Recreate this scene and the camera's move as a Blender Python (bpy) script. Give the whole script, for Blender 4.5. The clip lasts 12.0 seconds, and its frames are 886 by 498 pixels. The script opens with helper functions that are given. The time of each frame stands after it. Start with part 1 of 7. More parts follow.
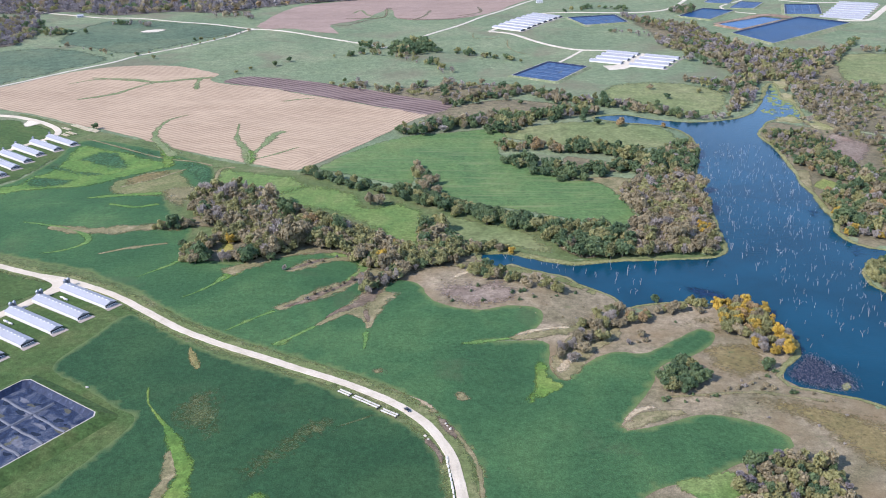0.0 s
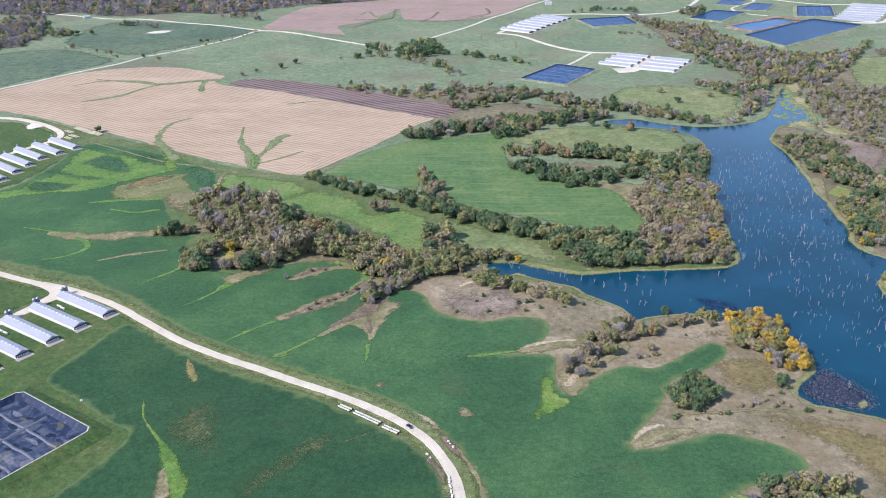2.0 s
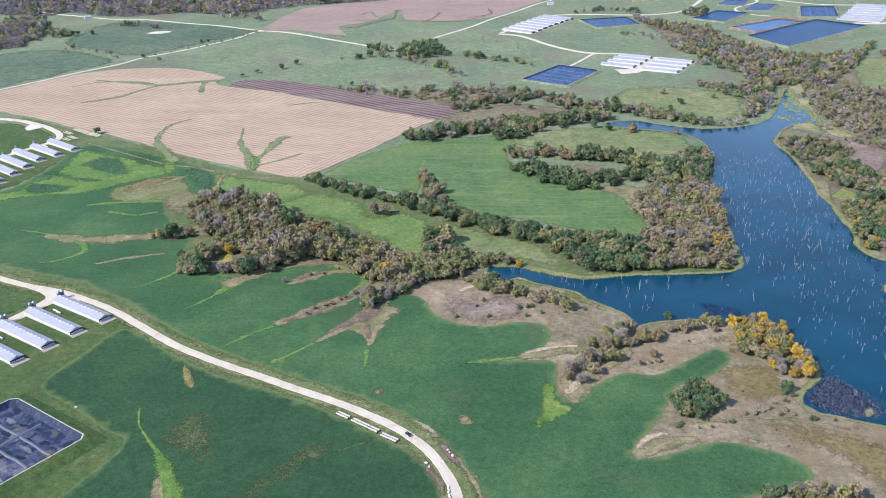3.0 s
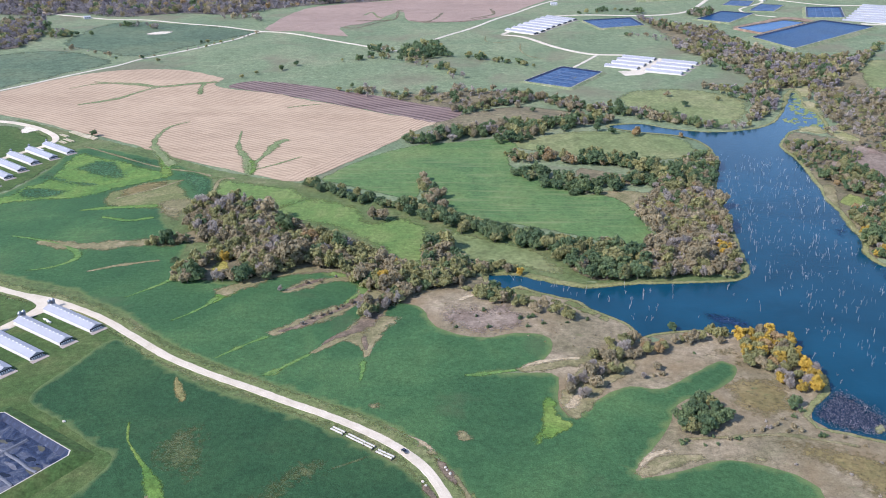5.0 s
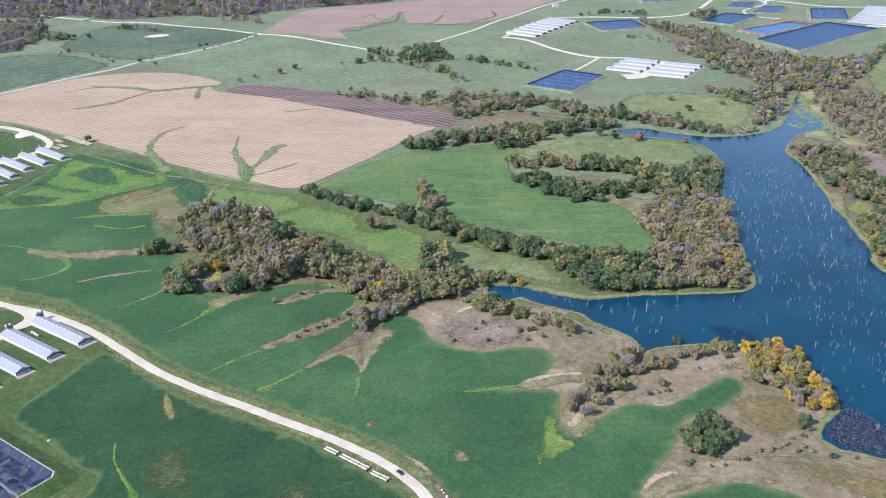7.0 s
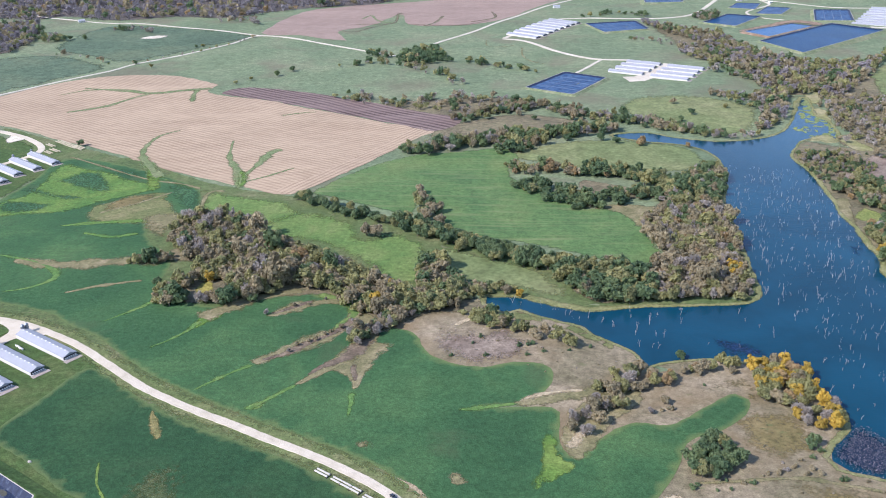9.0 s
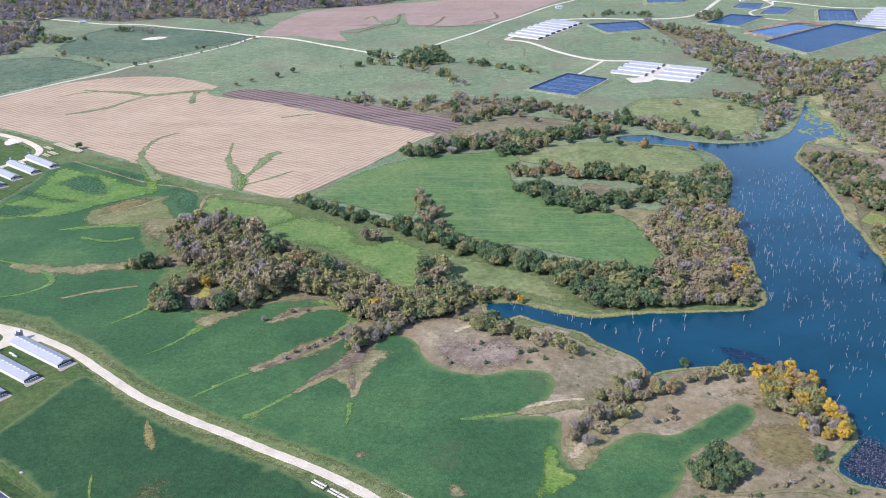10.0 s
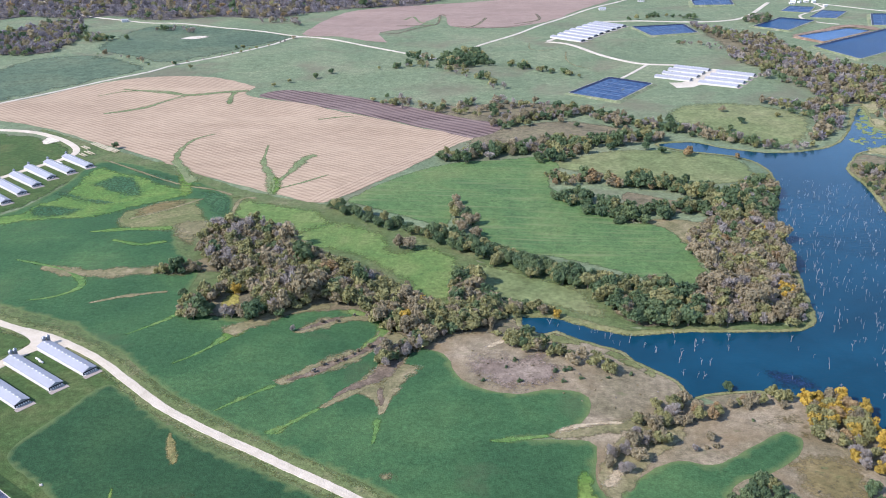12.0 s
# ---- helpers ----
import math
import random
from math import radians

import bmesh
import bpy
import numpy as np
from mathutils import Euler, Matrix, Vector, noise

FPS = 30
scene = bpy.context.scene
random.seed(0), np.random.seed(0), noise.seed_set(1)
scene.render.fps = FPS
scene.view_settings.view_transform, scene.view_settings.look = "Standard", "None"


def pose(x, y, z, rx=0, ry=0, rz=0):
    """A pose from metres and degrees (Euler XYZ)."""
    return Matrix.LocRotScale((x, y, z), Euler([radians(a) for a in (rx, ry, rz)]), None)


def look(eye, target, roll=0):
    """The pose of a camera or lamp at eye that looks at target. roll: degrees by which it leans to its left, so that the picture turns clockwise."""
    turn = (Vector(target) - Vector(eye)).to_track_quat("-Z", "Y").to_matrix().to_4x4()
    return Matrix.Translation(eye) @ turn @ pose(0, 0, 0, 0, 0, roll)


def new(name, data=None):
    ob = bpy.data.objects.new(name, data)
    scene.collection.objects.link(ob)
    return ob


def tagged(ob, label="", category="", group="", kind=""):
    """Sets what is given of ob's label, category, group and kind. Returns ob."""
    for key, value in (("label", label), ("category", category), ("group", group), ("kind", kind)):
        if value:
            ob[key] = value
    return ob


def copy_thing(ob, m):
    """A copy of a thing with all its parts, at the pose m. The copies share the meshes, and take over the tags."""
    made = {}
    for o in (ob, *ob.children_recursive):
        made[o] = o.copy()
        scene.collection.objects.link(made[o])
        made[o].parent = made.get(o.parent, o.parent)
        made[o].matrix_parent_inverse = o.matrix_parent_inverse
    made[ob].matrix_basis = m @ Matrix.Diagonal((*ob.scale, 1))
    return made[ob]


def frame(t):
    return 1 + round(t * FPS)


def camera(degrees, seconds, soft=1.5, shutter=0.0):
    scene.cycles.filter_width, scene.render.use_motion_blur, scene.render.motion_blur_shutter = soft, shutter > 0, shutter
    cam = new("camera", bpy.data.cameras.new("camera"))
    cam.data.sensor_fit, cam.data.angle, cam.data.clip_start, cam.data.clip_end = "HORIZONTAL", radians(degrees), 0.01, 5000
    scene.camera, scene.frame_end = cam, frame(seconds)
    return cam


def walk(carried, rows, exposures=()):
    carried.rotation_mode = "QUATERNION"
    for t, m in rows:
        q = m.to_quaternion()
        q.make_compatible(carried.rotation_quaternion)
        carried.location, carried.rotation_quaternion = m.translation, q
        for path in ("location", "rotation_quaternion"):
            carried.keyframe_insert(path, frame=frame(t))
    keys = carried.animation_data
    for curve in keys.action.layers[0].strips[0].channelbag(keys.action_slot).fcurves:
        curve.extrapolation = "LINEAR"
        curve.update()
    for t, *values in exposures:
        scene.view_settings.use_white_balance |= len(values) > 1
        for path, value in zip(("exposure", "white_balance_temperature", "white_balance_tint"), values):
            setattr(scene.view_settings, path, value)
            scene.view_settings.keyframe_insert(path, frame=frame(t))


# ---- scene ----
cam = camera(53, 12.0, soft=1.0)

PATH = [
    (0, (-5.177, -16.451, 300.214), (-5.3, -14.621, 299.416), -0.7),
    (0.5, (-4.992, -12.565, 300.255), (-5.121, -10.735, 299.458), -0.7),
    (1, (-4.496, -8.192, 300.242), (-4.629, -6.363, 299.444), -0.7),
    (1.5, (-3.998, -3.635, 300.153), (-4.136, -1.806, 299.355), -0.7),
    (2, (-3.404, 0.712, 300.141), (-3.546, 2.54, 299.344), -0.7),
    (2.5, (-2.976, 4.927, 300.063), (-3.12, 6.755, 299.266), -0.7),
    (3, (-2.551, 9.055, 300.016), (-2.698, 10.884, 299.218), -0.7),
    (5, (-0.755, 25.705, 300.038), (-0.909, 27.532, 299.239), -0.7),
    (5.5, (-0.338, 30.165, 299.98), (-0.494, 31.992, 299.182), -0.7),
    (6, (0.087, 34.665, 299.887), (-0.071, 36.492, 299.089), -0.7),
    (6.5, (0.393, 39.4, 299.846), (0.235, 41.228, 299.048), -0.8),
    (7, (0.717, 44.284, 299.771), (0.558, 46.111, 298.974), -0.8),
    (9, (2.278, 64.646, 299.624), (2.116, 66.473, 298.826), -0.8),
    (9.5, (2.911, 69.748, 299.593), (2.746, 71.574, 298.795), -0.9),
    (10, (3.36, 74.789, 299.58), (3.192, 76.615, 298.782), -0.9),
    (10.5, (3.772, 80.129, 299.635), (3.597, 81.954, 298.836), -0.9),
    (11, (3.946, 85.403, 299.593), (3.759, 87.228, 298.795), -0.9),
    (11.5, (3.971, 90.681, 299.44), (3.76, 92.503, 298.643), -0.9),
    (12, (3.937, 96.208, 299.323), (3.684, 98.025, 298.525), -0.9),
]
walk(cam, [(t, look(eye, target, roll)) for t, eye, target, roll in PATH], [(0.0, 0.885, 6290, 20)])

# ---------------------------------------------------------------- world and sun
SUN_FROM = Vector((-0.83, -0.56, 0.0)).normalized()
SUN_HEIGHT = radians(41)
world = bpy.data.worlds.new("sky")
scene.world = world
world.use_nodes = True
wn = world.node_tree
sky = wn.nodes.new("ShaderNodeTexSky")
sky.sky_type = "NISHITA"
sky.sun_disc = False
sky.sun_elevation = SUN_HEIGHT
sky.sun_rotation = math.atan2(SUN_FROM.x, SUN_FROM.y)
sky.air_density, sky.dust_density, sky.ozone_density = 1.0, 0.1, 2.2
wn.nodes["Background"].inputs["Strength"].default_value = 0.175
wn.links.new(sky.outputs[0], wn.nodes["Background"].inputs["Color"])
sun = new("sun", bpy.data.lights.new("sun", "SUN"))
sun.data.energy, sun.data.angle, sun.data.color = 4.0, radians(0.5), (1.0, 0.95, 0.87)
toward = Vector((SUN_FROM.x * math.cos(SUN_HEIGHT), SUN_FROM.y * math.cos(SUN_HEIGHT), math.sin(SUN_HEIGHT)))
sun.matrix_world = look(toward * 900 + Vector((0, 900, 0)), (0, 900, 0))

rng = np.random.default_rng(7)


# ---------------------------------------------------------------- materials
class Nodes:
    """A short way to write node trees."""

    def __init__(self, name, rough=0.9, metal=0.0, spec=0.3):
        self.m = bpy.data.materials.new(name)
        self.m.use_nodes = True
        self.t = self.m.node_tree
        self.b = self.t.nodes["Principled BSDF"]
        self.b.inputs["Roughness"].default_value = rough
        self.b.inputs["Metallic"].default_value = metal
        self.b.inputs["Specular IOR Level"].default_value = spec
        self.o = self.t.nodes["Material Output"]
        self.co = self.t.nodes.new("ShaderNodeTexCoord").outputs["Object"]

    def add(self, kind, **v):
        n = self.t.nodes.new(kind)
        for k, x in v.items():
            if isinstance(x, bpy.types.NodeSocket):
                self.t.links.new(x, n.inputs[k])
            else:
                n.inputs[k].default_value = x
        return n

    def link(self, a, b):
        self.t.links.new(a, b)

    def stretch(self, s, turn=0.0):
        n = self.add("ShaderNodeMapping", Vector=self.co, Scale=s)
        n.inputs["Rotation"].default_value = (0, 0, turn)
        return n.outputs[0]

    def noise(self, size, detail=3.0, vec=None, rough=0.55, warp=0.0):
        n = self.add("ShaderNodeTexNoise", Vector=vec or self.co, Scale=1.0 / size, Detail=detail, Roughness=rough, Distortion=warp)
        return n.outputs[0]

    def ramp(self, fac, stops):
        n = self.add("ShaderNodeValToRGB", Fac=fac)
        e = n.color_ramp.elements
        while len(e) < len(stops):
            e.new(0.5)
        for el, (p, c) in zip(e, stops):
            el.position, el.color = p, (*c, 1)
        return n.outputs[0]

    def mix(self, fac, a, b, how="MIX"):
        n = self.t.nodes.new("ShaderNodeMix")
        n.data_type, n.blend_type = "RGBA", how
        for i, x in ((0, fac), (6, a), (7, b)):
            if isinstance(x, bpy.types.NodeSocket):
                self.t.links.new(x, n.inputs[i])
            else:
                n.inputs[i].default_value = (*x, 1) if isinstance(x, tuple) else x
        return n.outputs[2]

    def math(self, op, a, b=0.5, clamp=False):
        n = self.t.nodes.new("ShaderNodeMath")
        n.operation, n.use_clamp = op, clamp
        for i, x in ((0, a), (1, b)):
            if isinstance(x, bpy.types.NodeSocket):
                self.t.links.new(x, n.inputs[i])
            else:
                n.inputs[i].default_value = x
        return n.outputs[0]

    def span(self, fac, lo, hi, a=0.0, b=1.0):
        n = self.add("ShaderNodeMapRange", Value=fac)
        for i, x in enumerate((lo, hi, a, b)):
            n.inputs[i + 1].default_value = x
        return n.outputs[0]

    def colour(self, c):
        self.link(c, self.b.inputs["Base Color"])

    def bump(self, height, dist, strength=1.0):
        n = self.add("ShaderNodeBump", Height=height, Distance=dist, Strength=strength)
        self.link(n.outputs[0], self.b.inputs["Normal"])

    def ragged(self, size=6.0, cap=1.0):
        """Lets the sheet thin out unevenly towards its outline (attribute edge: 0 at the rim, 1 inside)."""
        a = self.t.nodes.new("ShaderNodeAttribute")
        a.attribute_name = "edge"
        n = self.math("ADD", self.math("MULTIPLY", self.noise(size * 1.6, 5.0, rough=0.65), 1.5), self.math("MULTIPLY", self.noise(size / 4, 3.0), 0.9))
        k = self.math("MULTIPLY", self.span(self.math("ADD", self.math("MULTIPLY", a.outputs["Fac"], 1.35), self.math("SUBTRACT", n, 1.2)), 0.05, 0.85), cap)
        grain = self.span(self.noise(max(0.8, size / 7), 1.0), 0.3, 0.7, 0.33, 0.67)
        k = self.span(self.math("SUBTRACT", k, grain), -0.3, 0.3)
        clear = self.t.nodes.new("ShaderNodeBsdfTransparent")
        mx = self.add("ShaderNodeMixShader", Fac=k)
        self.link(clear.outputs[0], mx.inputs[1])
        self.link(self.b.outputs[0], mx.inputs[2])
        self.link(mx.outputs[0], self.o.inputs["Surface"])


def land(name, dark, mid, pale, big=60.0, grain=1.2, speck=None, streak=None, ragged=0.0, relief=0.3, contrast=0.25, stain=None, cap=1.0, fine=0.3, rim=None):
    """Ground cover: three tones in large patches, a mottle, a fine grain, optional streaks and pale specks."""
    k = Nodes(name, 0.95, 0, 0.15)
    a = k.noise(big, 5.0, warp=0.6)
    c = k.ramp(a, [(0.3, dark), (0.5, mid), (0.72, pale)])
    b = k.noise(big / 7, 4.0)
    c = k.mix(1.0, c, k.ramp(b, [(0.25, (1 - contrast,) * 3), (0.75, (1 + contrast,) * 3)]), "MULTIPLY")
    g = k.noise(grain, 3.0)
    c = k.mix(1.0, c, k.ramp(g, [(0.28, (1 - fine,) * 3), (0.75, (1 + fine,) * 3)]), "MULTIPLY")
    g2 = k.noise(grain * 3.3, 2.0)
    c = k.mix(1.0, c, k.ramp(g2, [(0.3, (1 - fine * 0.6,) * 3), (0.7, (1 + fine * 0.6,) * 3)]), "MULTIPLY")
    if streak:
        turn, size, col, amount = streak
        s = k.noise(size, 3.0, vec=k.stretch((0.06, 1, 1), turn))
        c = k.mix(k.math("MULTIPLY", k.span(s, 0.52, 0.7), amount), c, col)
    if speck:
        size, col, lo, amount = speck
        s = k.math("MULTIPLY", k.span(k.noise(size, 2.0, vec=k.stretch((0.45, 1.2, 1.0), 0.8)), lo, lo + 0.08), k.span(k.noise(big / 2, 2.0), 0.42, 0.62))
        c = k.mix(k.math("MULTIPLY", s, amount), c, col)
    if stain:
        size, col, lo, amount = stain
        s = k.span(k.noise(size, 4.0, vec=k.stretch((1, 1.0, 3.0)), warp=0.4), lo, lo + 0.16)
        c = k.mix(k.math("MULTIPLY", s, amount), c, col)
    if rim:
        at = k.t.nodes.new("ShaderNodeAttribute")
        at.attribute_name = "edge"
        w = k.math("ADD", at.outputs["Fac"], k.math("MULTIPLY", k.math("SUBTRACT", k.noise(7.0, 4.0), 0.5), 1.1))
        c = k.mix(k.span(w, 0.05, 0.6, 0.65, 0.0), c, rim)
    k.colour(c)
    k.bump(g, relief)
    if ragged:
        k.ragged(ragged, cap)
    return k.m


M = {}
M["pasture"] = land("pasture", (0.104, 0.142, 0.08), (0.13, 0.168, 0.094), (0.166, 0.19, 0.112), 130, 3.0, speck=(5.0, (0.07, 0.09, 0.045), 0.64, 0.6), contrast=0.12, stain=(110, (0.135, 0.115, 0.08), 0.52, 0.6))
M["pasture_far"] = land("pasture_far", (0.105, 0.14, 0.056), (0.135, 0.16, 0.068), (0.185, 0.185, 0.092), 140, 4.0, ragged=14.0, contrast=0.12)
M["meadow"] = land("meadow", (0.063, 0.095, 0.060), (0.075, 0.111, 0.068), (0.101, 0.128, 0.075), 120, 4.0, ragged=10.0, contrast=0.12)
for name, f, low, mid, high, lean in (("crop", 1.0, (0.025, 0.07, 0.029), (0.034, 0.087, 0.034), (0.059, 0.118, 0.044), 0.55), ("crop_low", 0.4, (0.016, 0.051, 0.022), (0.022, 0.061, 0.025), (0.034, 0.078, 0.03), -0.5)):
    M[name] = land(name, low, mid, high, 85, 0.9, speck=(1.2, (0.1, 0.18, 0.07), 0.64, 0.45 * f), streak=(lean, 4.0, (0.075, 0.13, 0.06), 0.06 * f),
                   contrast=0.1, stain=(70, (0.085, 0.09, 0.047), 0.6, 0.4 * f), fine=0.3, rim=(0.115, 0.15, 0.055))
M["crop_patch"] = land("crop_patch", (0.03, 0.08, 0.037), (0.04, 0.095, 0.043), (0.06, 0.12, 0.05), 60, 0.9, ragged=18.0, cap=0.72)
M["crop_hill"] = land("crop_hill", (0.052, 0.108, 0.04), (0.075, 0.135, 0.047), (0.122, 0.163, 0.06), 80, 1.3, streak=(-0.62, 5.0, (0.17, 0.185, 0.09), 0.5), ragged=4.0, contrast=0.14)
M["lush"] = land("lush", (0.058, 0.125, 0.028), (0.085, 0.15, 0.032), (0.13, 0.176, 0.046), 40, 1.3, ragged=9.0, cap=0.95)
M["clearing"] = land("clearing", (0.15, 0.15, 0.04), (0.21, 0.19, 0.05), (0.28, 0.24, 0.07), 14, 1.0, ragged=4.0)
M["clearing_green"] = land("clearing_green", (0.12, 0.155, 0.045), (0.155, 0.18, 0.055), (0.2, 0.21, 0.075), 14, 1.0, ragged=4.0)
M["leaf_floor"] = land("leaf_floor", (0.07, 0.062, 0.055), (0.1, 0.09, 0.08), (0.14, 0.125, 0.105), 40, 2.0, ragged=14.0)
M["lush_pale"] = land("lush_pale", (0.076, 0.138, 0.04), (0.102, 0.158, 0.047), (0.145, 0.18, 0.065), 30, 1.2, ragged=9.0)
M["lush_line"] = land("lush_line", (0.06, 0.135, 0.037), (0.085, 0.155, 0.045), (0.125, 0.18, 0.055), 20, 1.0, ragged=3.5, cap=0.85)
M["dry_faint"] = land("dry_faint", (0.055, 0.082, 0.034), (0.072, 0.095, 0.04), (0.098, 0.11, 0.05), 30, 1.0, ragged=16.0, cap=0.6)
M["dry_rust"] = land("dry_rust", (0.11, 0.1, 0.042), (0.155, 0.125, 0.055), (0.2, 0.155, 0.078), 30, 1.0, speck=(3.0, (0.09, 0.11, 0.045), 0.58, 0.7), ragged=14.0, cap=0.8)
M["ochre"] = land("ochre", (0.11, 0.12, 0.045), (0.17, 0.15, 0.06), (0.23, 0.19, 0.08), 12, 1.0, ragged=3.0, cap=0.8)
M["waterway"] = land("waterway", (0.10, 0.14, 0.06), (0.125, 0.16, 0.072), (0.17, 0.18, 0.095), 30, 1.5, ragged=6.0, cap=0.95)
M["mown"] = land("mown", (0.037, 0.073, 0.022), (0.052, 0.088, 0.027), (0.082, 0.1, 0.037), 35, 1.0, ragged=5.0)
M["verge"] = land("verge", (0.085, 0.118, 0.042), (0.112, 0.136, 0.053), (0.165, 0.16, 0.08), 22, 1.0, ragged=2.5)
M["dry_grass"] = land("dry_grass", (0.128, 0.114, 0.066), (0.185, 0.155, 0.1), (0.258, 0.212, 0.145), 45, 0.9, speck=(3.0, (0.11, 0.12, 0.055), 0.58, 0.6), ragged=6.0, contrast=0.3, stain=(60, (0.165, 0.12, 0.065), 0.5, 0.7))
M["dry_draw"] = land("dry_draw", (0.11, 0.108, 0.052), (0.16, 0.145, 0.075), (0.25, 0.21, 0.125), 16, 0.8, speck=(2.0, (0.11, 0.12, 0.05), 0.58, 0.7), ragged=3.5)
M["scrub"] = land("scrub", (0.09, 0.085, 0.05), (0.14, 0.12, 0.075), (0.18, 0.16, 0.09), 50, 1.5, speck=(4.0, (0.05, 0.06, 0.03), 0.58, 0.8), ragged=10.0)
M["rough_grass"] = land("rough_grass", (0.064, 0.098, 0.037), (0.085, 0.114, 0.044), (0.129, 0.133, 0.066), 45, 1.3, speck=(3.0, (0.17, 0.16, 0.09), 0.6, 0.6))
M["reed"] = land("reed", (0.12, 0.135, 0.055), (0.155, 0.162, 0.07), (0.215, 0.2, 0.105), 15, 0.8, ragged=2.5)
M["mauve_grass"] = land("mauve_grass", (0.125, 0.095, 0.072), (0.175, 0.138, 0.108), (0.235, 0.19, 0.145), 28, 0.9, speck=(3.0, (0.1, 0.075, 0.05), 0.58, 0.7), ragged=9.0, contrast=0.3, stain=(40, (0.16, 0.085, 0.065), 0.56, 0.6))
M["brush"] = land("brush", (0.085, 0.066, 0.045), (0.13, 0.1, 0.072), (0.2, 0.16, 0.11), 9, 0.8, speck=(2.0, (0.05, 0.05, 0.03), 0.56, 0.8), ragged=2.5, contrast=0.35)
M["cream_grass"] = land("cream_grass", (0.26, 0.21, 0.13), (0.33, 0.27, 0.175), (0.4, 0.34, 0.23), 12, 0.9, ragged=3.0, cap=0.75)
M["olive_grass"] = land("olive_grass", (0.085, 0.11, 0.04), (0.125, 0.135, 0.055), (0.19, 0.17, 0.085), 30, 1.0, ragged=12.0, contrast=0.3)
M["lime"] = land("lime", (0.06, 0.13, 0.034), (0.088, 0.158, 0.039), (0.13, 0.188, 0.05), 25, 1.0, ragged=22.0, cap=0.85)


def stubble(name, pale, mid, dark, turn, pitch=0.05, amount=0.66):
    """Rows of cut stalks or furrows, with uneven swaths."""
    k = Nodes(name, 0.95, 0, 0.15)
    c = k.ramp(k.noise(90, 4.0), [(0.3, mid), (0.7, pale)])
    for scale, lo, hi, much in ((pitch, 0.0, 0.8, amount), (pitch * 2.3, 0.1, 0.7, 0.35)):
        w = k.t.nodes.new("ShaderNodeTexWave")
        w.wave_profile, w.bands_direction = "SIN", "Y"
        k.link(k.stretch((1, 1, 1), turn), w.inputs["Vector"])
        w.inputs["Scale"].default_value = scale
        w.inputs["Distortion"].default_value = 3.0
        w.inputs["Detail"].default_value = 2.0
        w.inputs["Detail Scale"].default_value = 0.2
        c = k.mix(k.math("MULTIPLY", k.span(w.outputs["Fac"], lo, hi, much, 0.0), k.span(k.noise(30, 4.0, vec=k.stretch((0.12, 1, 1), turn)), 0.3, 0.65, 0.35, 1.0)), c, dark)
    g = k.noise(2.5, 4.0, vec=k.stretch((0.15, 1, 1), turn))
    c = k.mix(1.0, c, k.ramp(g, [(0.3, (0.8,) * 3), (0.75, (1.15,) * 3)]), "MULTIPLY")
    k.colour(c)
    k.bump(g, 0.3)
    return k.m


M["stubble"] = stubble("corn_stubble", (0.405, 0.312, 0.212), (0.34, 0.258, 0.174), (0.195, 0.132, 0.086), 0.55)
M["stubble_edge"] = stubble("corn_stubble_edge", (0.41, 0.316, 0.216), (0.355, 0.27, 0.185), (0.195, 0.132, 0.086), -1.09, 0.055)
M["plough"] = stubble("plough", (0.225, 0.17, 0.15), (0.175, 0.125, 0.11), (0.05, 0.033, 0.03), 0.62, 0.033, 0.95)
M["stubble_far"] = stubble("bean_stubble", (0.31, 0.235, 0.19), (0.255, 0.19, 0.155), (0.17, 0.115, 0.09), -0.35, 0.03, 0.8)



M["bank"] = land("bank", (0.036, 0.073, 0.021), (0.051, 0.09, 0.026), (0.078, 0.1, 0.034), 25, 1.5)
M["rubble_bank"] = land("rubble_bank", (0.13, 0.085, 0.055), (0.2, 0.14, 0.095), (0.3, 0.23, 0.17), 12, 1.5)
M["bank_dry"] = land("bank_dry", (0.11, 0.14, 0.075), (0.15, 0.175, 0.095), (0.22, 0.215, 0.14), 25, 1.5)
M["algae_mat"] = land("algae_mat", (0.11, 0.155, 0.055), (0.15, 0.185, 0.07), (0.21, 0.225, 0.1), 14, 1.5)
M["lily"] = land("lily", (0.004, 0.013, 0.03), (0.007, 0.017, 0.037), (0.012, 0.022, 0.043), 12, 1.0, ragged=3.0, cap=0.95)
M["rubble"] = land("rubble", (0.14, 0.10, 0.07), (0.2, 0.145, 0.1), (0.29, 0.22, 0.16), 12, 1.0, ragged=3.0)
M["reed_marsh"] = land("reed_marsh", (0.15, 0.16, 0.06), (0.2, 0.195, 0.09), (0.27, 0.24, 0.14), 30, 1.5, ragged=9.0)
M["weed"] = land("weed", (0.006, 0.02, 0.055), (0.008, 0.026, 0.065), (0.012, 0.035, 0.075), 20, 1.5, ragged=7.0, cap=0.75)
M["gravel_patch"] = land("gravel_patch", (0.42, 0.38, 0.3), (0.5, 0.45, 0.36), (0.56, 0.5, 0.42), 20, 1.0, ragged=6.0)


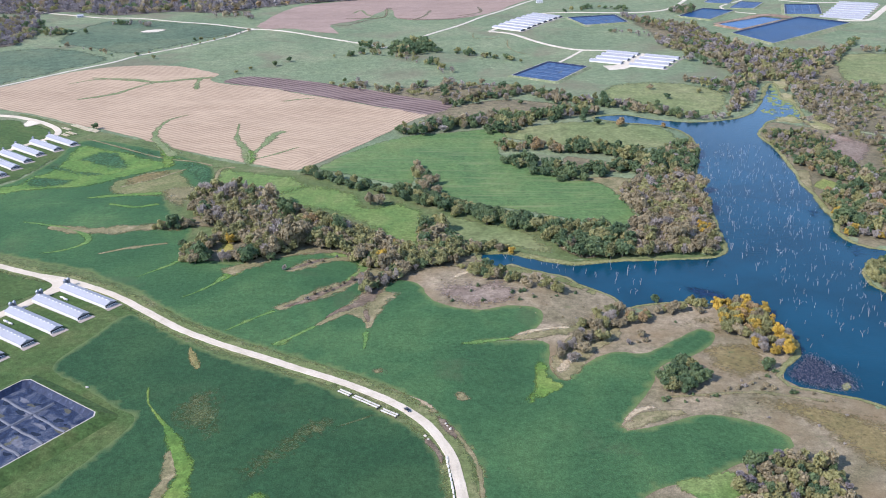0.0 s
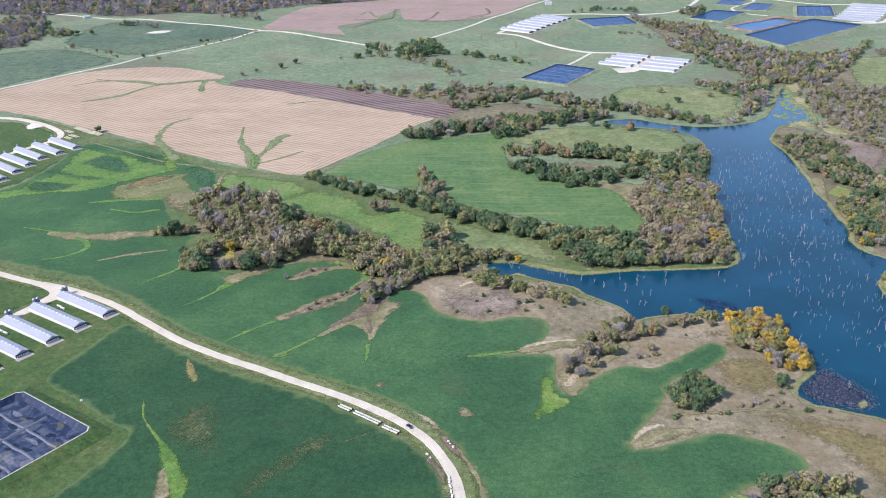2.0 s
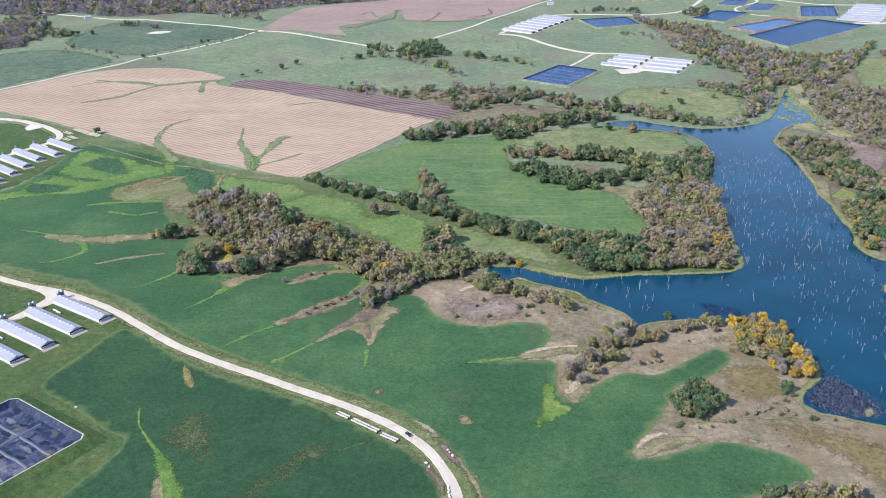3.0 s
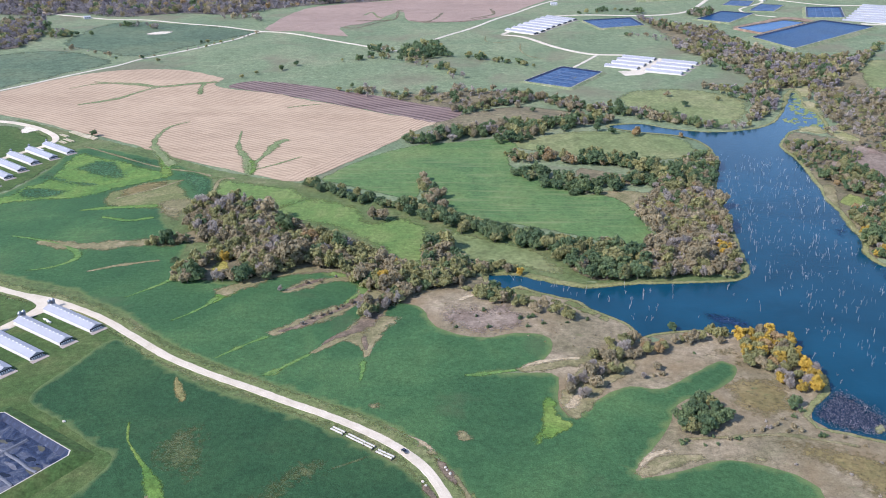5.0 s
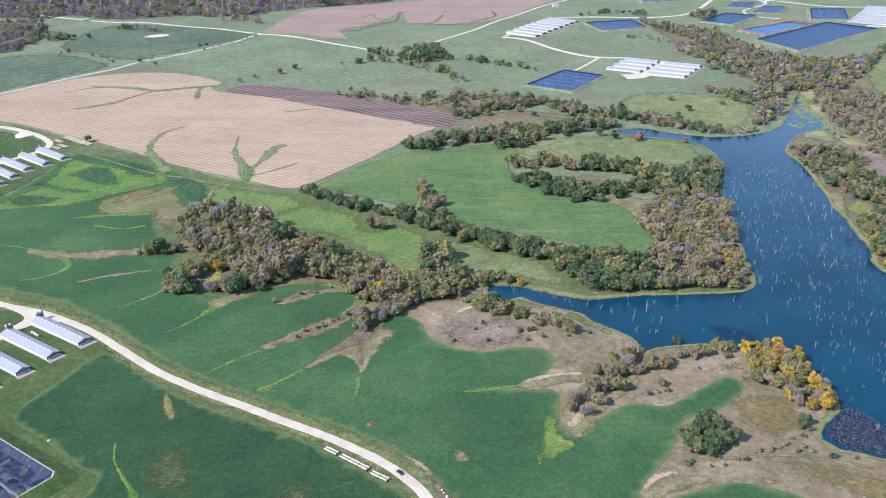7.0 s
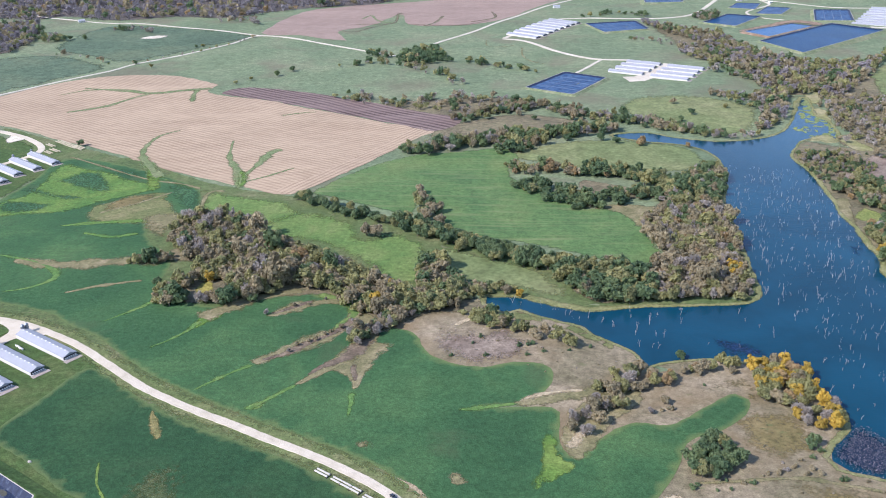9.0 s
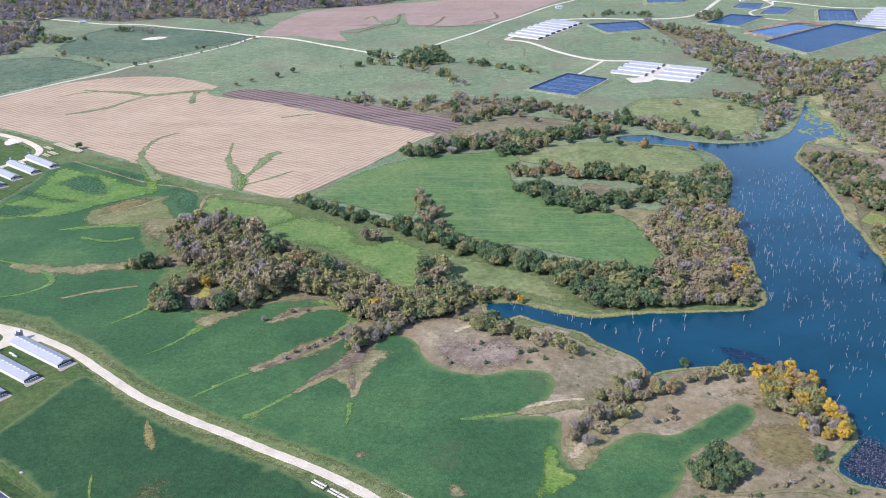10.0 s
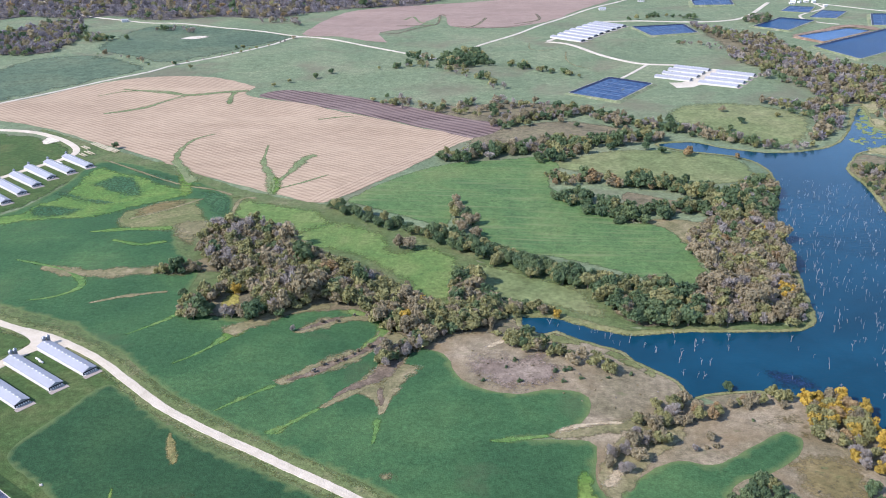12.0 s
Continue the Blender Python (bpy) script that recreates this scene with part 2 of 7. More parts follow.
def plain(name, col, rough=0.6, metal=0.0, size=1.5, vary=0.12, spec=0.4, bump=0.0, per=0.0):
    k = Nodes(name, rough, metal, spec)
    n = k.noise(size, 5.0)
    c = k.ramp(n, [(0.25, tuple(x * (1 - vary) for x in col)), (0.75, tuple(min(1, x * (1 + vary)) for x in col))])
    if per:
        r = k.t.nodes.new("ShaderNodeObjectInfo").outputs["Random"]
        c = k.mix(1.0, c, k.ramp(r, [(0.0, (1 - per,) * 3), (1.0, (1 + per,) * 3)]), "MULTIPLY")
    k.colour(c)
    if bump:
        k.bump(n, bump)
    return k.m


M["gravel"] = land("gravel", (0.40, 0.352, 0.27), (0.465, 0.41, 0.32), (0.51, 0.455, 0.365), 12, 0.5, contrast=0.05, fine=0.06)
M["gravel_lane"] = land("gravel_lane", (0.38, 0.34, 0.27), (0.45, 0.405, 0.325), (0.51, 0.465, 0.38), 20, 0.8, contrast=0.1, fine=0.1)
M["bark"] = plain("bark", (0.09, 0.075, 0.06), 0.95, size=0.4)
M["dead_wood"] = plain("dead_wood", (0.29, 0.29, 0.29), 0.9, size=0.5, per=0.25)
M["roof_sheet"] = plain("roof_sheet", (0.28, 0.29, 0.312), 0.55, 0.0, 6.0, 0.08, per=0.04)
M["wall_sheet"] = plain("wall_sheet", (0.5, 0.5, 0.49), 0.6, 0, 2.0, 0.08)
M["dark_steel"] = plain("dark_steel", (0.03, 0.032, 0.036), 0.6, 0.2, 0.5)
M["galvanised"] = plain("galvanised", (0.2, 0.225, 0.255), 0.45, 0.6, 0.8, 0.15)
M["concrete"] = plain("concrete", (0.46, 0.44, 0.40), 0.85, 0, 1.0, 0.15)
M["limestone"] = plain("limestone", (0.38, 0.355, 0.3), 0.9, 0, 0.8, 0.2, bump=0.1)


def liner_material():
    k = Nodes("liner", 0.6, 0, 0.2)
    c = k.ramp(k.noise(3.0, 5.0, vec=k.stretch((1, 1, 0.15))), [(0.35, (0.008, 0.014, 0.034)), (0.6, (0.017, 0.028, 0.06)), (0.78, (0.075, 0.088, 0.115))])
    k.colour(c)
    k.bump(k.noise(1.5, 4.0), 0.2)
    return k.m


M["liner"] = liner_material()
M["black_water"] = plain("black_water", (0.006, 0.007, 0.012), 0.2, 0, 2.0, 0.2)
M["mud"] = plain("mud", (0.06, 0.06, 0.042), 0.8, 0, 1.2, 0.3)
M["seam"] = plain("seam", (0.07, 0.1, 0.16), 0.6, 0, 1.5, 0.3)
M["silt_dry"] = plain("silt_dry", (0.1, 0.105, 0.125), 0.85, 0, 2.5, 0.4)
M["silt"] = plain("silt", (0.085, 0.092, 0.11), 0.7, 0, 1.5, 0.3)
# gable sheet darkened below the walls: the end's shade is in the colour
M["gable"] = plain("gable", (0.22, 0.235, 0.26), 0.6)
M["apron"] = plain("apron", (0.27, 0.23, 0.2), 0.9, 0, 1.0, 0.25)
M["curtain"] = plain("curtain", (0.5, 0.51, 0.52), 0.7)


def cover_material(name, low, mid, high, pools):
    k = Nodes(name, 0.6, 0, 0.2)
    silt = k.ramp(k.noise(9, 6.0, warp=1.2, rough=0.65), [(0.34, low), (0.48, mid), (0.62, high), (0.74, tuple(x * 1.3 for x in high))])
    pool = k.span(k.noise(8, 2.0, vec=k.stretch((1.0, 1.4, 5.0), 0.5)), pools, pools + 0.02)
    c = k.mix(pool, silt, (0.012, 0.015, 0.022))
    mud = k.span(k.noise(13, 2.0, vec=k.stretch((1.3, 0.8, 7.0))), 0.7, 0.72)
    c = k.mix(mud, c, (0.085, 0.085, 0.06))
    w = k.noise(1.6, 5.0, warp=1.6)
    k.colour(k.mix(1.0, c, k.ramp(w, [(0.3, (0.65,) * 3), (0.7, (1.3,) * 3)]), "MULTIPLY"))
    k.bump(w, 0.3)
    return k.m


M["cover_blue"] = cover_material("lagoon_cover_blue", (0.011, 0.035, 0.085), (0.021, 0.056, 0.125), (0.06, 0.11, 0.19), 0.75)
M["cover"] = cover_material("lagoon_cover", (0.008, 0.014, 0.032), (0.022, 0.034, 0.066), (0.08, 0.09, 0.115), 0.8)
M["white_gable"] = plain("white_gable", (0.55, 0.55, 0.55), 0.6)


def leaves(name, dark, pale, trans=0.25):
    k = Nodes(name, 0.75, 0, 0.2)
    r = k.t.nodes.new("ShaderNodeObjectInfo").outputs["Random"]
    tone = k.t.nodes.new("ShaderNodeAttribute")
    tone.attribute_name = "tone"
    r = k.math("FRACT", k.math("ADD", r, tone.outputs["Fac"]))
    i = k.t.nodes.new("ShaderNodeNewGeometry").outputs["Random Per Island"]
    c = k.mix(k.math("ADD", k.math("MULTIPLY", r, 0.75), k.math("MULTIPLY", i, 0.25)), dark, pale)
    c = k.mix(1.0, c, k.ramp(i, [(0.0, (0.86,) * 3), (1.0, (1.12,) * 3)]), "MULTIPLY")
    k.colour(c)
    tr = k.add("ShaderNodeBsdfTranslucent", Color=c)
    mx = k.add("ShaderNodeMixShader", Fac=trans)
    k.link(k.b.outputs[0], mx.inputs[1])
    k.link(tr.outputs[0], mx.inputs[2])
    k.link(mx.outputs[0], k.o.inputs["Surface"])
    return k.m


LEAF = {
    "green": leaves("leaf_green", (0.075, 0.128, 0.068), (0.165, 0.218, 0.1), 0.45),
    "olive": leaves("leaf_olive", (0.185, 0.195, 0.09), (0.325, 0.312, 0.14), 0.45),
    "brown": leaves("leaf_brown", (0.215, 0.188, 0.118), (0.365, 0.31, 0.195), 0.45),
    "grey": leaves("leaf_grey", (0.275, 0.248, 0.218), (0.4, 0.36, 0.318), 0.4),
    # grey twigs; the lilac cast is distance haze mixed into the colour
    "bare": leaves("leaf_bare_haze", (0.2, 0.182, 0.188), (0.31, 0.285, 0.292), 0.4),
    "yellow": leaves("leaf_yellow", (0.34, 0.25, 0.06), (0.56, 0.385, 0.07), 0.42),
    "rust": leaves("leaf_rust", (0.27, 0.2, 0.115), (0.4, 0.29, 0.145), 0.45),
}


def pad_material():
    k = Nodes("pad", 0.5, 0, 0.4)
    i = k.t.nodes.new("ShaderNodeNewGeometry").outputs["Random Per Island"]
    k.colour(k.ramp(i, [(0.0, (0.02, 0.03, 0.045)), (0.5, (0.05, 0.055, 0.075)), (0.8, (0.15, 0.13, 0.155)), (1.0, (0.3, 0.26, 0.25))]))
    return k.m


M["pad"] = pad_material()


def water_material(name, deep, rough, ripple, spec=0.35):
    k = Nodes(name, rough, 0, spec)
    k.b.inputs["IOR"].default_value = 1.33
    c = k.ramp(k.noise(70, 4.0, warp=0.5), [(0.3, tuple(x * 0.75 for x in deep)), (0.7, tuple(x * 1.2 for x in deep))])
    k.colour(c)
    n = k.noise(2.5, 4.0, vec=k.stretch((0.6, 1.3, 1)))
    k.bump(n, ripple)
    return k.m


M["lake"] = water_material("lake_water", (0.003, 0.038, 0.065), 0.06, 0.12, 0.23)
M["basin_water"] = water_material("basin_water", (0.006, 0.062, 0.17), 0.3, 0.2, 0.08)
M["lagoon_water"] = water_material("lagoon_water", (0.004, 0.036, 0.1), 0.35, 0.2, 0.05)


# ---------------------------------------------------------------- shapes
def dense(points, closed, step):
    """A smooth line (Catmull-Rom) through the given bends, sampled about every step metres."""
    p = [Vector((x, y)) for x, y in points]
    n, out = len(p), []
    for i in range(n if closed else n - 1):
        if closed:
            a, b, c, d = p[i - 1], p[i], p[(i + 1) % n], p[(i + 2) % n]
        else:
            a, b, c, d = p[max(i - 1, 0)], p[i], p[i + 1], p[min(i + 2, n - 1)]
        m = max(1, int((c - b).length / step))
        for j in range(m):
            t = j / m
            out.append(0.5 * ((2 * b) + (c - a) * t + (2 * a - 5 * b + 4 * c - d) * t * t + (3 * b - a - 3 * c + d) * t ** 3))
    if not closed:
        out.append(p[-1])
    return np.array([tuple(v) for v in out])


def inside(q, loop):
    """Which of the points q lie inside the closed loop."""
    x, y = q[:, 0], q[:, 1]
    r = np.zeros(len(q), bool)
    for (x1, y1), (x2, y2) in zip(loop, np.roll(loop, -1, 0)):
        if y1 != y2:
            r ^= ((y1 > y) != (y2 > y)) & (x < (x2 - x1) * (y - y1) / (y2 - y1) + x1)
    return r


def away(q, loop, closed=True):
    """Distance of the points q from a line."""
    best = np.full(len(q), 1e9)
    ends = np.roll(loop, -1, 0) if closed else loop[1:]
    for a, b in zip(loop, ends):
        ab = b - a
        t = np.clip(((q - a) @ ab) / max(ab @ ab, 1e-9), 0, 1)
        best = np.minimum(best, np.linalg.norm(q - a - t[:, None] * ab, axis=1))
    return best


LAKE = dense([(-19, 663), (6, 664), (20, 657), (54, 645), (100, 654), (161, 661), (179, 667), (188, 688), (191, 739), (196, 806), (199, 873), (211, 921), (221, 1008), (205, 1053), (180, 1068), (147, 1078), (114, 1099)] + [(151, 1113), (184, 1095), (224, 1080), (259, 1083), (290, 1097), (312, 1116), (334, 1154), (356, 1209), (378, 1270), (390, 1291), (386, 1249), (377, 1203), (384, 1179), (382, 1137), (376, 1106), (366, 1086), (357, 1082), (349, 1092), (340, 1095), (327, 1083), (312, 1052), (301, 1021), (305, 971), (303, 918), (303, 885), (298, 850), (300, 817), (296, 778), (299, 757), (290, 723), (293, 704), (306, 688), (331, 681), (355, 674)] + [(341, 662), (310, 663), (294, 656), (283, 638), (280, 623), (287, 603), (306, 578), (316, 503), (285, 426), (252, 435), (227, 448), (208, 458), (193, 463), (178, 469), (175, 479), (182, 491), (195, 506), (197, 528), (191, 547), (185, 570), (153, 578), (124, 581), (98, 573), (89, 568), (85, 583), (70, 598), (57, 610), (50, 620), (36, 628), (17, 637), (6, 644), (-3, 639), (-12, 643), (-19, 651)], True, 7.0)
WATER_Z = -0.5


def relief(q):
    x, y = q[:, 0], q[:, 1]
    h = 0.8 * np.sin(x / 61 + 1.3) * np.sin(y / 83 + 0.4) + 0.6 * np.sin(x / 37 - y / 55) + 0.5 * np.sin(y / 41 + x / 90)
    d = away(q, LAKE)
    wet = inside(q, LAKE)
    k = np.clip(d / 45, 0, 1)
    k = k * k * (3 - 2 * k)
    return np.where(wet, WATER_Z - 0.1 - np.minimum(d * 0.12, 3.5), WATER_Z - 0.1 + np.minimum(d * 0.12, 0.6) + h * k)


def height(x, y):
    return float(relief(np.array([[x, y]]))[0])


def link_mesh(name, verts, faces, material, parent=None, label=""):
    me = bpy.data.meshes.new(name)
    me.from_pydata([tuple(v) for v in verts], [], [tuple(f) for f in faces])
    me.update()
    if material:
        me.materials.append(material)
    ob = new(name, me)
    ob.parent = parent
    if label:
        ob["label"] = label
    return ob


def part(name, bm, material, parent, label="", smooth=False):
    """Links a bmesh as one mesh object under a thing or part."""
    me = bpy.data.meshes.new(name)
    for f in bm.faces:
        f.smooth = smooth
    bm.to_mesh(me)
    bm.free()
    me.materials.append(material)
    ob = new(name, me)
    ob.parent = parent
    if label:
        ob["label"] = label
    return ob


def cdt(points, loop_len, kind):
    from mathutils.geometry import delaunay_2d_cdt
    edges = [(i, (i + 1) % loop_len) for i in range(loop_len)]
    v, _, f, _, _, _ = delaunay_2d_cdt([Vector(p) for p in points], edges, [], kind, 1e-4)
    return np.array([tuple(p) for p in v]), f


def sheet(name, bends, lift, material, label, category, step=12.0, fade=10.0, wobble=0.8, kind="structure", smooth=True):
    """A cover of the ground inside a smooth outline, following its relief."""
    loop = dense(bends, True, step * 0.6) if smooth else np.array(bends, float)
    loop = loop + rng.normal(0, wobble, loop.shape)
    lo, hi = loop.min(0), loop.max(0)
    gx, gy = np.meshgrid(np.arange(lo[0], hi[0], step), np.arange(lo[1], hi[1], step))
    g = np.stack([gx.ravel(), gy.ravel()], 1) + rng.uniform(-step / 4, step / 4, (gx.size, 2))
    g = g[inside(g, loop)]
    if len(g):
        g = g[away(g, loop) > step * 0.35]
    v, f = cdt([tuple(p) for p in loop] + [tuple(p) for p in g], len(loop), 1)
    z = relief(v) + lift
    ob = link_mesh(name, np.column_stack([v, z]), f, material)
    e = np.clip(away(v, loop) / fade, 0, 1)
    at = ob.data.attributes.new("edge", "FLOAT", "POINT")
    at.data.foreach_set("value", e.astype(np.float32))
    for p in ob.data.polygons:
        p.use_smooth = True
    return tagged(ob, label, category, kind=kind)


def ribbon(name, bends, width, lift, material, label, category, step=8.0, wobble=0.15, kind="structure", skirt=0.5, ends=1.0):
    """A band along a smooth line, with sloping shoulders. width: metres, or a list for the bends."""
    line = dense(bends, False, step)
    if not isinstance(width, (int, float)):
        width = np.interp(np.linspace(0, len(width) - 1, len(line)), range(len(width)), width)
    w = np.ones(len(line)) * width
    d = np.gradient(line, axis=0)
    d /= np.linalg.norm(d, axis=1)[:, None] + 1e-9
    nrm = np.stack([-d[:, 1], d[:, 0]], 1)
    verts, faces, edge = [], [], []
    offs = (-0.5 - skirt / 10, -0.5, -0.25, 0.0, 0.25, 0.5, 0.5 + skirt / 10)
    for j, o in enumerate(offs):
        q = line + nrm * (w * o + rng.normal(0, wobble, len(line)))[:, None]
        z = relief(q) + (lift if 0 < j < 6 else -0.05) + (0.06 if j == 3 else 0)
        verts.append(np.column_stack([q, z]))
        edge.append(np.full(len(line), (0, 0, 0.5, 1, 0.5, 0, 0)[j]))
    n, k = len(line), len(offs)
    allv = np.stack(verts, 1).reshape(-1, 3)
    e = np.stack(edge, 1)
    if ends < 1:
        e[0, :] = e[-1, :] = 0
    for i in range(n - 1):
        for j in range(k - 1):
            faces.append((i * k + j, (i + 1) * k + j, (i + 1) * k + j + 1, i * k + j + 1))
    ob = link_mesh(name, allv, [f[::-1] for f in faces], material)
    at = ob.data.attributes.new("edge", "FLOAT", "POINT")
    at.data.foreach_set("value", e.ravel().astype(np.float32))
    return tagged(ob, label, category, kind=kind)


# ---------------------------------------------------------------- ground and lake
def build_ground():
    step = 18.0
    gx, gy = np.meshgrid(np.arange(-1700, 1250, step), np.arange(60, 2500, step))
    near = np.stack([gx.ravel(), gy.ravel()], 1)
    near = near[away(near, LAKE) > 5.0]
    gx, gy = np.meshgrid(np.arange(-9000, 9001, 450), np.arange(-4500, 9500, 450))
    far = np.stack([gx.ravel(), gy.ravel()], 1)
    far = far[(np.abs(far[:, 0] + 225) > 1650) | (np.abs(far[:, 1] - 1280) > 1400)]
    v, f = cdt([tuple(p) for p in LAKE] + [tuple(p) for p in near] + [tuple(p) for p in far], len(LAKE), 0)
    ob = link_mesh("ground", np.column_stack([v, relief(v)]), f, M["pasture"])
    for p in ob.data.polygons:
        p.use_smooth = True
    tagged(ob, "rolling green pasture with dry patches", "ground", kind="structure")


build_ground()


def build_lake():
    v, f = cdt([tuple(p) for p in LAKE], len(LAKE), 1)
    ob = link_mesh("water", np.column_stack([v, np.full(len(v), WATER_Z)]), f, M["lake"])
    tagged(ob, "deep blue lake water with fine ripples", "lake", kind="structure")


build_lake()

# ---------------------------------------------------------------- fields
sheet("rough_grass", [(-584, 686), (-434, 662), (-346, 634), (-256, 579), (-151, 505), (-69, 465), (-7, 402), (2, 305), (-3, 278), (-303, 262)], 0.06, M["rough_grass"], "rough green grass between road and fields", "grass", step=12)
sheet("rough_grass", [(-435, 981), (-363, 942), (-268, 879), (-214, 869), (-154, 820), (-71, 774), (-45, 686), (-55, 628), (-114, 626), (-189, 628), (-274, 631), (-330, 702), (-362, 822)], 0.08, M["rough_grass"], "rough green grass round the wood", "grass", step=12)
sheet("rough_grass", [(-224, 872), (-180, 858), (-137, 832), (-104, 814), (-49, 782), (34, 738), (50, 705), (20, 704), (-49, 752), (-104, 786), (-150, 806), (-216, 846)], 0.16, M["rough_grass"], "rough green grass under a field hedge", "grass", step=12)
sheet("rough_grass", [(-66, 690), (-14, 664), (20, 650), (54, 637), (100, 646), (163, 653), (190, 660), (202, 690), (204, 740), (150, 740), (60, 700), (0, 722), (-60, 756)], 0.1, M["rough_grass"], "rough green grass on the headland", "grass", step=12)
sheet("rough_grass", [(-640, 1098), (-545, 1046), (-477, 1007), (-404, 961), (-354, 932), (-278, 891), (-222, 872), (-215, 850), (-300, 860), (-400, 900), (-490, 950), (-560, 1010)], 0.11, M["rough_grass"], "rough green grass below the corn field", "grass", step=12)
FAR = dict(step=30.0, fade=20.0, wobble=2.0)
sheet("field", [(-908, 1308), (-896, 1524), (-797, 1555), (-673, 1485), (-634, 1494), (-712, 1354), (-759, 1267), (-808, 1147)], 0.15, M["meadow"], "green pasture beside a country road", "pasture", **FAR)
sheet("field", [(-844, 1633), (-844, 1840), (-757, 1868), (-511, 1768), (-542, 1680), (-638, 1509), (-755, 1555)], 0.15, M["meadow"], "bluish green pasture between two roads", "pasture", **FAR)
sheet("corn_field", [(-808, 1160), (-747, 1245), (-702, 1334), (-634, 1388), (-545, 1402), (-489, 1377), (-442, 1336), (-446, 1301), (-414, 1275), (-349, 1254), (-280, 1207), (-228, 1185), (-160, 1143), (-99, 1109), (-113, 1084), (-140, 1027), (-167, 967), (-195, 911), (-222, 875), (-257, 888), (-278, 898), (-354, 940), (-404, 969), (-477, 1015), (-545, 1054), (-616, 1093), (-679, 1122)], 0.25, M["stubble"], "pale harvested corn field with rows of stubble", "field", step=20, wobble=1.0)
sheet("corn_rows", [(-99, 1108), (-113, 1084), (-140, 1027), (-167, 967), (-195, 911), (-222, 876), (-238, 889), (-212, 925), (-186, 978), (-160, 1040), (-136, 1094), (-124, 1122)], 0.29, M["stubble_edge"], "pale corn stubble rows along the field edge", "field", step=14, wobble=0.6)
sheet("ploughed_field", [(-419, 1286), (-394, 1328), (-319, 1310), (-242, 1266), (-189, 1242), (-119, 1193), (-68, 1156), (-99, 1106), (-160, 1146), (-229, 1188), (-281, 1210), (-349, 1254)], 0.3, M["plough"], "dark brown ploughed strip with paler furrows", "field", step=20, wobble=1.5)
sheet("corn_field", [(-497, 1781), (-476, 2031), (-387, 2117), (-262, 2190), (-45, 2307), (96, 2271), (51, 2135), (-44, 1927), (-107, 1868), (-154, 1861), (-221, 1884), (-253, 2002), (-297, 1870), (-351, 1800), (-317, 1703), (-363, 1716), (-440, 1761)], 0.25, M["stubble_far"], "reddish brown harvested field with a wavy edge", "field", step=40, wobble=2.0)
sheet("dry_grassland", [(-92, 632), (-61, 646), (-22, 654), (3, 650), (43, 632), (72, 607), (92, 585), (98, 580), (123, 590), (152, 587), (194, 574), (205, 525), (202, 503), (190, 490), (183, 481), (184, 476), (210, 466), (230, 456), (256, 442), (290, 415), (226, 316), (54, 308), (28, 415), (3, 520), (-62, 550)], 0.12, M["dry_grass"], "tall brown and tan dry grass by the lake", "grassland")
sheet("crop_field", [(-15, 312), (-13, 367), (-19, 391), (-30, 414), (-47, 434), (-71, 455), (-107, 474), (-148, 494), (-194, 519), (-229, 539), (-265, 567), (-287, 586), (-314, 601), (-335, 617), (-367, 627), (-425, 646), (-506, 672)] + [(-574, 782), (-512, 818), (-500, 893), (-500, 980), (-406, 950), (-322, 894), (-303, 824), (-338, 814), (-319, 759), (-283, 717), (-271, 666), (-228, 635), (-193, 645), (-169, 669), (-143, 656), (-116, 641), (-90, 614), (-67, 603)] + [(-55, 577), (-38, 563), (-17, 559), (3, 566), (22, 565), (28, 554), (23, 535), (9, 520), (-16, 514), (26, 517), (30, 501), (30, 483), (38, 471), (54, 490), (74, 505), (93, 503), (114, 520), (137, 539), (144, 533), (139, 516), (121, 498), (102, 488), (90, 459), (68, 422), (71, 416), (94, 423), (115, 432), (134, 430), (152, 422), (161, 412), (161, 404), (151, 398), (124, 385), (106, 372), (81, 364), (67, 348), (60, 316)], 0.25, M["crop"], "dark green young crop with contoured edges", "field", step=8, fade=5.0, wobble=0.25)
sheet("crop_field", [(-294, 468), (-285, 508), (-273, 543), (-239, 522), (-213, 503), (-185, 487), (-151, 471), (-118, 455), (-102, 446), (-68, 423), (-48, 407), (-36, 387), (-30, 366), (-27, 343), (-28, 311), (-257, 300), (-243, 340), (-230, 370), (-217, 410), (-236, 425), (-263, 445)], 0.25, M["crop_low"], "dark green young crop beside the gravel road", "field", step=8, fade=5.0, wobble=0.25)
sheet("crop_field", [(-201, 881), (-163, 958), (-116, 1012), (-63, 1030), (-15, 1041), (5, 1008), (-5, 964), (8, 922), (41, 901), (63, 859), (86, 854), (106, 834), (117, 788), (123, 747), (104, 723), (80, 729), (46, 749), (4, 769), (-50, 786), (-71, 806), (-82, 862), (-92, 880), (-93, 827), (-134, 843), (-180, 870)], 0.25, M["crop_hill"], "green sown hill field with faint tracks", "field", step=8, fade=5.0, wobble=0.25)
sheet("meadow", [(-234, 793), (-203, 832), (-167, 824), (-140, 802), (-127, 771), (-111, 790), (-70, 756), (-67, 673), (-98, 681), (-128, 719), (-177, 760), (-212, 768)], 0.2, M["lush_pale"], "bright green grass strip between the woods", "meadow", step=8, fade=22)
sheet("meadow", [(-64, 755), (-17, 739), (19, 720), (44, 677), (46, 659), (4, 675), (-25, 684), (-60, 692)], 0.18, M["pasture_far"], "grey green grass slope above the inlet", "meadow", step=8, fade=16)

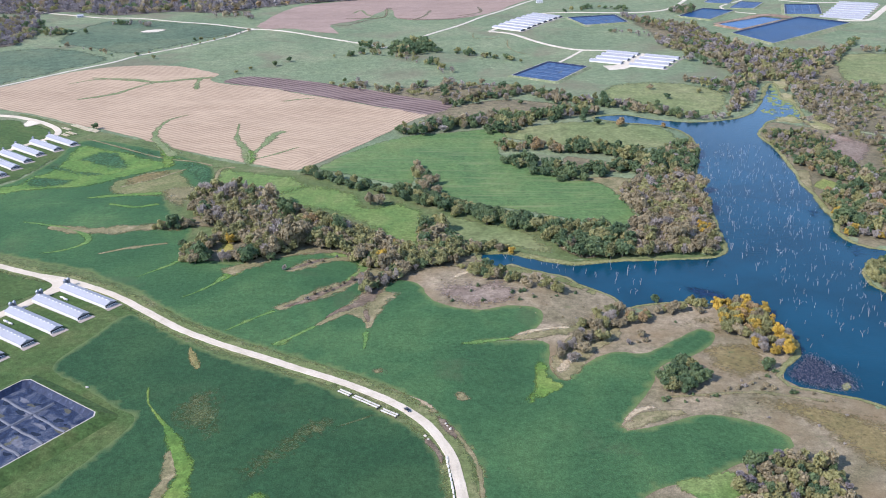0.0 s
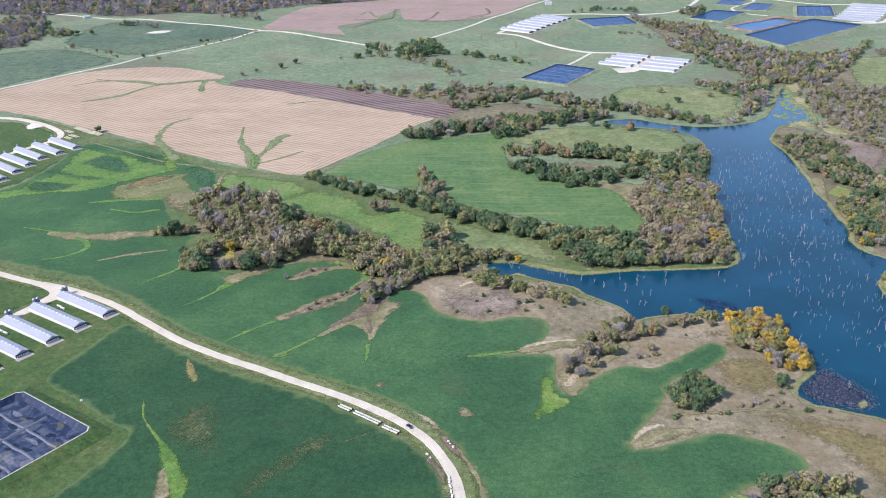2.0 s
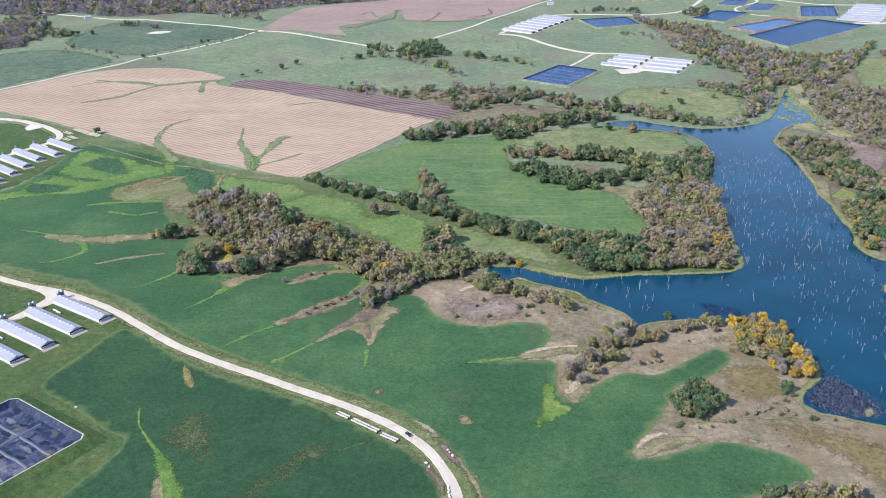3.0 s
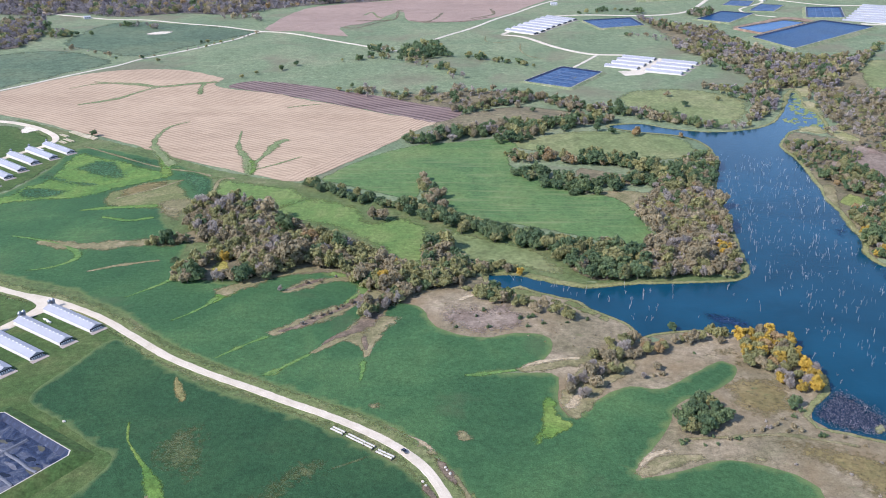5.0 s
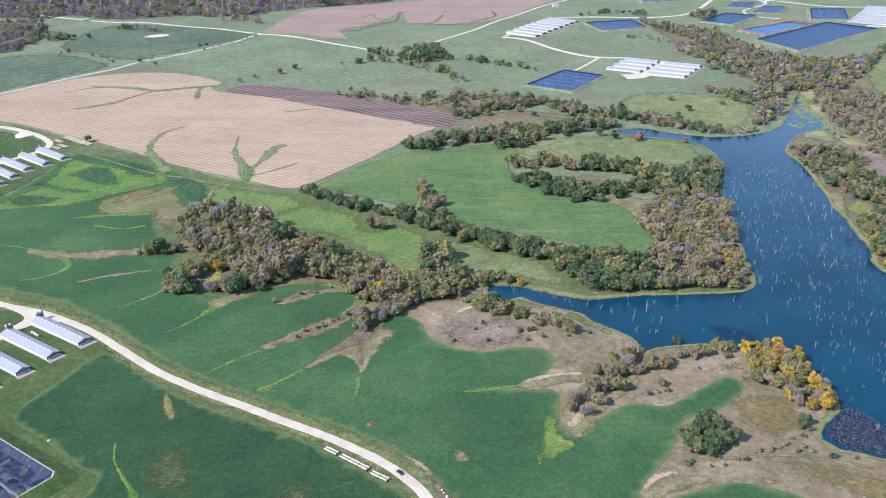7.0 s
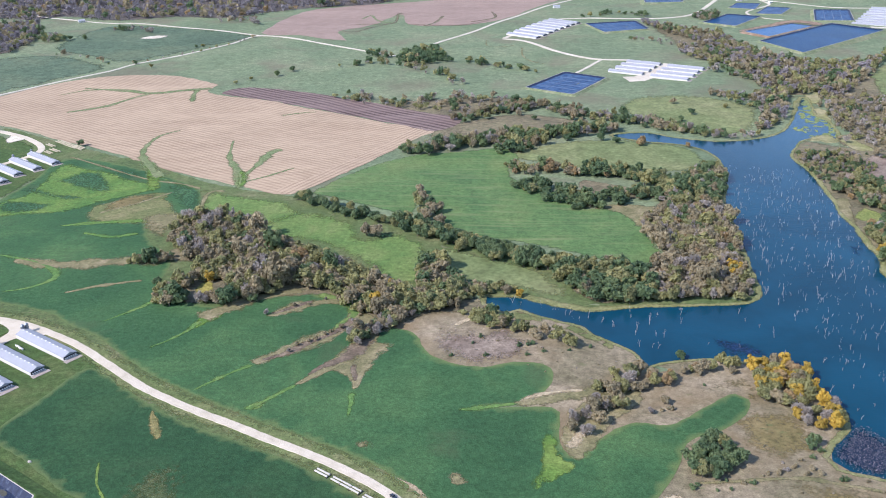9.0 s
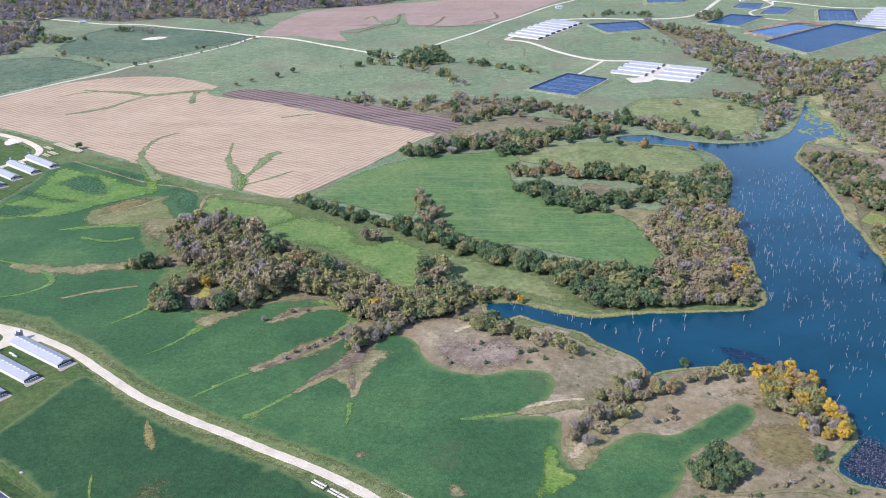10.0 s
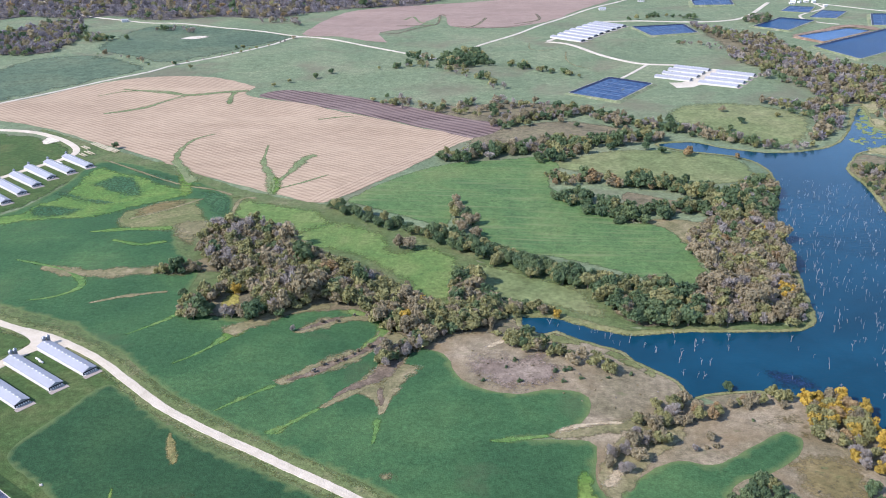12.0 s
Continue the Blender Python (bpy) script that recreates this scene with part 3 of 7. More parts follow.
# ---------------------------------------------------------------- roads
ROAD = [(-502, 657), (-414, 624), (-378, 610), (-343, 600), (-299, 577), (-262, 550), (-229, 526), (-195, 507), (-163, 491), (-129, 473), (-97, 457), (-66, 438), (-47, 421), (-35, 403), (-27, 385), (-23, 368), (-20, 352), (-18, 319), (-17, 290)]
line = dense(ROAD, False, 30.0)
side = np.gradient(line, axis=0)
side = np.stack([side[:, 1], -side[:, 0]], 1) / np.linalg.norm(side, axis=1)[:, None]
ROAD_MID = [tuple(p) for p in line + side * 1.3]
ribbon("verge", ROAD, 25.0, 0.3, M["verge"], "worn grass verge along the gravel road", "verge", wobble=1.2)
ribbon("road", ROAD_MID, 6.0, 0.5, M["gravel"], "wide pale limestone gravel road", "road", step=5)
LANE = [(-337, 597), (-346, 588), (-351, 573), (-359, 553), (-368, 538), (-379, 513), (-394, 484)]
ribbon("road", LANE, 9.0, 0.46, M["gravel"], "gravel lane along a row of barns", "lane", step=5)
sheet("road", [(-388, 611), (-357, 606), (-323, 591), (-329, 583), (-338, 583), (-347, 572), (-350, 566), (-355, 573), (-352, 587), (-361, 597)], 0.44, M["gravel"], "flared gravel junction of road and lane", "road", step=5, wobble=0.1)
LANE_W = [(-776, 1097), (-664, 1090), (-612, 1071), (-573, 1045), (-551, 1020), (-548, 995), (-562, 964), (-577, 928), (-592, 884), (-612, 833)]
ribbon("road", LANE_W, 7.5, 0.45, M["gravel"], "gravel lane curving behind the barns", "lane", step=5)
for bends, w, lab in (
    ([(-804, 1141), (-751, 1253), (-706, 1342), (-650, 1428), (-630, 1490), (-573, 1572), (-528, 1668), (-490, 1755), (-355, 1673), (-257, 1599), (-192, 1566), (-166, 1615), (-146, 1684), (-81, 1812), (-26, 1942), (78, 2153), (168, 2301)], 6.0, "straight pale country road"),
    ([(-490, 1755), (-662, 1838), (-791, 1891), (-869, 1899), (-993, 1948), (-1097, 2024), (-1239, 2164), (-1399, 2291)], 6.0, "pale country road towards the woods"),
    ([(-29, 1726), (9, 1701), (60, 1615), (107, 1556), (135, 1536), (182, 1531)], 8.0, "gravel lane to the barns"),
    ([(-26, 1733), (16, 1831), (65, 1941), (132, 1963), (227, 1946), (314, 1968), (373, 2032), (453, 2221)], 8.0, "gravel lane past the barns"),
    ([(134, 1531), (112, 1482), (90, 1437)], 5.0, "gravel spur to the lagoon"),
    ([(161, 1398), (182, 1403), (200, 1429), (217, 1464), (239, 1507)], [30, 26, 16, 14, 14], "gravel yard between two rows of barns"),
    ([(531, 1938), (502, 1955), (480, 1992), (480, 2040), (500, 2071), (545, 2128), (556, 2163), (552, 2228)], 5.0, "pale lane by the lagoons"),
    ([(552, 2228), (627, 2150), (691, 2100), (767, 2085)], 7.0, "pale lane behind the lagoons"),
    ([(670, 1852), (731, 1858), (790, 1953), (875, 2100)], 12.0, "gravel lane round the barns")):
    ribbon("road", bends, w, 0.45, M["gravel_lane"], lab, "road", step=14)

# ---------------------------------------------------------------- patches and strips on the fields
def patch(bends, cover, label, category="grass patch", lift=0.33, **kw):
    kw = {"step": 6.0, "fade": 3.5, "wobble": 0.4, **kw}
    return sheet("grass_patch", bends, lift, M[cover], label, category, **kw)


def strip(bends, width, cover, label, category="grass strip", lift=0.36):
    if isinstance(width, (int, float)):
        width = [width] * 3
    w = np.interp(np.linspace(0, len(width) - 1, 17), range(len(width)), width) * rng.uniform(0.6, 1.4, 17)
    width = list(w)
    return ribbon("grass_strip", bends, width, lift, M[cover], label, category, step=5.0, wobble=0.3, skirt=0.3, ends=0)


patch([(-258, 540), (-265, 508), (-274, 470), (-250, 444), (-205, 411), (-217, 369), (-229, 336), (-245, 289), (-293, 287), (-418, 471), (-370, 542), (-350, 591), (-323, 597), (-277, 559)], "mown", "mown bright green grass round the barns", "lawn", lift=0.18, step=10)
patch([(-494, 643), (-409, 615), (-375, 603), (-349, 596), (-359, 571), (-373, 548), (-400, 493)], "mown", "dull green grass between road and lane", "lawn", lift=0.2, step=10)
patch([(-761, 1071), (-655, 1073), (-604, 1055), (-564, 1027), (-549, 1003), (-493, 964), (-498, 903), (-512, 818), (-575, 774)], "mown", "green grass round a row of barns", "lawn", lift=0.2, step=12)
patch([(-493, 853), (-487, 872), (-491, 902), (-498, 938), (-493, 965), (-467, 952), (-432, 940), (-402, 921), (-371, 907), (-362, 892), (-381, 866), (-401, 847), (-414, 828), (-438, 814), (-469, 804), (-492, 792), (-509, 780), (-524, 808), (-501, 821), (-501, 844)], "lime", "bright light green grass in broad contour bands", "field", lift=0.31, step=8, fade=12)
for lobe in ([(-477, 892), (-473, 919), (-458, 939), (-435, 931), (-407, 898), (-403, 875), (-418, 874), (-446, 887), (-466, 897)], [(-502, 872), (-490, 886), (-459, 873), (-428, 868), (-413, 861), (-424, 852), (-449, 851), (-479, 863)],
             [(-496, 817), (-501, 838), (-483, 846), (-458, 845), (-445, 840), (-448, 822), (-461, 813), (-478, 806)], [(-450, 952), (-427, 953), (-399, 940), (-387, 919), (-410, 925), (-430, 935)], [(-357, 900), (-338, 904), (-312, 881), (-297, 832), (-314, 831), (-335, 858)]):
    patch(lobe, "crop_patch", "dark green crop lobe in lighter grass", "field", lift=0.37, fade=15)
patch([(-408, 834), (-387, 866), (-350, 884), (-335, 858), (-317, 831), (-304, 798), (-338, 789), (-389, 795)], "olive_grass", "olive and tan rough grass", lift=0.3, fade=14)
strip([(-412, 783), (-393, 790), (-366, 796), (-339, 800)], [6, 12, 12, 8], "lime", "light green streak in the crop")
strip([(-383, 768), (-352, 759), (-331, 770)], [4, 9, 8], "lime", "light green streak in the crop")
patch([(-392, 824), (-394, 852), (-384, 866), (-360, 876), (-351, 869), (-361, 846), (-376, 830)], "dry_rust", "rusty dry grass patch", fade=10)
patch([(-336, 785), (-331, 802), (-312, 789), (-304, 763), (-319, 766)], "dry_draw", "tan dry grass by the woods", fade=14)
patch([(-409, 954), (-383, 942), (-323, 897), (-273, 875), (-214, 855), (-197, 827), (-228, 793), (-269, 816), (-302, 831), (-311, 878), (-348, 897)], "lush_pale", "pale green grass between corn and woods", lift=0.3, fade=22)
patch([(-346, 812), (-324, 823), (-301, 815), (-301, 791), (-325, 777)], "dry_draw", "dry tan grass at the wood's edge", fade=16)
strip([(-501, 988), (-440, 950), (-382, 919), (-341, 906), (-316, 890)], 5.0, "dry_draw", "narrow tan track through grass")
strip([(-392, 818), (-368, 845), (-342, 881)], 5.0, "dry_draw", "narrow tan track through grass")
strip([(-295, 824), (-304, 878), (-287, 883)], 6.0, "dry_draw", "tan worn grass track")
strip([(-413, 707), (-375, 698), (-341, 704), (-313, 712), (-284, 713)], [8, 21, 25, 22, 18], "dry_draw", "tan dry grass waterway in the crop")
strip([(-444, 720), (-412, 710), (-379, 696), (-362, 677), (-372, 658), (-392, 648)], [3, 6, 9, 9, 6, 3], "lush_line", "light green grass line in the crop")
strip([(-343, 650), (-320, 664), (-290, 676)], [4, 7, 6], "dry_draw", "thin tan grass line in the crop")
strip([(-175, 621), (-162, 635), (-145, 645), (-125, 652)], [8, 18, 15, 18], "dry_draw", "tan grass waterway in the crop")
strip([(-169, 558), (-150, 576), (-128, 596), (-113, 615), (-100, 630)], [7, 18, 22, 21, 28], "dry_draw", "tan grass waterway in the crop")
strip([(-146, 659), (-126, 651), (-114, 637), (-114, 623), (-124, 606)], [10, 12, 16, 14, 6], "lush_pale", "light green crop rim")
strip([(-224, 615), (-208, 633), (-185, 654), (-158, 664)], [20, 22, 14, 10], "dry_draw", "tan grass fringe below the woods")
patch([(-225, 595), (-224, 621), (-214, 628), (-206, 622), (-216, 609)], "lush", "light green grass wedge in the crop")
strip([(-244, 572), (-229, 592), (-221, 613)], [3, 5, 7], "lush_line", "light green line in the crop")
strip([(-293, 606), (-280, 622), (-266, 642)], [3, 4, 6], "lush_line", "light green line in the crop")
strip([(-197, 523), (-181, 544), (-167, 558)], [3, 5, 5], "lush_line", "light green line in the crop")
strip([(-134, 533), (-123, 548), (-112, 564), (-102, 578)], [5, 9, 15, 24], "dry_draw", "tan arm of a grass waterway")
strip([(-95, 529), (-96, 544), (-95, 562), (-93, 590)], [5, 10, 20, 34], "dry_draw", "tan arm of a grass waterway")
patch([(-136, 539), (-127, 551), (-117, 566), (-111, 582), (-102, 605), (-89, 608), (-91, 577), (-93, 561), (-93, 549), (-93, 535), (-95, 529), (-99, 535), (-103, 543), (-111, 549), (-120, 549), (-129, 541)], "dry_draw", "forked tan grass waterway in the crop", fade=2.5)
for b, w in (([(-173, 625), (-170, 628), (-160, 637), (-147, 649)], [3, 6, 6, 8]), ([(-164, 562), (-148, 574), (-138, 587), (-127, 597), (-118, 608), (-111, 625)], [4, 8, 9, 7, 7, 10]), ([(-129, 545), (-122, 556), (-111, 565), (-103, 578), (-98, 596)], [3, 7, 11, 18, 22]), ([(-96, 538), (-99, 549), (-102, 560)], [3, 6, 9])):
    strip(b, w, "brush", "brown brush in a grass waterway", "brush", lift=0.42)
strip([(7, 522), (12, 526), (22, 531), (35, 535), (48, 537)], [5, 8, 5, 6, 4], "cream_grass", "cream flattened grass", lift=0.4)
strip([(-40, 612), (-30, 624), (-18, 630)], [5, 9, 5], "cream_grass", "cream flattened grass", lift=0.4)
strip([(70, 424), (79, 436), (93, 441)], [4, 8, 5], "cream_grass", "cream flattened grass", lift=0.4)
strip([(34, 476), (40, 488), (45, 500)], [6, 9, 6], "cream_grass", "cream flattened grass", lift=0.4)
strip([(-158, 503), (-143, 522), (-133, 535)], [8, 6, 5], "lush_line", "light green line in the crop")
patch([(-157, 507), (-153, 516), (-146, 518), (-146, 509), (-152, 502)], "lush_pale", "light green spot in the crop")
strip([(-97, 528), (-95, 515), (-94, 500)], [7, 5, 3], "lush_line", "light green line in the crop")
strip([(-30, 510), (-12, 515), (7, 520)], [4, 7, 8], "lush_line", "light green point in the crop")
strip([(3, 519), (26, 526), (60, 539)], [8, 14, 14], "dry_draw", "tan dry grass point in the crop")
patch([(-1, 428), (10, 440), (17, 461), (20, 489), (30, 505), (29, 488), (30, 474), (36, 468), (47, 474), (37, 460), (21, 445), (8, 431)], "lush", "light green grass wedge in the crop", fade=4)
patch([(35, 505), (46, 528), (67, 551), (83, 531), (63, 505), (52, 484), (40, 467), (32, 474), (29, 491)], "dry_draw", "tan dry grass point between crop lobes", fade=4)
patch([(70, 364), (91, 371), (110, 378), (122, 383), (126, 360), (120, 334), (102, 354), (84, 362)], "lush_pale", "yellow green grass beside the thicket")
patch([(66, 418), (79, 434), (96, 438), (133, 438), (153, 429), (135, 432), (112, 434), (91, 424), (72, 415)], "dry_draw", "pale tan grass rim round the crop", fade=3)
strip([(99, 451), (126, 454), (154, 458), (174, 455), (196, 450)], [3, 4, 4, 5, 5], "dry_draw", "narrow pale track through dry grass")
strip([(-223, 448), (-216, 430), (-203, 413), (-192, 399), (-180, 378), (-172, 364), (-169, 337), (-167, 304)], [1.5, 2.5, 5, 9, 15, 23, 30, 34], "lush", "bright green grass waterway in the crop")
strip([(-187, 382), (-180, 366), (-179, 349), (-180, 332)], [5, 9, 9, 6], "dry_draw", "brown dry strip in the waterway")
strip([(-214, 501), (-206, 484), (-198, 470)], [4, 8, 6], "ochre", "yellowed patch in the crop")
patch([(-202, 417), (-203, 444), (-186, 454), (-167, 435), (-158, 413), (-163, 388), (-177, 388), (-194, 401)], "dry_faint", "faint brown thin spot in the crop", fade=26)
patch([(-150, 366), (-134, 390), (-116, 416), (-97, 427), (-94, 411), (-112, 380), (-125, 362), (-142, 350)], "dry_faint", "faint brown thin spot in the crop", fade=22)
patch([(0, 640), (8, 641), (15, 636), (28, 630), (35, 626), (49, 619), (57, 608), (70, 596), (73, 589), (61, 591), (49, 604), (42, 611), (29, 619), (19, 625), (6, 625), (1, 625)], "olive_grass", "olive grass spit beside the inlet", lift=0.3, fade=3)
patch([(-92, 481), (-85, 482), (-74, 473), (-76, 467), (-84, 471)], "dry_draw", "dry tan patch in the crop", fade=4)
patch([(-32, 450), (-25, 454), (-19, 445), (-22, 439), (-30, 444)], "dry_draw", "dry tan spot in the crop", fade=4)
patch([(-99, 407), (-98, 411), (-95, 407), (-96, 402)], "dry_draw", "dry tan spot in the crop", fade=2, step=4)
patch([(2, 377), (3, 383), (6, 378), (4, 373)], "dry_draw", "dry tan spot in the crop", fade=3, step=4)
patch([(-135, 346), (-127, 351), (-121, 349), (-121, 339), (-130, 338)], "lush", "light green spot in the crop", fade=4)
strip([(-75, 425), (-86, 417), (-97, 409)], [2, 2.5, 4], "dry_faint", "faint brown wheel track in the crop")
patch([(-71, 455), (-60, 449), (-38, 426), (-13, 391), (-7, 362), (-10, 352), (-17, 381), (-30, 412), (-48, 434)], "verge", "worn tan grass beside the road", fade=5)
patch([(-72, 452), (-66, 455), (-56, 445), (-41, 434), (-35, 423), (-40, 425), (-53, 435), (-62, 441)], "dry_draw", "scraped tan ground beside the road", "bare ground", fade=2.5, lift=0.42)
strip([(-60, 447), (-52, 442), (-44, 435), (-40, 429)], [1.5, 3, 5, 3], "cream_grass", "pale scraped gravel beside the road", "bare ground", lift=0.46)
patch([(-62, 424), (-53, 413), (-44, 403), (-37, 392), (-33, 382), (-29, 352), (-26, 327), (-30, 327), (-34, 366), (-37, 384), (-45, 398), (-56, 411)], "dry_draw", "dry weedy road edge", fade=3)
strip([(-46, 404), (-40, 396), (-35, 387), (-33, 378)], [3, 5, 5, 3], "brush", "brown weeds on the road bank", "brush", lift=0.44)
strip([(-29, 413), (-19, 393), (-13, 374), (-11, 352), (-10, 325)], [3, 4, 4, 5, 5], "dry_draw", "dry tan line along the verge", lift=0.44)
strip([(-40, 426), (-36, 420), (-31, 412), (-26, 403)], [4, 6, 6, 3], "brush", "brown rubble and weeds beside the road", "brush", lift=0.46)
patch([(74, 856), (116, 868), (146, 837), (130, 731), (110, 691), (59, 715), (80, 726), (123, 741), (118, 791)], "dry_draw", "tan dry grass rim of the hill field", lift=0.22, fade=10)
patch([(-8, 1014), (48, 1060), (119, 1080), (180, 1063), (206, 1019), (185, 969), (121, 967), (57, 974)], "pasture_far", "olive grass on the headland", lift=0.2, fade=12, step=12)
patch([(68, 938), (116, 919), (163, 910), (123, 881), (71, 896)], "scrub", "brown undergrowth between trees", lift=0.2)
patch([(318, 1090), (362, 1070), (448, 1024), (510, 900), (408, 690), (352, 670), (300, 676), (280, 729), (285, 781), (287, 855), (291, 918), (291, 976), (288, 1015)], "scrub", "brown and olive scrubland by the lake", "scrubland", lift=0.1, step=14, fade=14)
patch([(429, 1321), (522, 1443), (592, 1401), (683, 1253), (510, 900), (448, 1024), (365, 1067), (390, 1185)], "scrub", "brown scrubland", "scrubland", lift=0.1, step=16, fade=20)
patch([(-98, 1132), (-69, 1153), (6, 1195), (82, 1165), (107, 1107), (6, 1078), (-78, 1050), (-108, 1076)], "scrub", "brown undergrowth along a stream", "scrubland", lift=0.1, step=14, fade=20)
patch([(-205, 1242), (-110, 1278), (-10, 1280), (7, 1211), (-70, 1162), (-117, 1177), (-170, 1222)], "scrub", "brown undergrowth along a stream", "scrubland", lift=0.1, step=16, fade=25)
patch([(258, 1900), (370, 1762), (401, 1614), (468, 1536), (565, 1546), (607, 1614), (482, 1360), (414, 1284), (370, 1284), (325, 1154), (282, 1124), (318, 1249), (269, 1283), (334, 1320), (344, 1443), (287, 1587)], "scrub", "brown woodland floor", "scrubland", lift=0.1, step=22, fade=25)
patch([(-327, 709), (-290, 738), (-304, 799), (-265, 825), (-215, 785), (-140, 733), (-84, 684), (-20, 660), (-9, 636), (-60, 628), (-104, 583), (-105, 624), (-138, 656), (-184, 647), (-261, 636), (-273, 656), (-251, 707)], "scrub", "brown leaf-strewn woodland floor", "woodland floor", lift=0.3, step=10, fade=8)
patch([(42, 689), (60, 728), (108, 717), (122, 741), (116, 819), (148, 891), (212, 963), (205, 892), (195, 806), (190, 739), (185, 686), (178, 674), (106, 665), (64, 656)], "scrub", "brown leaf-strewn woodland floor", "woodland floor", lift=0.28, step=10, fade=8)
patch([(137, 457), (174, 455), (205, 447), (222, 433), (246, 408), (227, 364), (195, 386), (176, 418), (147, 442)], "dry_rust", "rusty olive tall grass", lift=0.2, fade=22)
patch([(112, 530), (130, 556), (150, 562), (155, 542), (144, 525), (137, 543)], "dry_rust", "rusty olive tall grass", lift=0.2, fade=14)
patch([(126, 512), (148, 526), (168, 520), (178, 500), (172, 480), (150, 470), (130, 484)], "dry_rust", "rusty olive tall grass", lift=0.2, fade=24)
patch([(-58, 595), (-47, 613), (-32, 611), (-16, 609), (-2, 616), (12, 602), (20, 597), (12, 570), (-1, 564), (-20, 559), (-29, 558), (-42, 570), (-53, 584)], "mauve_grass", "reddish mauve dry grass", lift=0.2, fade=30)
# bright clearings and worn slopes
patch([(-243, 658), (-242, 676), (-232, 674), (-228, 655)], "clearing", "yellow green clearing in the woods", lift=0.4)
patch([(136, 1253), (207, 1300), (277, 1283), (314, 1232), (282, 1124), (222, 1109), (156, 1151)], "pasture_far", "light green hill pasture above the lake", "pasture", lift=0.12, step=20, fade=25)
patch([(-719, 1718), (-708, 1743), (-676, 1756), (-669, 1730), (-694, 1705)], "gravel_patch", "pale bare spot in a pasture", "bare ground", step=12, fade=4)
patch([(546, 1489), (635, 1512), (724, 1444), (652, 1287), (548, 1286), (492, 1303)], "pasture_far", "light green pasture clearing", "pasture", lift=0.2, step=20, fade=20)
patch([(476, 1234), (535, 1251), (614, 1204), (581, 1130), (493, 1142)], "pasture_far", "light green pasture clearing", "pasture", lift=0.2, step=20, fade=20)

for b, w in (([(-656, 1272), (-625, 1303), (-573, 1307), (-525, 1285), (-483, 1300), (-444, 1316)], [4, 7, 8, 20, 12, 14]), ([(-600, 1179), (-561, 1213), (-543, 1252), (-525, 1285)], [6, 14, 8, 14]),
             ([(-637, 1314), (-585, 1303), (-525, 1285)], [6, 8, 12]), ([(-447, 1239), (-457, 1274), (-461, 1304)], [10, 12, 10]), ([(-411, 1098), (-428, 1070), (-427, 1025), (-418, 993), (-394, 955), (-373, 925)], [4, 7, 10, 12, 24, 30]),
             ([(-333, 1058), (-319, 996), (-300, 957), (-286, 927), (-277, 891)], [4, 6, 12, 22, 20]), ([(-267, 1028), (-276, 1013), (-278, 971), (-283, 931)], [14, 16, 8, 12]), ([(-235, 956), (-255, 930), (-276, 911)], [4, 5, 5]),
             ([(-304, 1168), (-283, 1181), (-261, 1191)], [4, 5, 4]), ([(-333, 1885), (-275, 1885), (-252, 1907), (-260, 2018), (-248, 2001)], 8.0), ([(-189, 1862), (-169, 1906), (-161, 1984)], 8.0), ([(-328, 1954), (-316, 1994), (-290, 1923), (-252, 1892)], 8.0), ([(-97, 1905), (-51, 1966), (-59, 2049)], 8.0)):
    strip(b, w, "waterway", "grassed waterway through the corn stubble", lift=0.4)

for b in ([(-333, 1885), (-275, 1885), (-252, 1907), (-260, 2018), (-248, 2001)], [(-189, 1862), (-169, 1906), (-161, 1984)], [(-97, 1905), (-51, 1966), (-59, 2049)], [(-351, 1800), (-317, 1790), (-290, 1850), (-255, 1895)], [(-221, 1884), (-154, 1864), (-107, 1872), (-60, 1925)]):
    strip(b, 5.0, "brush", "dark grass contour in the brown field", "grass strip", lift=0.55)
for b in ([(-1277, 1859), (-1177, 1951), (-1038, 1933), (-992, 1972), (-879, 1923), (-809, 1937), (-744, 1968), (-610, 1950), (-572, 1999), (-488, 2083), (-338, 2144), (-272, 2282), (-301, 2538), (-981, 2645), (-1815, 2595)], [(-1123, 1616), (-1094, 1759), (-1067, 1842), (-1032, 1871), (-967, 1827), (-918, 1706), (-898, 1588), (-965, 1534)]):
    patch(b, "leaf_floor", "grey brown leaf litter under bare woods", "woodland floor", lift=0.2, step=40, fade=14)
patch([(-420, 991), (-395, 968), (-369, 925), (-356, 877), (-376, 892), (-396, 941)], "lush", "bright green grass below the corn", lift=0.42, fade=12)
patch([(-296, 948), (-282, 940), (-272, 911), (-273, 891), (-283, 899)], "lush", "bright green grass in the corn", lift=0.45, fade=10)
for b in ([(-58, 1714), (-55, 1654), (-33, 1637), (-4, 1654)], [(7, 1626), (8, 1566), (23, 1526), (46, 1506)]):
    strip(b, 3.5, "dry_draw", "narrow cattle trail in pasture", "trail")
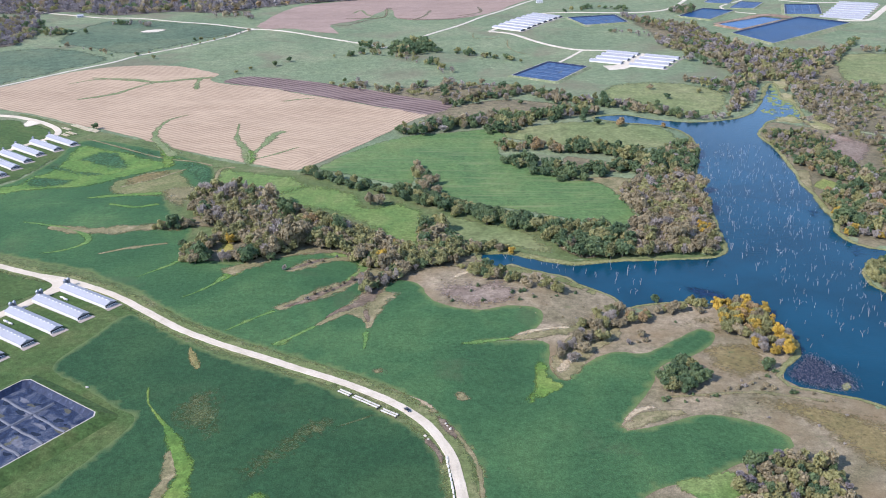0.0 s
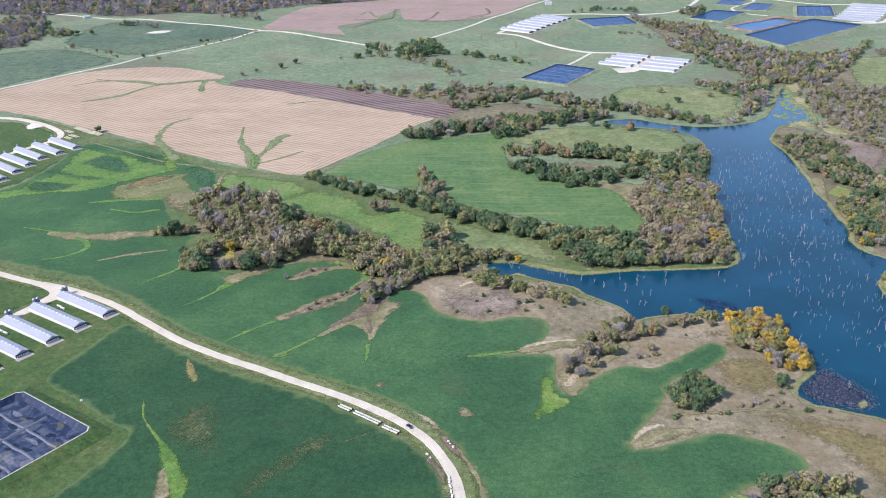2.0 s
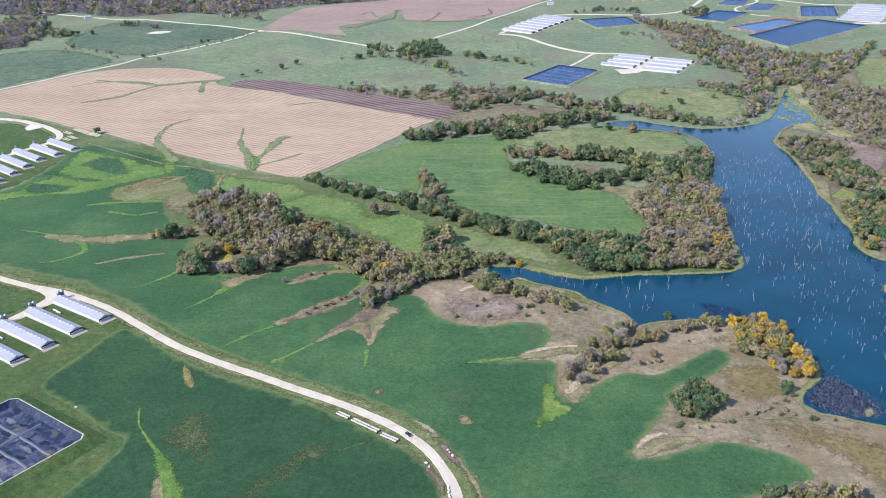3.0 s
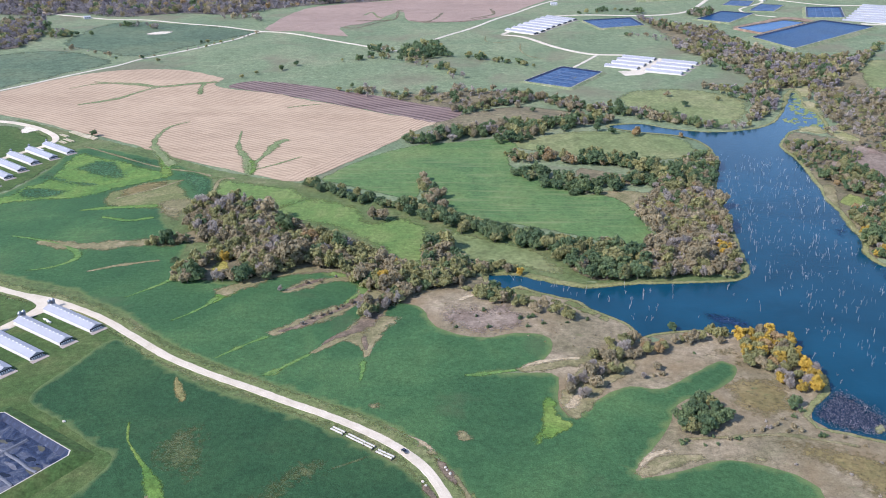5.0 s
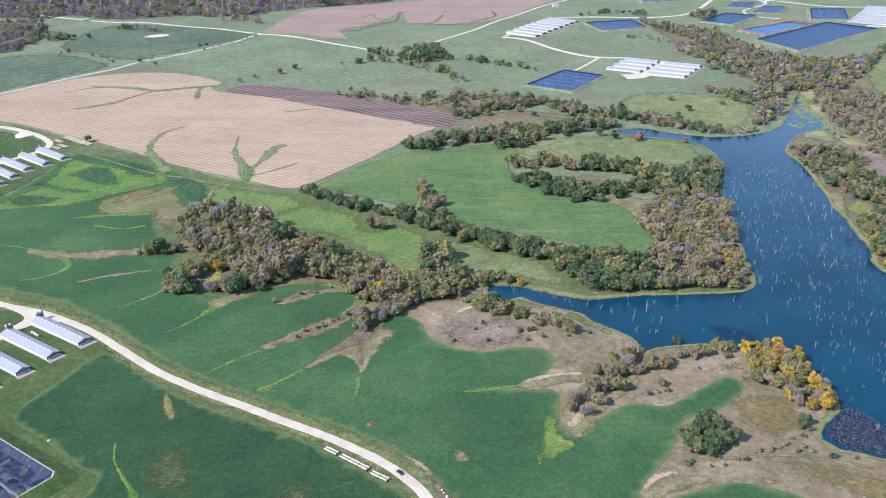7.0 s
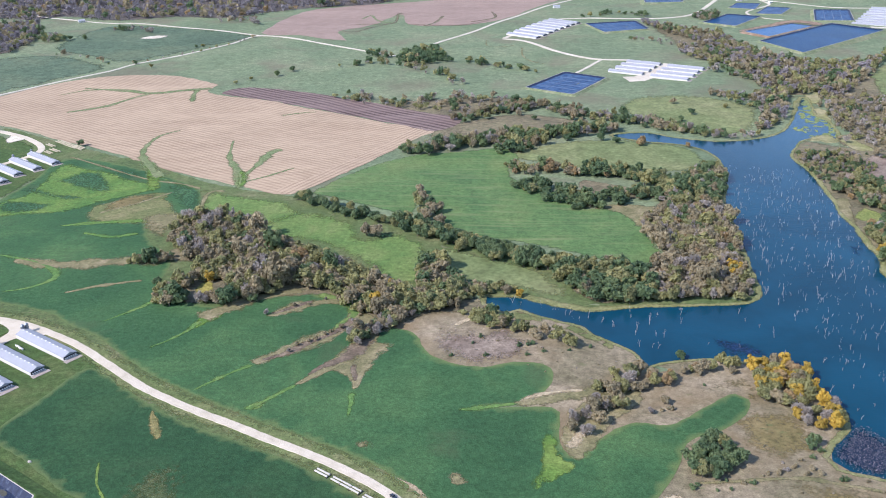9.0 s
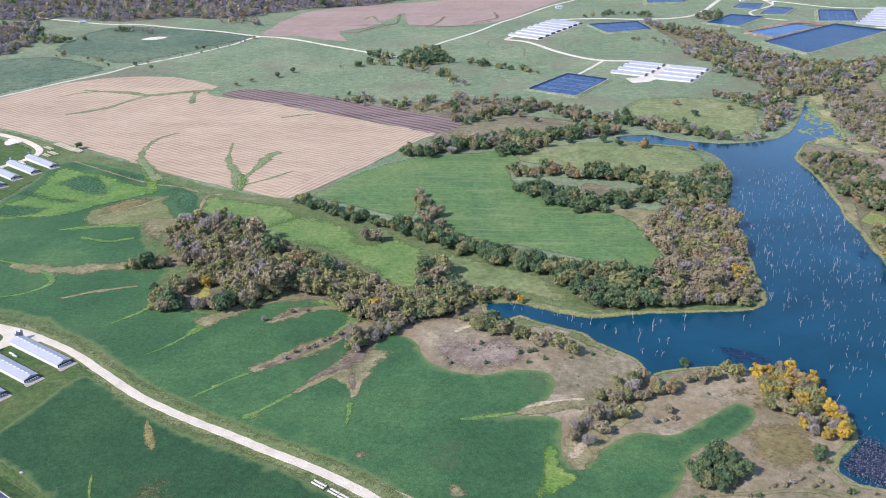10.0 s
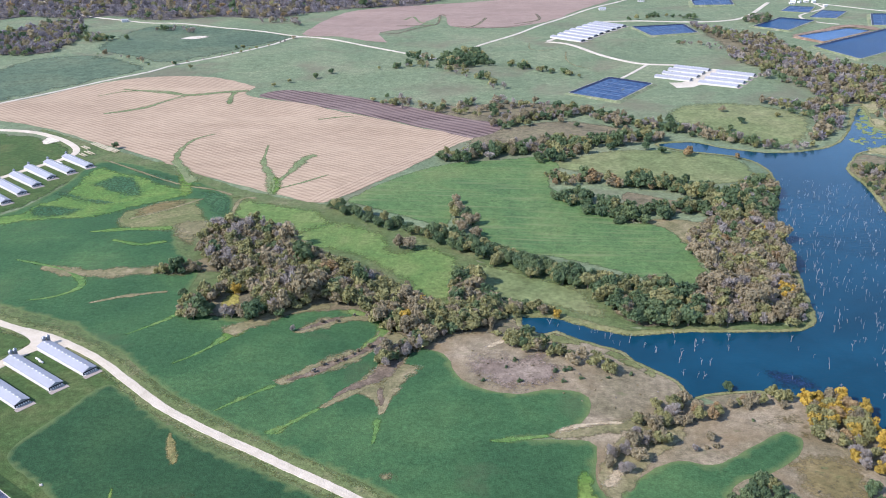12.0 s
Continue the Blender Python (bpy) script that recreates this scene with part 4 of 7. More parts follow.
# ---------------------------------------------------------------- shore reeds, algae, lily pads
def shore_reeds():
    d = np.roll(LAKE, -1, 0) - np.roll(LAKE, 1, 0)
    d /= np.linalg.norm(d, axis=1)[:, None] + 1e-9
    out = np.stack([-d[:, 1], d[:, 0]], 1)
    test = inside(LAKE + out * 2.0, LAKE)
    out[test] *= -1
    i = np.arange(len(LAKE))
    wide = 1.6 + 4.5 * (0.5 + 0.5 * np.sin(i / 4.3)) * (0.5 + 0.5 * np.sin(i / 11.0 + 1)) + rng.uniform(0, 1.6, len(LAKE))
    a, b = LAKE - out * rng.uniform(0.2, 2.2, len(LAKE))[:, None], LAKE + out * wide[:, None] * 1.3
    n = len(LAKE)
    v = np.concatenate([np.column_stack([a, np.full(n, WATER_Z + 0.12)]), np.column_stack([(a + b) / 2, relief((a + b) / 2) + 0.5]), np.column_stack([b, relief(b) + 0.12])])
    f = [(i + r * n, (i + 1) % n + r * n, (i + 1) % n + (r + 1) * n, i + (r + 1) * n) for r in (0, 1) for i in range(n)]
    ob = link_mesh("shore_reeds", v, f, M["reed"])
    e = np.concatenate([np.full(n, 0.3), np.full(n, 0.8), np.zeros(n)])
    ob.data.attributes.new("edge", "FLOAT", "POINT").data.foreach_set("value", e.astype(np.float32))
    tagged(ob, "yellow green reeds fringing the lake", "reeds", kind="stuff")


shore_reeds()


def floating(name, bends, cover, label, category, step=6.0, fade=8.0, lift=0.05):
    loop = dense(bends, True, step * 0.7)
    lo, hi = loop.min(0), loop.max(0)
    gx, gy = np.meshgrid(np.arange(lo[0], hi[0], step), np.arange(lo[1], hi[1], step))
    g = np.stack([gx.ravel(), gy.ravel()], 1)
    g = g[inside(g, loop)]
    v, f = cdt([tuple(p) for p in loop] + [tuple(p) for p in g], len(loop), 1)
    ob = link_mesh(name, np.column_stack([v, np.full(len(v), WATER_Z + lift)]), f, cover)
    e = np.clip(away(v, loop) / fade, 0, 1)
    ob.data.attributes.new("edge", "FLOAT", "POINT").data.foreach_set("value", e.astype(np.float32))
    return tagged(ob, label, category, kind="stuff")


def algae_mats(area, count, size):
    """Floating mats of algae: ragged islands drawn out along the water, with open leads between them."""
    loop = dense(area, True, 6.0)
    q = rng.uniform(loop.min(0), loop.max(0), (count, 2))
    q = q[inside(q, loop)]
    verts, faces = [], []
    for x, y in q:
        long = rng.uniform(*size)
        wide, turn, ph = long * rng.uniform(0.25, 0.5), rng.normal(0.9, 0.7), rng.uniform(0, 6.28, 3)
        k0, n, z = len(verts), 18, WATER_Z + 0.03 + rng.uniform(0, 0.06)
        for i in range(n):
            a = i * 2 * math.pi / n
            k = 1 + 0.3 * math.sin(2 * a + ph[0]) + 0.22 * math.sin(3 * a + ph[1]) + 0.16 * math.sin(7 * a + ph[2])
            u, v = long * k * math.cos(a), wide * k * math.sin(a)
            verts.append((x + u * math.cos(turn) - v * math.sin(turn), y + u * math.sin(turn) + v * math.cos(turn), z))
        faces.append(tuple(range(k0, k0 + n)))
    tagged(link_mesh("algae", verts, faces, M["algae_mat"]), "yellow green algae mats on the lake", "algae", kind="stuff")


algae_mats([(330, 1131), (347, 1160), (362, 1200), (374, 1240), (388, 1280), (398, 1280), (384, 1221), (392, 1185), (386, 1133), (386, 1092), (372, 1078), (356, 1080), (347, 1095), (338, 1118)], 150, (2.5, 9.0))
algae_mats([(366, 1088), (378, 1106), (384, 1140), (388, 1185), (381, 1222), (398, 1300), (388, 1280), (374, 1222), (378, 1180), (372, 1130)], 110, (3.0, 9.0))
algae_mats([(358, 1196), (374, 1240), (388, 1278), (396, 1282), (386, 1240), (378, 1205)], 60, (3.0, 8.0))
floating("algae", [(344, 1103), (365, 1115), (375, 1090), (376, 1067), (352, 1069), (335, 1082)], M["reed_marsh"], "tan reed mats on the lake", "reeds", lift=0.09, fade=10.0)
floating("algae", [(207, 467), (214, 475), (216, 471), (211, 463)], M["reed"], "small yellow green reed tuft in the lake", "reeds", step=3, fade=2, lift=0.14)
floating("lily_pads", [(176, 480), (185, 496), (199, 511), (212, 498), (221, 479), (219, 465), (203, 462), (187, 466)], M["lily"], "dark weedy water in a bay", "water weed", fade=14.0)


def lily_pads(area, count):
    """Floating pads: uneven discs, thicker towards the shore."""
    loop = dense(area, True, 4.0)
    lo, hi = loop.min(0), loop.max(0)
    q = rng.uniform(lo, hi, (count, 2))
    d = away(q, LAKE)
    q = q[inside(q, loop) & inside(q, LAKE) & (d > 0.8) & (rng.random(count) < np.clip(away(q, loop) / 7.0, 0.08, 1.0))]
    n = len(q)
    a = np.linspace(0, 2 * np.pi, 7)[:-1][None, :] + rng.uniform(0, 1, (n, 1))
    rad = rng.uniform(0.12, 0.34, (n, 1)) * rng.uniform(0.8, 1.2, (n, 6))
    z = WATER_Z + 0.09 + rng.uniform(0, 0.1, (n, 1)) + rng.normal(0, 0.02, (n, 6))
    v = np.stack([q[:, :1] + rad * np.cos(a), q[:, 1:] + rad * np.sin(a), z], 2).reshape(-1, 3)
    ob = link_mesh("lily_pads", v, np.arange(n * 6).reshape(-1, 6), M["pad"])
    tagged(ob, "pale lilac and tan lily pads in a dark bay", "lily pads", kind="stuff")

lily_pads([(176, 480), (185, 497), (200, 514), (214, 500), (224, 480), (220, 463), (203, 460), (187, 465)], 5200)

patch([(391, 1306), (408, 1336), (422, 1352), (415, 1292), (394, 1243), (399, 1223), (392, 1179), (380, 1126), (389, 1091), (402, 1057), (393, 1045), (374, 1054), (370, 1088), (377, 1137), (380, 1176), (376, 1200), (384, 1246), (390, 1288)], "reed_marsh", "tan and yellow green marsh at the lake's head", "marsh", lift=0.25, step=8, fade=4)
for bends in ([(135, 610), (155, 609), (173, 594), (164, 582), (146, 585), (136, 596)], [(279, 775), (294, 790), (293, 766), (279, 749)], [(290, 695), (301, 686), (289, 660), (283, 668)]):
    floating("water_weed", bends, M["weed"], "dark submerged weed in the lake", "water weed", fade=16.0, lift=0.03)
# ---------------------------------------------------------------- barns
def box(bm, x0, x1, y0, y1, z0, z1):
    r = bmesh.ops.create_cube(bm, size=1.0)["verts"]
    for v in r:
        v.co = Vector((x0 if v.co.x < 0 else x1, y0 if v.co.y < 0 else y1, z0 if v.co.z < 0 else z1))
    return r


def tube(bm, r0, r1, z0, z1, n=14, x=0.0, y=0.0, m=None):
    g = bmesh.ops.create_cone(bm, cap_ends=True, segments=n, radius1=r0, radius2=r1, depth=z1 - z0)["verts"]
    for v in g:
        v.co = v.co + Vector((x, y, (z0 + z1) / 2))
        if m:
            v.co = m @ v.co
    return g


def make_barn(long, wide, label, bins, fans):
    """A livestock barn with its front gable at the origin's +x end; the long axis is x."""
    L, W, eave, ridge = long, wide / 2, 2.5, 4.3
    barn = new("barn")
    tagged(barn, label, "barn")
    bm = bmesh.new()
    box(bm, -L, 0, -W + 0.5, -W + 0.7, -0.8, eave)
    part("wall", bm, M["wall_sheet"], barn)
    bm = bmesh.new()
    box(bm, -L, 0, W - 0.7, W - 0.5, -0.8, eave)
    part("wall", bm, M["wall_sheet"], barn)
    for x in (-L, -0.2):
        bm = bmesh.new()
        vs = [bm.verts.new((x + dx, y, z)) for dx in (0, 0.2) for y, z in ((-W + 0.5, -0.8), (W - 0.5, -0.8), (W - 0.5, eave), (0, ridge - 0.15), (-W + 0.5, eave))]
        bm.faces.new(vs[:5][::-1])
        bm.faces.new(vs[5:])
        for i in range(5):
            bm.faces.new((vs[i], vs[(i + 1) % 5], vs[5 + (i + 1) % 5], vs[5 + i]))
        # both ends get the grey with shade painted in
        part("gable", bm, M["gable"], barn, "gable in darkened grey that stands for shade")
    for s in (-1, 1):
        bm = bmesh.new()
        n = max(12, int(L / 1.5))
        for i in range(n):
            a, b = -L - 0.3 + (L + 0.6) * i / n, -L - 0.3 + (L + 0.6) * (i + 1) / n
            q = [(a, s * W, eave - 0.15), (b, s * W, eave - 0.15), (b, 0, ridge), (a, 0, ridge)]
            v = [bm.verts.new(p) for p in q] + [bm.verts.new((p[0], p[1], p[2] - 0.12)) for p in q]
            bm.faces.new(v[:4] if s < 0 else v[:4][::-1])
            bm.faces.new(v[4:][::-1] if s < 0 else v[4:])
            bm.faces.new((v[0], v[4], v[5], v[1]) if s < 0 else (v[1], v[5], v[4], v[0]))
            # rib over each joint
            r = [(a, s * W, eave - 0.15), (a + 0.15, s * W, eave - 0.15), (a + 0.15, 0, ridge), (a, 0, ridge)]
            u = [bm.verts.new((p[0], p[1], p[2] + 0.07)) for p in r]
            bm.faces.new(u if s < 0 else u[::-1])
        part("roof", bm, M["roof_sheet"], barn)
    bm = bmesh.new()
    box(bm, -L - 0.3, 0.3, -0.25, 0.25, ridge - 0.02, ridge + 0.12)
    part("ridge_cap", bm, M["roof_sheet"], barn)
    for i in range(int(L / 4.5)):
        bm = bmesh.new()
        x = -L + 2.2 + i * 4.5
        box(bm, x - 0.7, x + 0.7, -0.45, 0.35, ridge - 0.1, ridge + 0.2)
        part("ridge_vent", bm, M["white_gable"], barn)
    bm = bmesh.new()
    box(bm, -L + 2, -2, -W + 0.44, -W + 0.5, 1.1, 1.9)
    part("curtain", bm, M["curtain"], barn, "pale grey side curtain")
    bm = bmesh.new()
    box(bm, -L - 0.6, 1.2, -W + 0.1, W - 0.1, -0.8, 0.18)
    part("footing", bm, M["concrete"], barn, "pale concrete footing")
    bm = bmesh.new()
    box(bm, 1.2, 5.0, -W - 0.8, W + 0.8, -0.8, 0.1)
    part("apron", bm, M["apron"], barn, "brownish gravel apron")
    # near-black panel added for the shadow low on the end wall
    bm = bmesh.new()
    box(bm, 0.0, 0.12, -W + 0.6, W - 0.6, 0.3, 2.3)
    part("fan_wall_shade", bm, M["dark_steel"], barn, "dark panel standing for shade behind the fans")
    for i in range(fans):
        y = -W + 1.6 + i * (2 * W - 3.2) / max(fans - 1, 1)
        bm = bmesh.new()
        tube(bm, 0.38, 0.5, 0.0, 0.7, 10, m=Matrix.Translation((0.1, y, 1.15)) @ Matrix.Rotation(radians(90), 4, "Y"))
        part("fan", bm, M["white_gable"], barn, "white fan cone")
    return barn


def make_bin():
    b = tagged(new("feed_bin"), "grey galvanised feed bin on legs beside a barn", "feed bin", "feed bins at the barns")
    bm = bmesh.new()
    tube(bm, 1.35, 1.35, 2.6, 6.2)
    part("body", bm, M["galvanised"], b, smooth=False)
    bm = bmesh.new()
    tube(bm, 1.42, 0.25, 6.2, 7.3)
    part("lid", bm, M["galvanised"], b)
    bm = bmesh.new()
    tube(bm, 0.25, 1.35, 1.0, 2.6)
    part("hopper", bm, M["galvanised"], b)
    for i in range(4):
        a = radians(45 + 90 * i)
        bm = bmesh.new()
        tube(bm, 0.09, 0.09, -0.5, 2.8, 6, 1.3 * math.cos(a), 1.3 * math.sin(a))
        part("leg", bm, M["dark_steel"], b)
    return b


BIN = make_bin()
BIN_USED = []


def place(thing, used, m):
    if not used:
        used.append(1)
        thing.matrix_basis = m
        return thing
    return copy_thing(thing, m)


def barn_row(corners, axis, wide, long, label, group, bins=2, fans=6):
    """Barns with their front corner at each place given, along one axis."""
    a, b = Vector(axis[0]), Vector(axis[1])
    d = (b - a).normalized()
    turn = math.atan2(d.y, d.x)
    across = Vector((-d.y, d.x))
    barn, used = make_barn(long, wide, label, bins, fans), []
    barn["group"] = group
    for c in corners:
        p = Vector(c) + across * wide / 2
        z = height(p.x, p.y) + 0.3
        place(barn, used, Matrix.Translation((p.x, p.y, z)) @ Matrix.Rotation(turn, 4, "Z"))
        for i in range(bins):
            q = p - d * (long + 2.2) + across * (1.6 + 3.0 * i)
            place(BIN, BIN_USED, Matrix.Translation((q.x, q.y, height(q.x, q.y) + 0.25)) @ Matrix.Rotation(turn + 0.3, 4, "Z"))


AX = [(-341, 579), (-294, 551)]
barn_row([(-294, 551), (-306, 531), (-316, 510), (-327, 490), (-338, 471)], AX, 10.6, 56, "long white metal livestock barn with end fans", "barns along the gravel lane", 2, 6)
AX = [(-559, 993), (-506, 955)]
barn_row([(-506, 955), (-516, 934), (-527, 914), (-528, 888), (-529, 863), (-530, 837)], AX, 10.6, 56, "long white metal livestock barn beside a field", "barns by the corn field", 1, 6)
AX = [(138, 1445), (187, 1421)]
barn_row([(187, 1421), (200, 1444), (211, 1467), (222, 1488)], AX, 13.0, 54, "pale metal livestock barn in a double row", "double row of barns", 0, 4)
barn_row([(248, 1383), (260, 1407), (271, 1431), (283, 1454)], AX, 13.0, 56, "pale metal livestock barn in a double row", "double row of barns", 0, 4)
AX = [(-13, 1759), (33, 1723)]
barn_row([(32, 1720), (45, 1746), (56, 1771), (67, 1794), (79, 1817), (91, 1839), (102, 1862), (113, 1881)], AX, 15.0, 70, "white metal livestock barn in a long row", "far row of barns", 0, 3)
AX = [(673, 1877), (721, 1859)]
barn_row([(721, 1859), (736, 1887), (751, 1914), (766, 1941), (780, 1969), (795, 1995), (809, 2022), (823, 2049)], AX, 17.0, 80, "white metal livestock barn by a lane", "barns by the lagoons", 0, 3)

# ---------------------------------------------------------------- lagoons
def make_lagoon(corners, label, filled, deep=1.6, bank=5.0, baffles=0, surface="cover_blue", turf="bank_dry", liquid="lagoon_water"):
    """A lined basin inside a low earth bank; corners in order round it."""
    c = [Vector(p) for p in corners]
    mid = sum(c, Vector((0, 0))) / 4
    z = max(height(*mid.lerp(p, k)) for p in c for k in (0.0, 0.35, 0.7, 1.0)) + 0.15
    thing = tagged(new("lagoon"), label, "lagoon")
    thing.location = (mid.x, mid.y, z)

    def ring(grow, zz):
        out = []
        for i in range(4):
            p, a, b = c[i] - mid, c[i - 1] - mid, c[(i + 1) % 4] - mid
            u, v = (p - a).normalized(), (p - b).normalized()
            for k in (0.0, 0.5, 1.0):
                q = p + (u + v) * grow
                e = (u * (1 - k) + v * k) * min(bank, 5.0)
                out.append((q.x - e.x * 0.7, q.y - e.y * 0.7, zz))
        return out

    def band(bm, r1, r2):
        a, b = [bm.verts.new(p) for p in r1], [bm.verts.new(p) for p in r2]
        for i in range(len(a)):
            j = (i + 1) % len(a)
            bm.faces.new((a[i], a[j], b[j], b[i]))

    bm = bmesh.new()
    band(bm, ring(deep * 3 + 7, -4.0), ring(1.2, deep))
    band(bm, ring(1.2, deep), ring(0.3, deep))
    bmesh.ops.recalc_face_normals(bm, faces=bm.faces)
    part("bank", bm, M[turf], thing, "grass bank")
    bm = bmesh.new()
    band(bm, ring(0.35, deep + 0.05), ring(-0.25, deep + 0.08))
    part("rim", bm, M["limestone"], thing, "pale rim of the liner")
    bm = bmesh.new()
    band(bm, ring(-0.2, deep + 0.06), ring(-bank * 0.8, 0.35))
    part("liner", bm, M["liner"], thing, "dark blue plastic liner")
    bm = bmesh.new()
    bm.faces.new([bm.verts.new(p) for p in ring(-bank * 0.7, 0.55 if filled else 0.42)])
    part("cover" if not filled else "water", bm, M[surface] if not filled else M[liquid], thing, "wrinkled blue grey cover with silt" if not filled else "deep blue lagoon water")
    if baffles:
        q = [c[i] - mid for i in range(4)]
        shrink = 1 - bank * 2.2 / ((q[0] - q[2]).length / 1.4)
        q = [p * shrink for p in q]
        for n in range(baffles[0] + baffles[1]):
            if n < baffles[0]:
                k = (n + 1) / (baffles[0] + 1)
                a, b = q[0].lerp(q[1], k), q[3].lerp(q[2], k)
            else:
                k = (n - baffles[0] + 1) / (baffles[1] + 1)
                a, b = q[0].lerp(q[3], k), q[1].lerp(q[2], k)
            d = (b - a).normalized()
            s = Vector((-d.y, d.x))
            bm = bmesh.new()
            m = 10
            pts = [(a.lerp(b, i / m) + s * float(rng.normal(0, 0.25))) for i in range(m + 1)]
            wide = (1.5 if n < baffles[0] else 1.1) if surface == "cover" else 0.7
            sec = [[bm.verts.new((p.x + s.x * o, p.y + s.y * o, zz)) for o, zz in ((-wide, 0.4), (-wide * 0.35, 0.4 + wide * 0.55), (wide * 0.35, 0.4 + wide * 0.55), (wide, 0.4))] for p in pts]
            for r0, r1 in zip(sec, sec[1:]):
                for j in range(3):
                    bm.faces.new((r0[j], r1[j], r1[j + 1], r0[j + 1]))
            part("weight_tube", bm, M["silt" if surface == "cover" else "seam"], thing, "silt-caked ballast tube on the cover")
    return thing


def block(p, q, back):
    """Corners of a basin from one side and the length of the next side."""
    p, q = Vector(p), Vector(q)
    d = (q - p).normalized()
    s = Vector((d.y, -d.x)) * back
    return [p, q, q + s, p + s]


NEAR_EDGE = [(-301, 449), (-239, 412)]
near_lagoon = make_lagoon(block(NEAR_EDGE[0], NEAR_EDGE[1], 95), "large empty lagoon with dark plastic cover and silt", False, 3.3, 4.8, (1, 5), "cover", "bank")


def puddle(x, y, long, wide, turn, material, name, label, lift=0.45):
    """A shallow uneven pool or mud flat lying on the cover."""
    bm = bmesh.new()
    r = np.random.default_rng(int(abs(x * 7 + y)))
    n = 14
    ph = r.uniform(0, 6.28, 3)
    vs = []
    for i in range(n):
        a = i * 2 * math.pi / n
        k = 1 + 0.22 * math.sin(2 * a + ph[0]) + 0.16 * math.sin(3 * a + ph[1]) + 0.08 * math.sin(5 * a + ph[2])
        u, v = long * k * math.cos(a), wide * k * math.sin(a)
        vs.append(bm.verts.new((x - near_lagoon.location.x + u * math.cos(turn) - v * math.sin(turn), y - near_lagoon.location.y + u * math.sin(turn) + v * math.cos(turn), lift)))
    bm.faces.new(vs)
    part(name, bm, material, near_lagoon, label)


for x, y, a, b in ((-302, 425, 4.0, 2.0), (-289, 416, 4.2, 2.4), (-269, 394, 3.0, 1.8), (-278, 398, 2.2, 1.6), (-280, 394, 2.0, 1.2), (-256, 388, 1.8, 1.3), (-267, 369, 2.4, 1.4), (-272, 409, 3.4, 2.2), (-262, 408, 3.4, 2.0), (-256, 404, 1.0, 0.8), (-295, 404, 3.5, 2.4), (-276, 375, 3.0, 1.5), (-290, 378, 3.5, 2.0), (-283, 424, 2.6, 1.4)):
    puddle(x, y, a, b, -0.5, M["black_water"], "pool", "black rain pool on the cover")
for x, y, a, b in ((-256, 399, 5.2, 2.6), (-261, 418, 3.6, 1.5), (-286, 423, 3.0, 1.4), (-300, 411, 4.0, 2.0)):
    puddle(x, y, a, b, -0.5, M["mud"], "mud_flat", "olive brown mud on the cover", 0.44)
for x, y, a, b in ((-262, 381, 6.0, 3.2), (-275, 385, 5.0, 2.6), (-283, 412, 4.0, 1.6), (-270, 402, 5.0, 1.6), (-293, 428, 5.0, 1.5), (-249, 402, 3.5, 1.5)):
    puddle(x, y, a, b, -0.55, M["silt_dry"], "silt_flat", "pale dried silt on the cover", 0.43)
make_lagoon([(11, 1332), (72, 1437), (133, 1398), (78, 1291)], "blue lined lagoon with a pale rim", False, 1.8, 6.0, (4, 2))
make_lagoon([(131, 1880), (234, 1915), (250, 1822), (161, 1783)], "dark blue lined lagoon near barns", False, 1.8, 6.0, (4, 2))
make_lagoon([(362, 1899), (434, 2006), (495, 1973), (418, 1855)], "deep blue water-filled lagoon", True, 1.8, 6.0)
make_lagoon([(420, 1795), (532, 1885), (565, 1856), (454, 1742)], "bright blue water basin with rubble banks", True, 1.0, 4.0, turf="rubble_bank", liquid="basin_water")
make_lagoon([(424, 1693), (604, 1881), (679, 1805), (471, 1587)], "huge deep blue water-filled lagoon", True, 2.0, 7.0)
make_lagoon([(624, 2061), (698, 2060), (661, 1917), (585, 1918)], "square dark blue lined lagoon", False, 1.8, 6.0, (3, 1))
make_lagoon([(454, 2096), (487, 2167), (538, 2158), (506, 2073)], "small settling basin with pale partitions", False, 1.0, 3.0, (3, 1))
make_lagoon([(492, 2012), (540, 2110), (586, 2091), (542, 2002)], "small settling basin with pale partitions", False, 1.0, 3.0, (4, 1))
make_lagoon([(287, 2238), (378, 2296), (371, 2172), (283, 2160)], "dark blue lined lagoon far off", False, 1.8, 6.0, (3, 1))

# ---------------------------------------------------------------- trees
def cards(pos, out, size, r, spread=0.4):
    """Small leaf clumps: one uneven triangle at each place, turned roughly outwards."""
    n = len(pos)
    nrm = out + r.normal(0, spread, (n, 3))
    nrm /= np.linalg.norm(nrm, axis=1)[:, None] + 1e-9
    u = np.cross(nrm, r.normal(0, 1, (n, 3)))
    u /= np.linalg.norm(u, axis=1)[:, None] + 1e-9
    w = np.cross(nrm, u)
    s = size * r.uniform(0.6, 1.4, n)[:, None]
    k = r.uniform(-0.4, 0.4, n)[:, None]
    return np.stack([pos - u * s - w * s * 0.6, pos + u * s - w * s * 0.6, pos + u * s * k + w * s], 1).reshape(-1, 3)


def lobes(r, count, rx, rz):
    """Centres and radii of the boughs that make up a crown: a tall dome of unequal heads of foliage."""
    c = r.normal(0, 1, (count, 3))
    c /= np.linalg.norm(c, axis=1)[:, None]
    c[:, 2] = np.where(c[:, 2] < 0, c[:, 2] * 0.7, c[:, 2])
    c *= r.uniform(0.3, 0.82, count)[:, None]
    c[:, :2] += r.normal(0, 0.12, 2)
    rad = r.uniform(0.17, 0.31, count)
    c[0], rad[0] = (0, 0, 0.0), 0.45
    return c * np.array([rx, rx, rz]), rad * (rx + rz) / 2


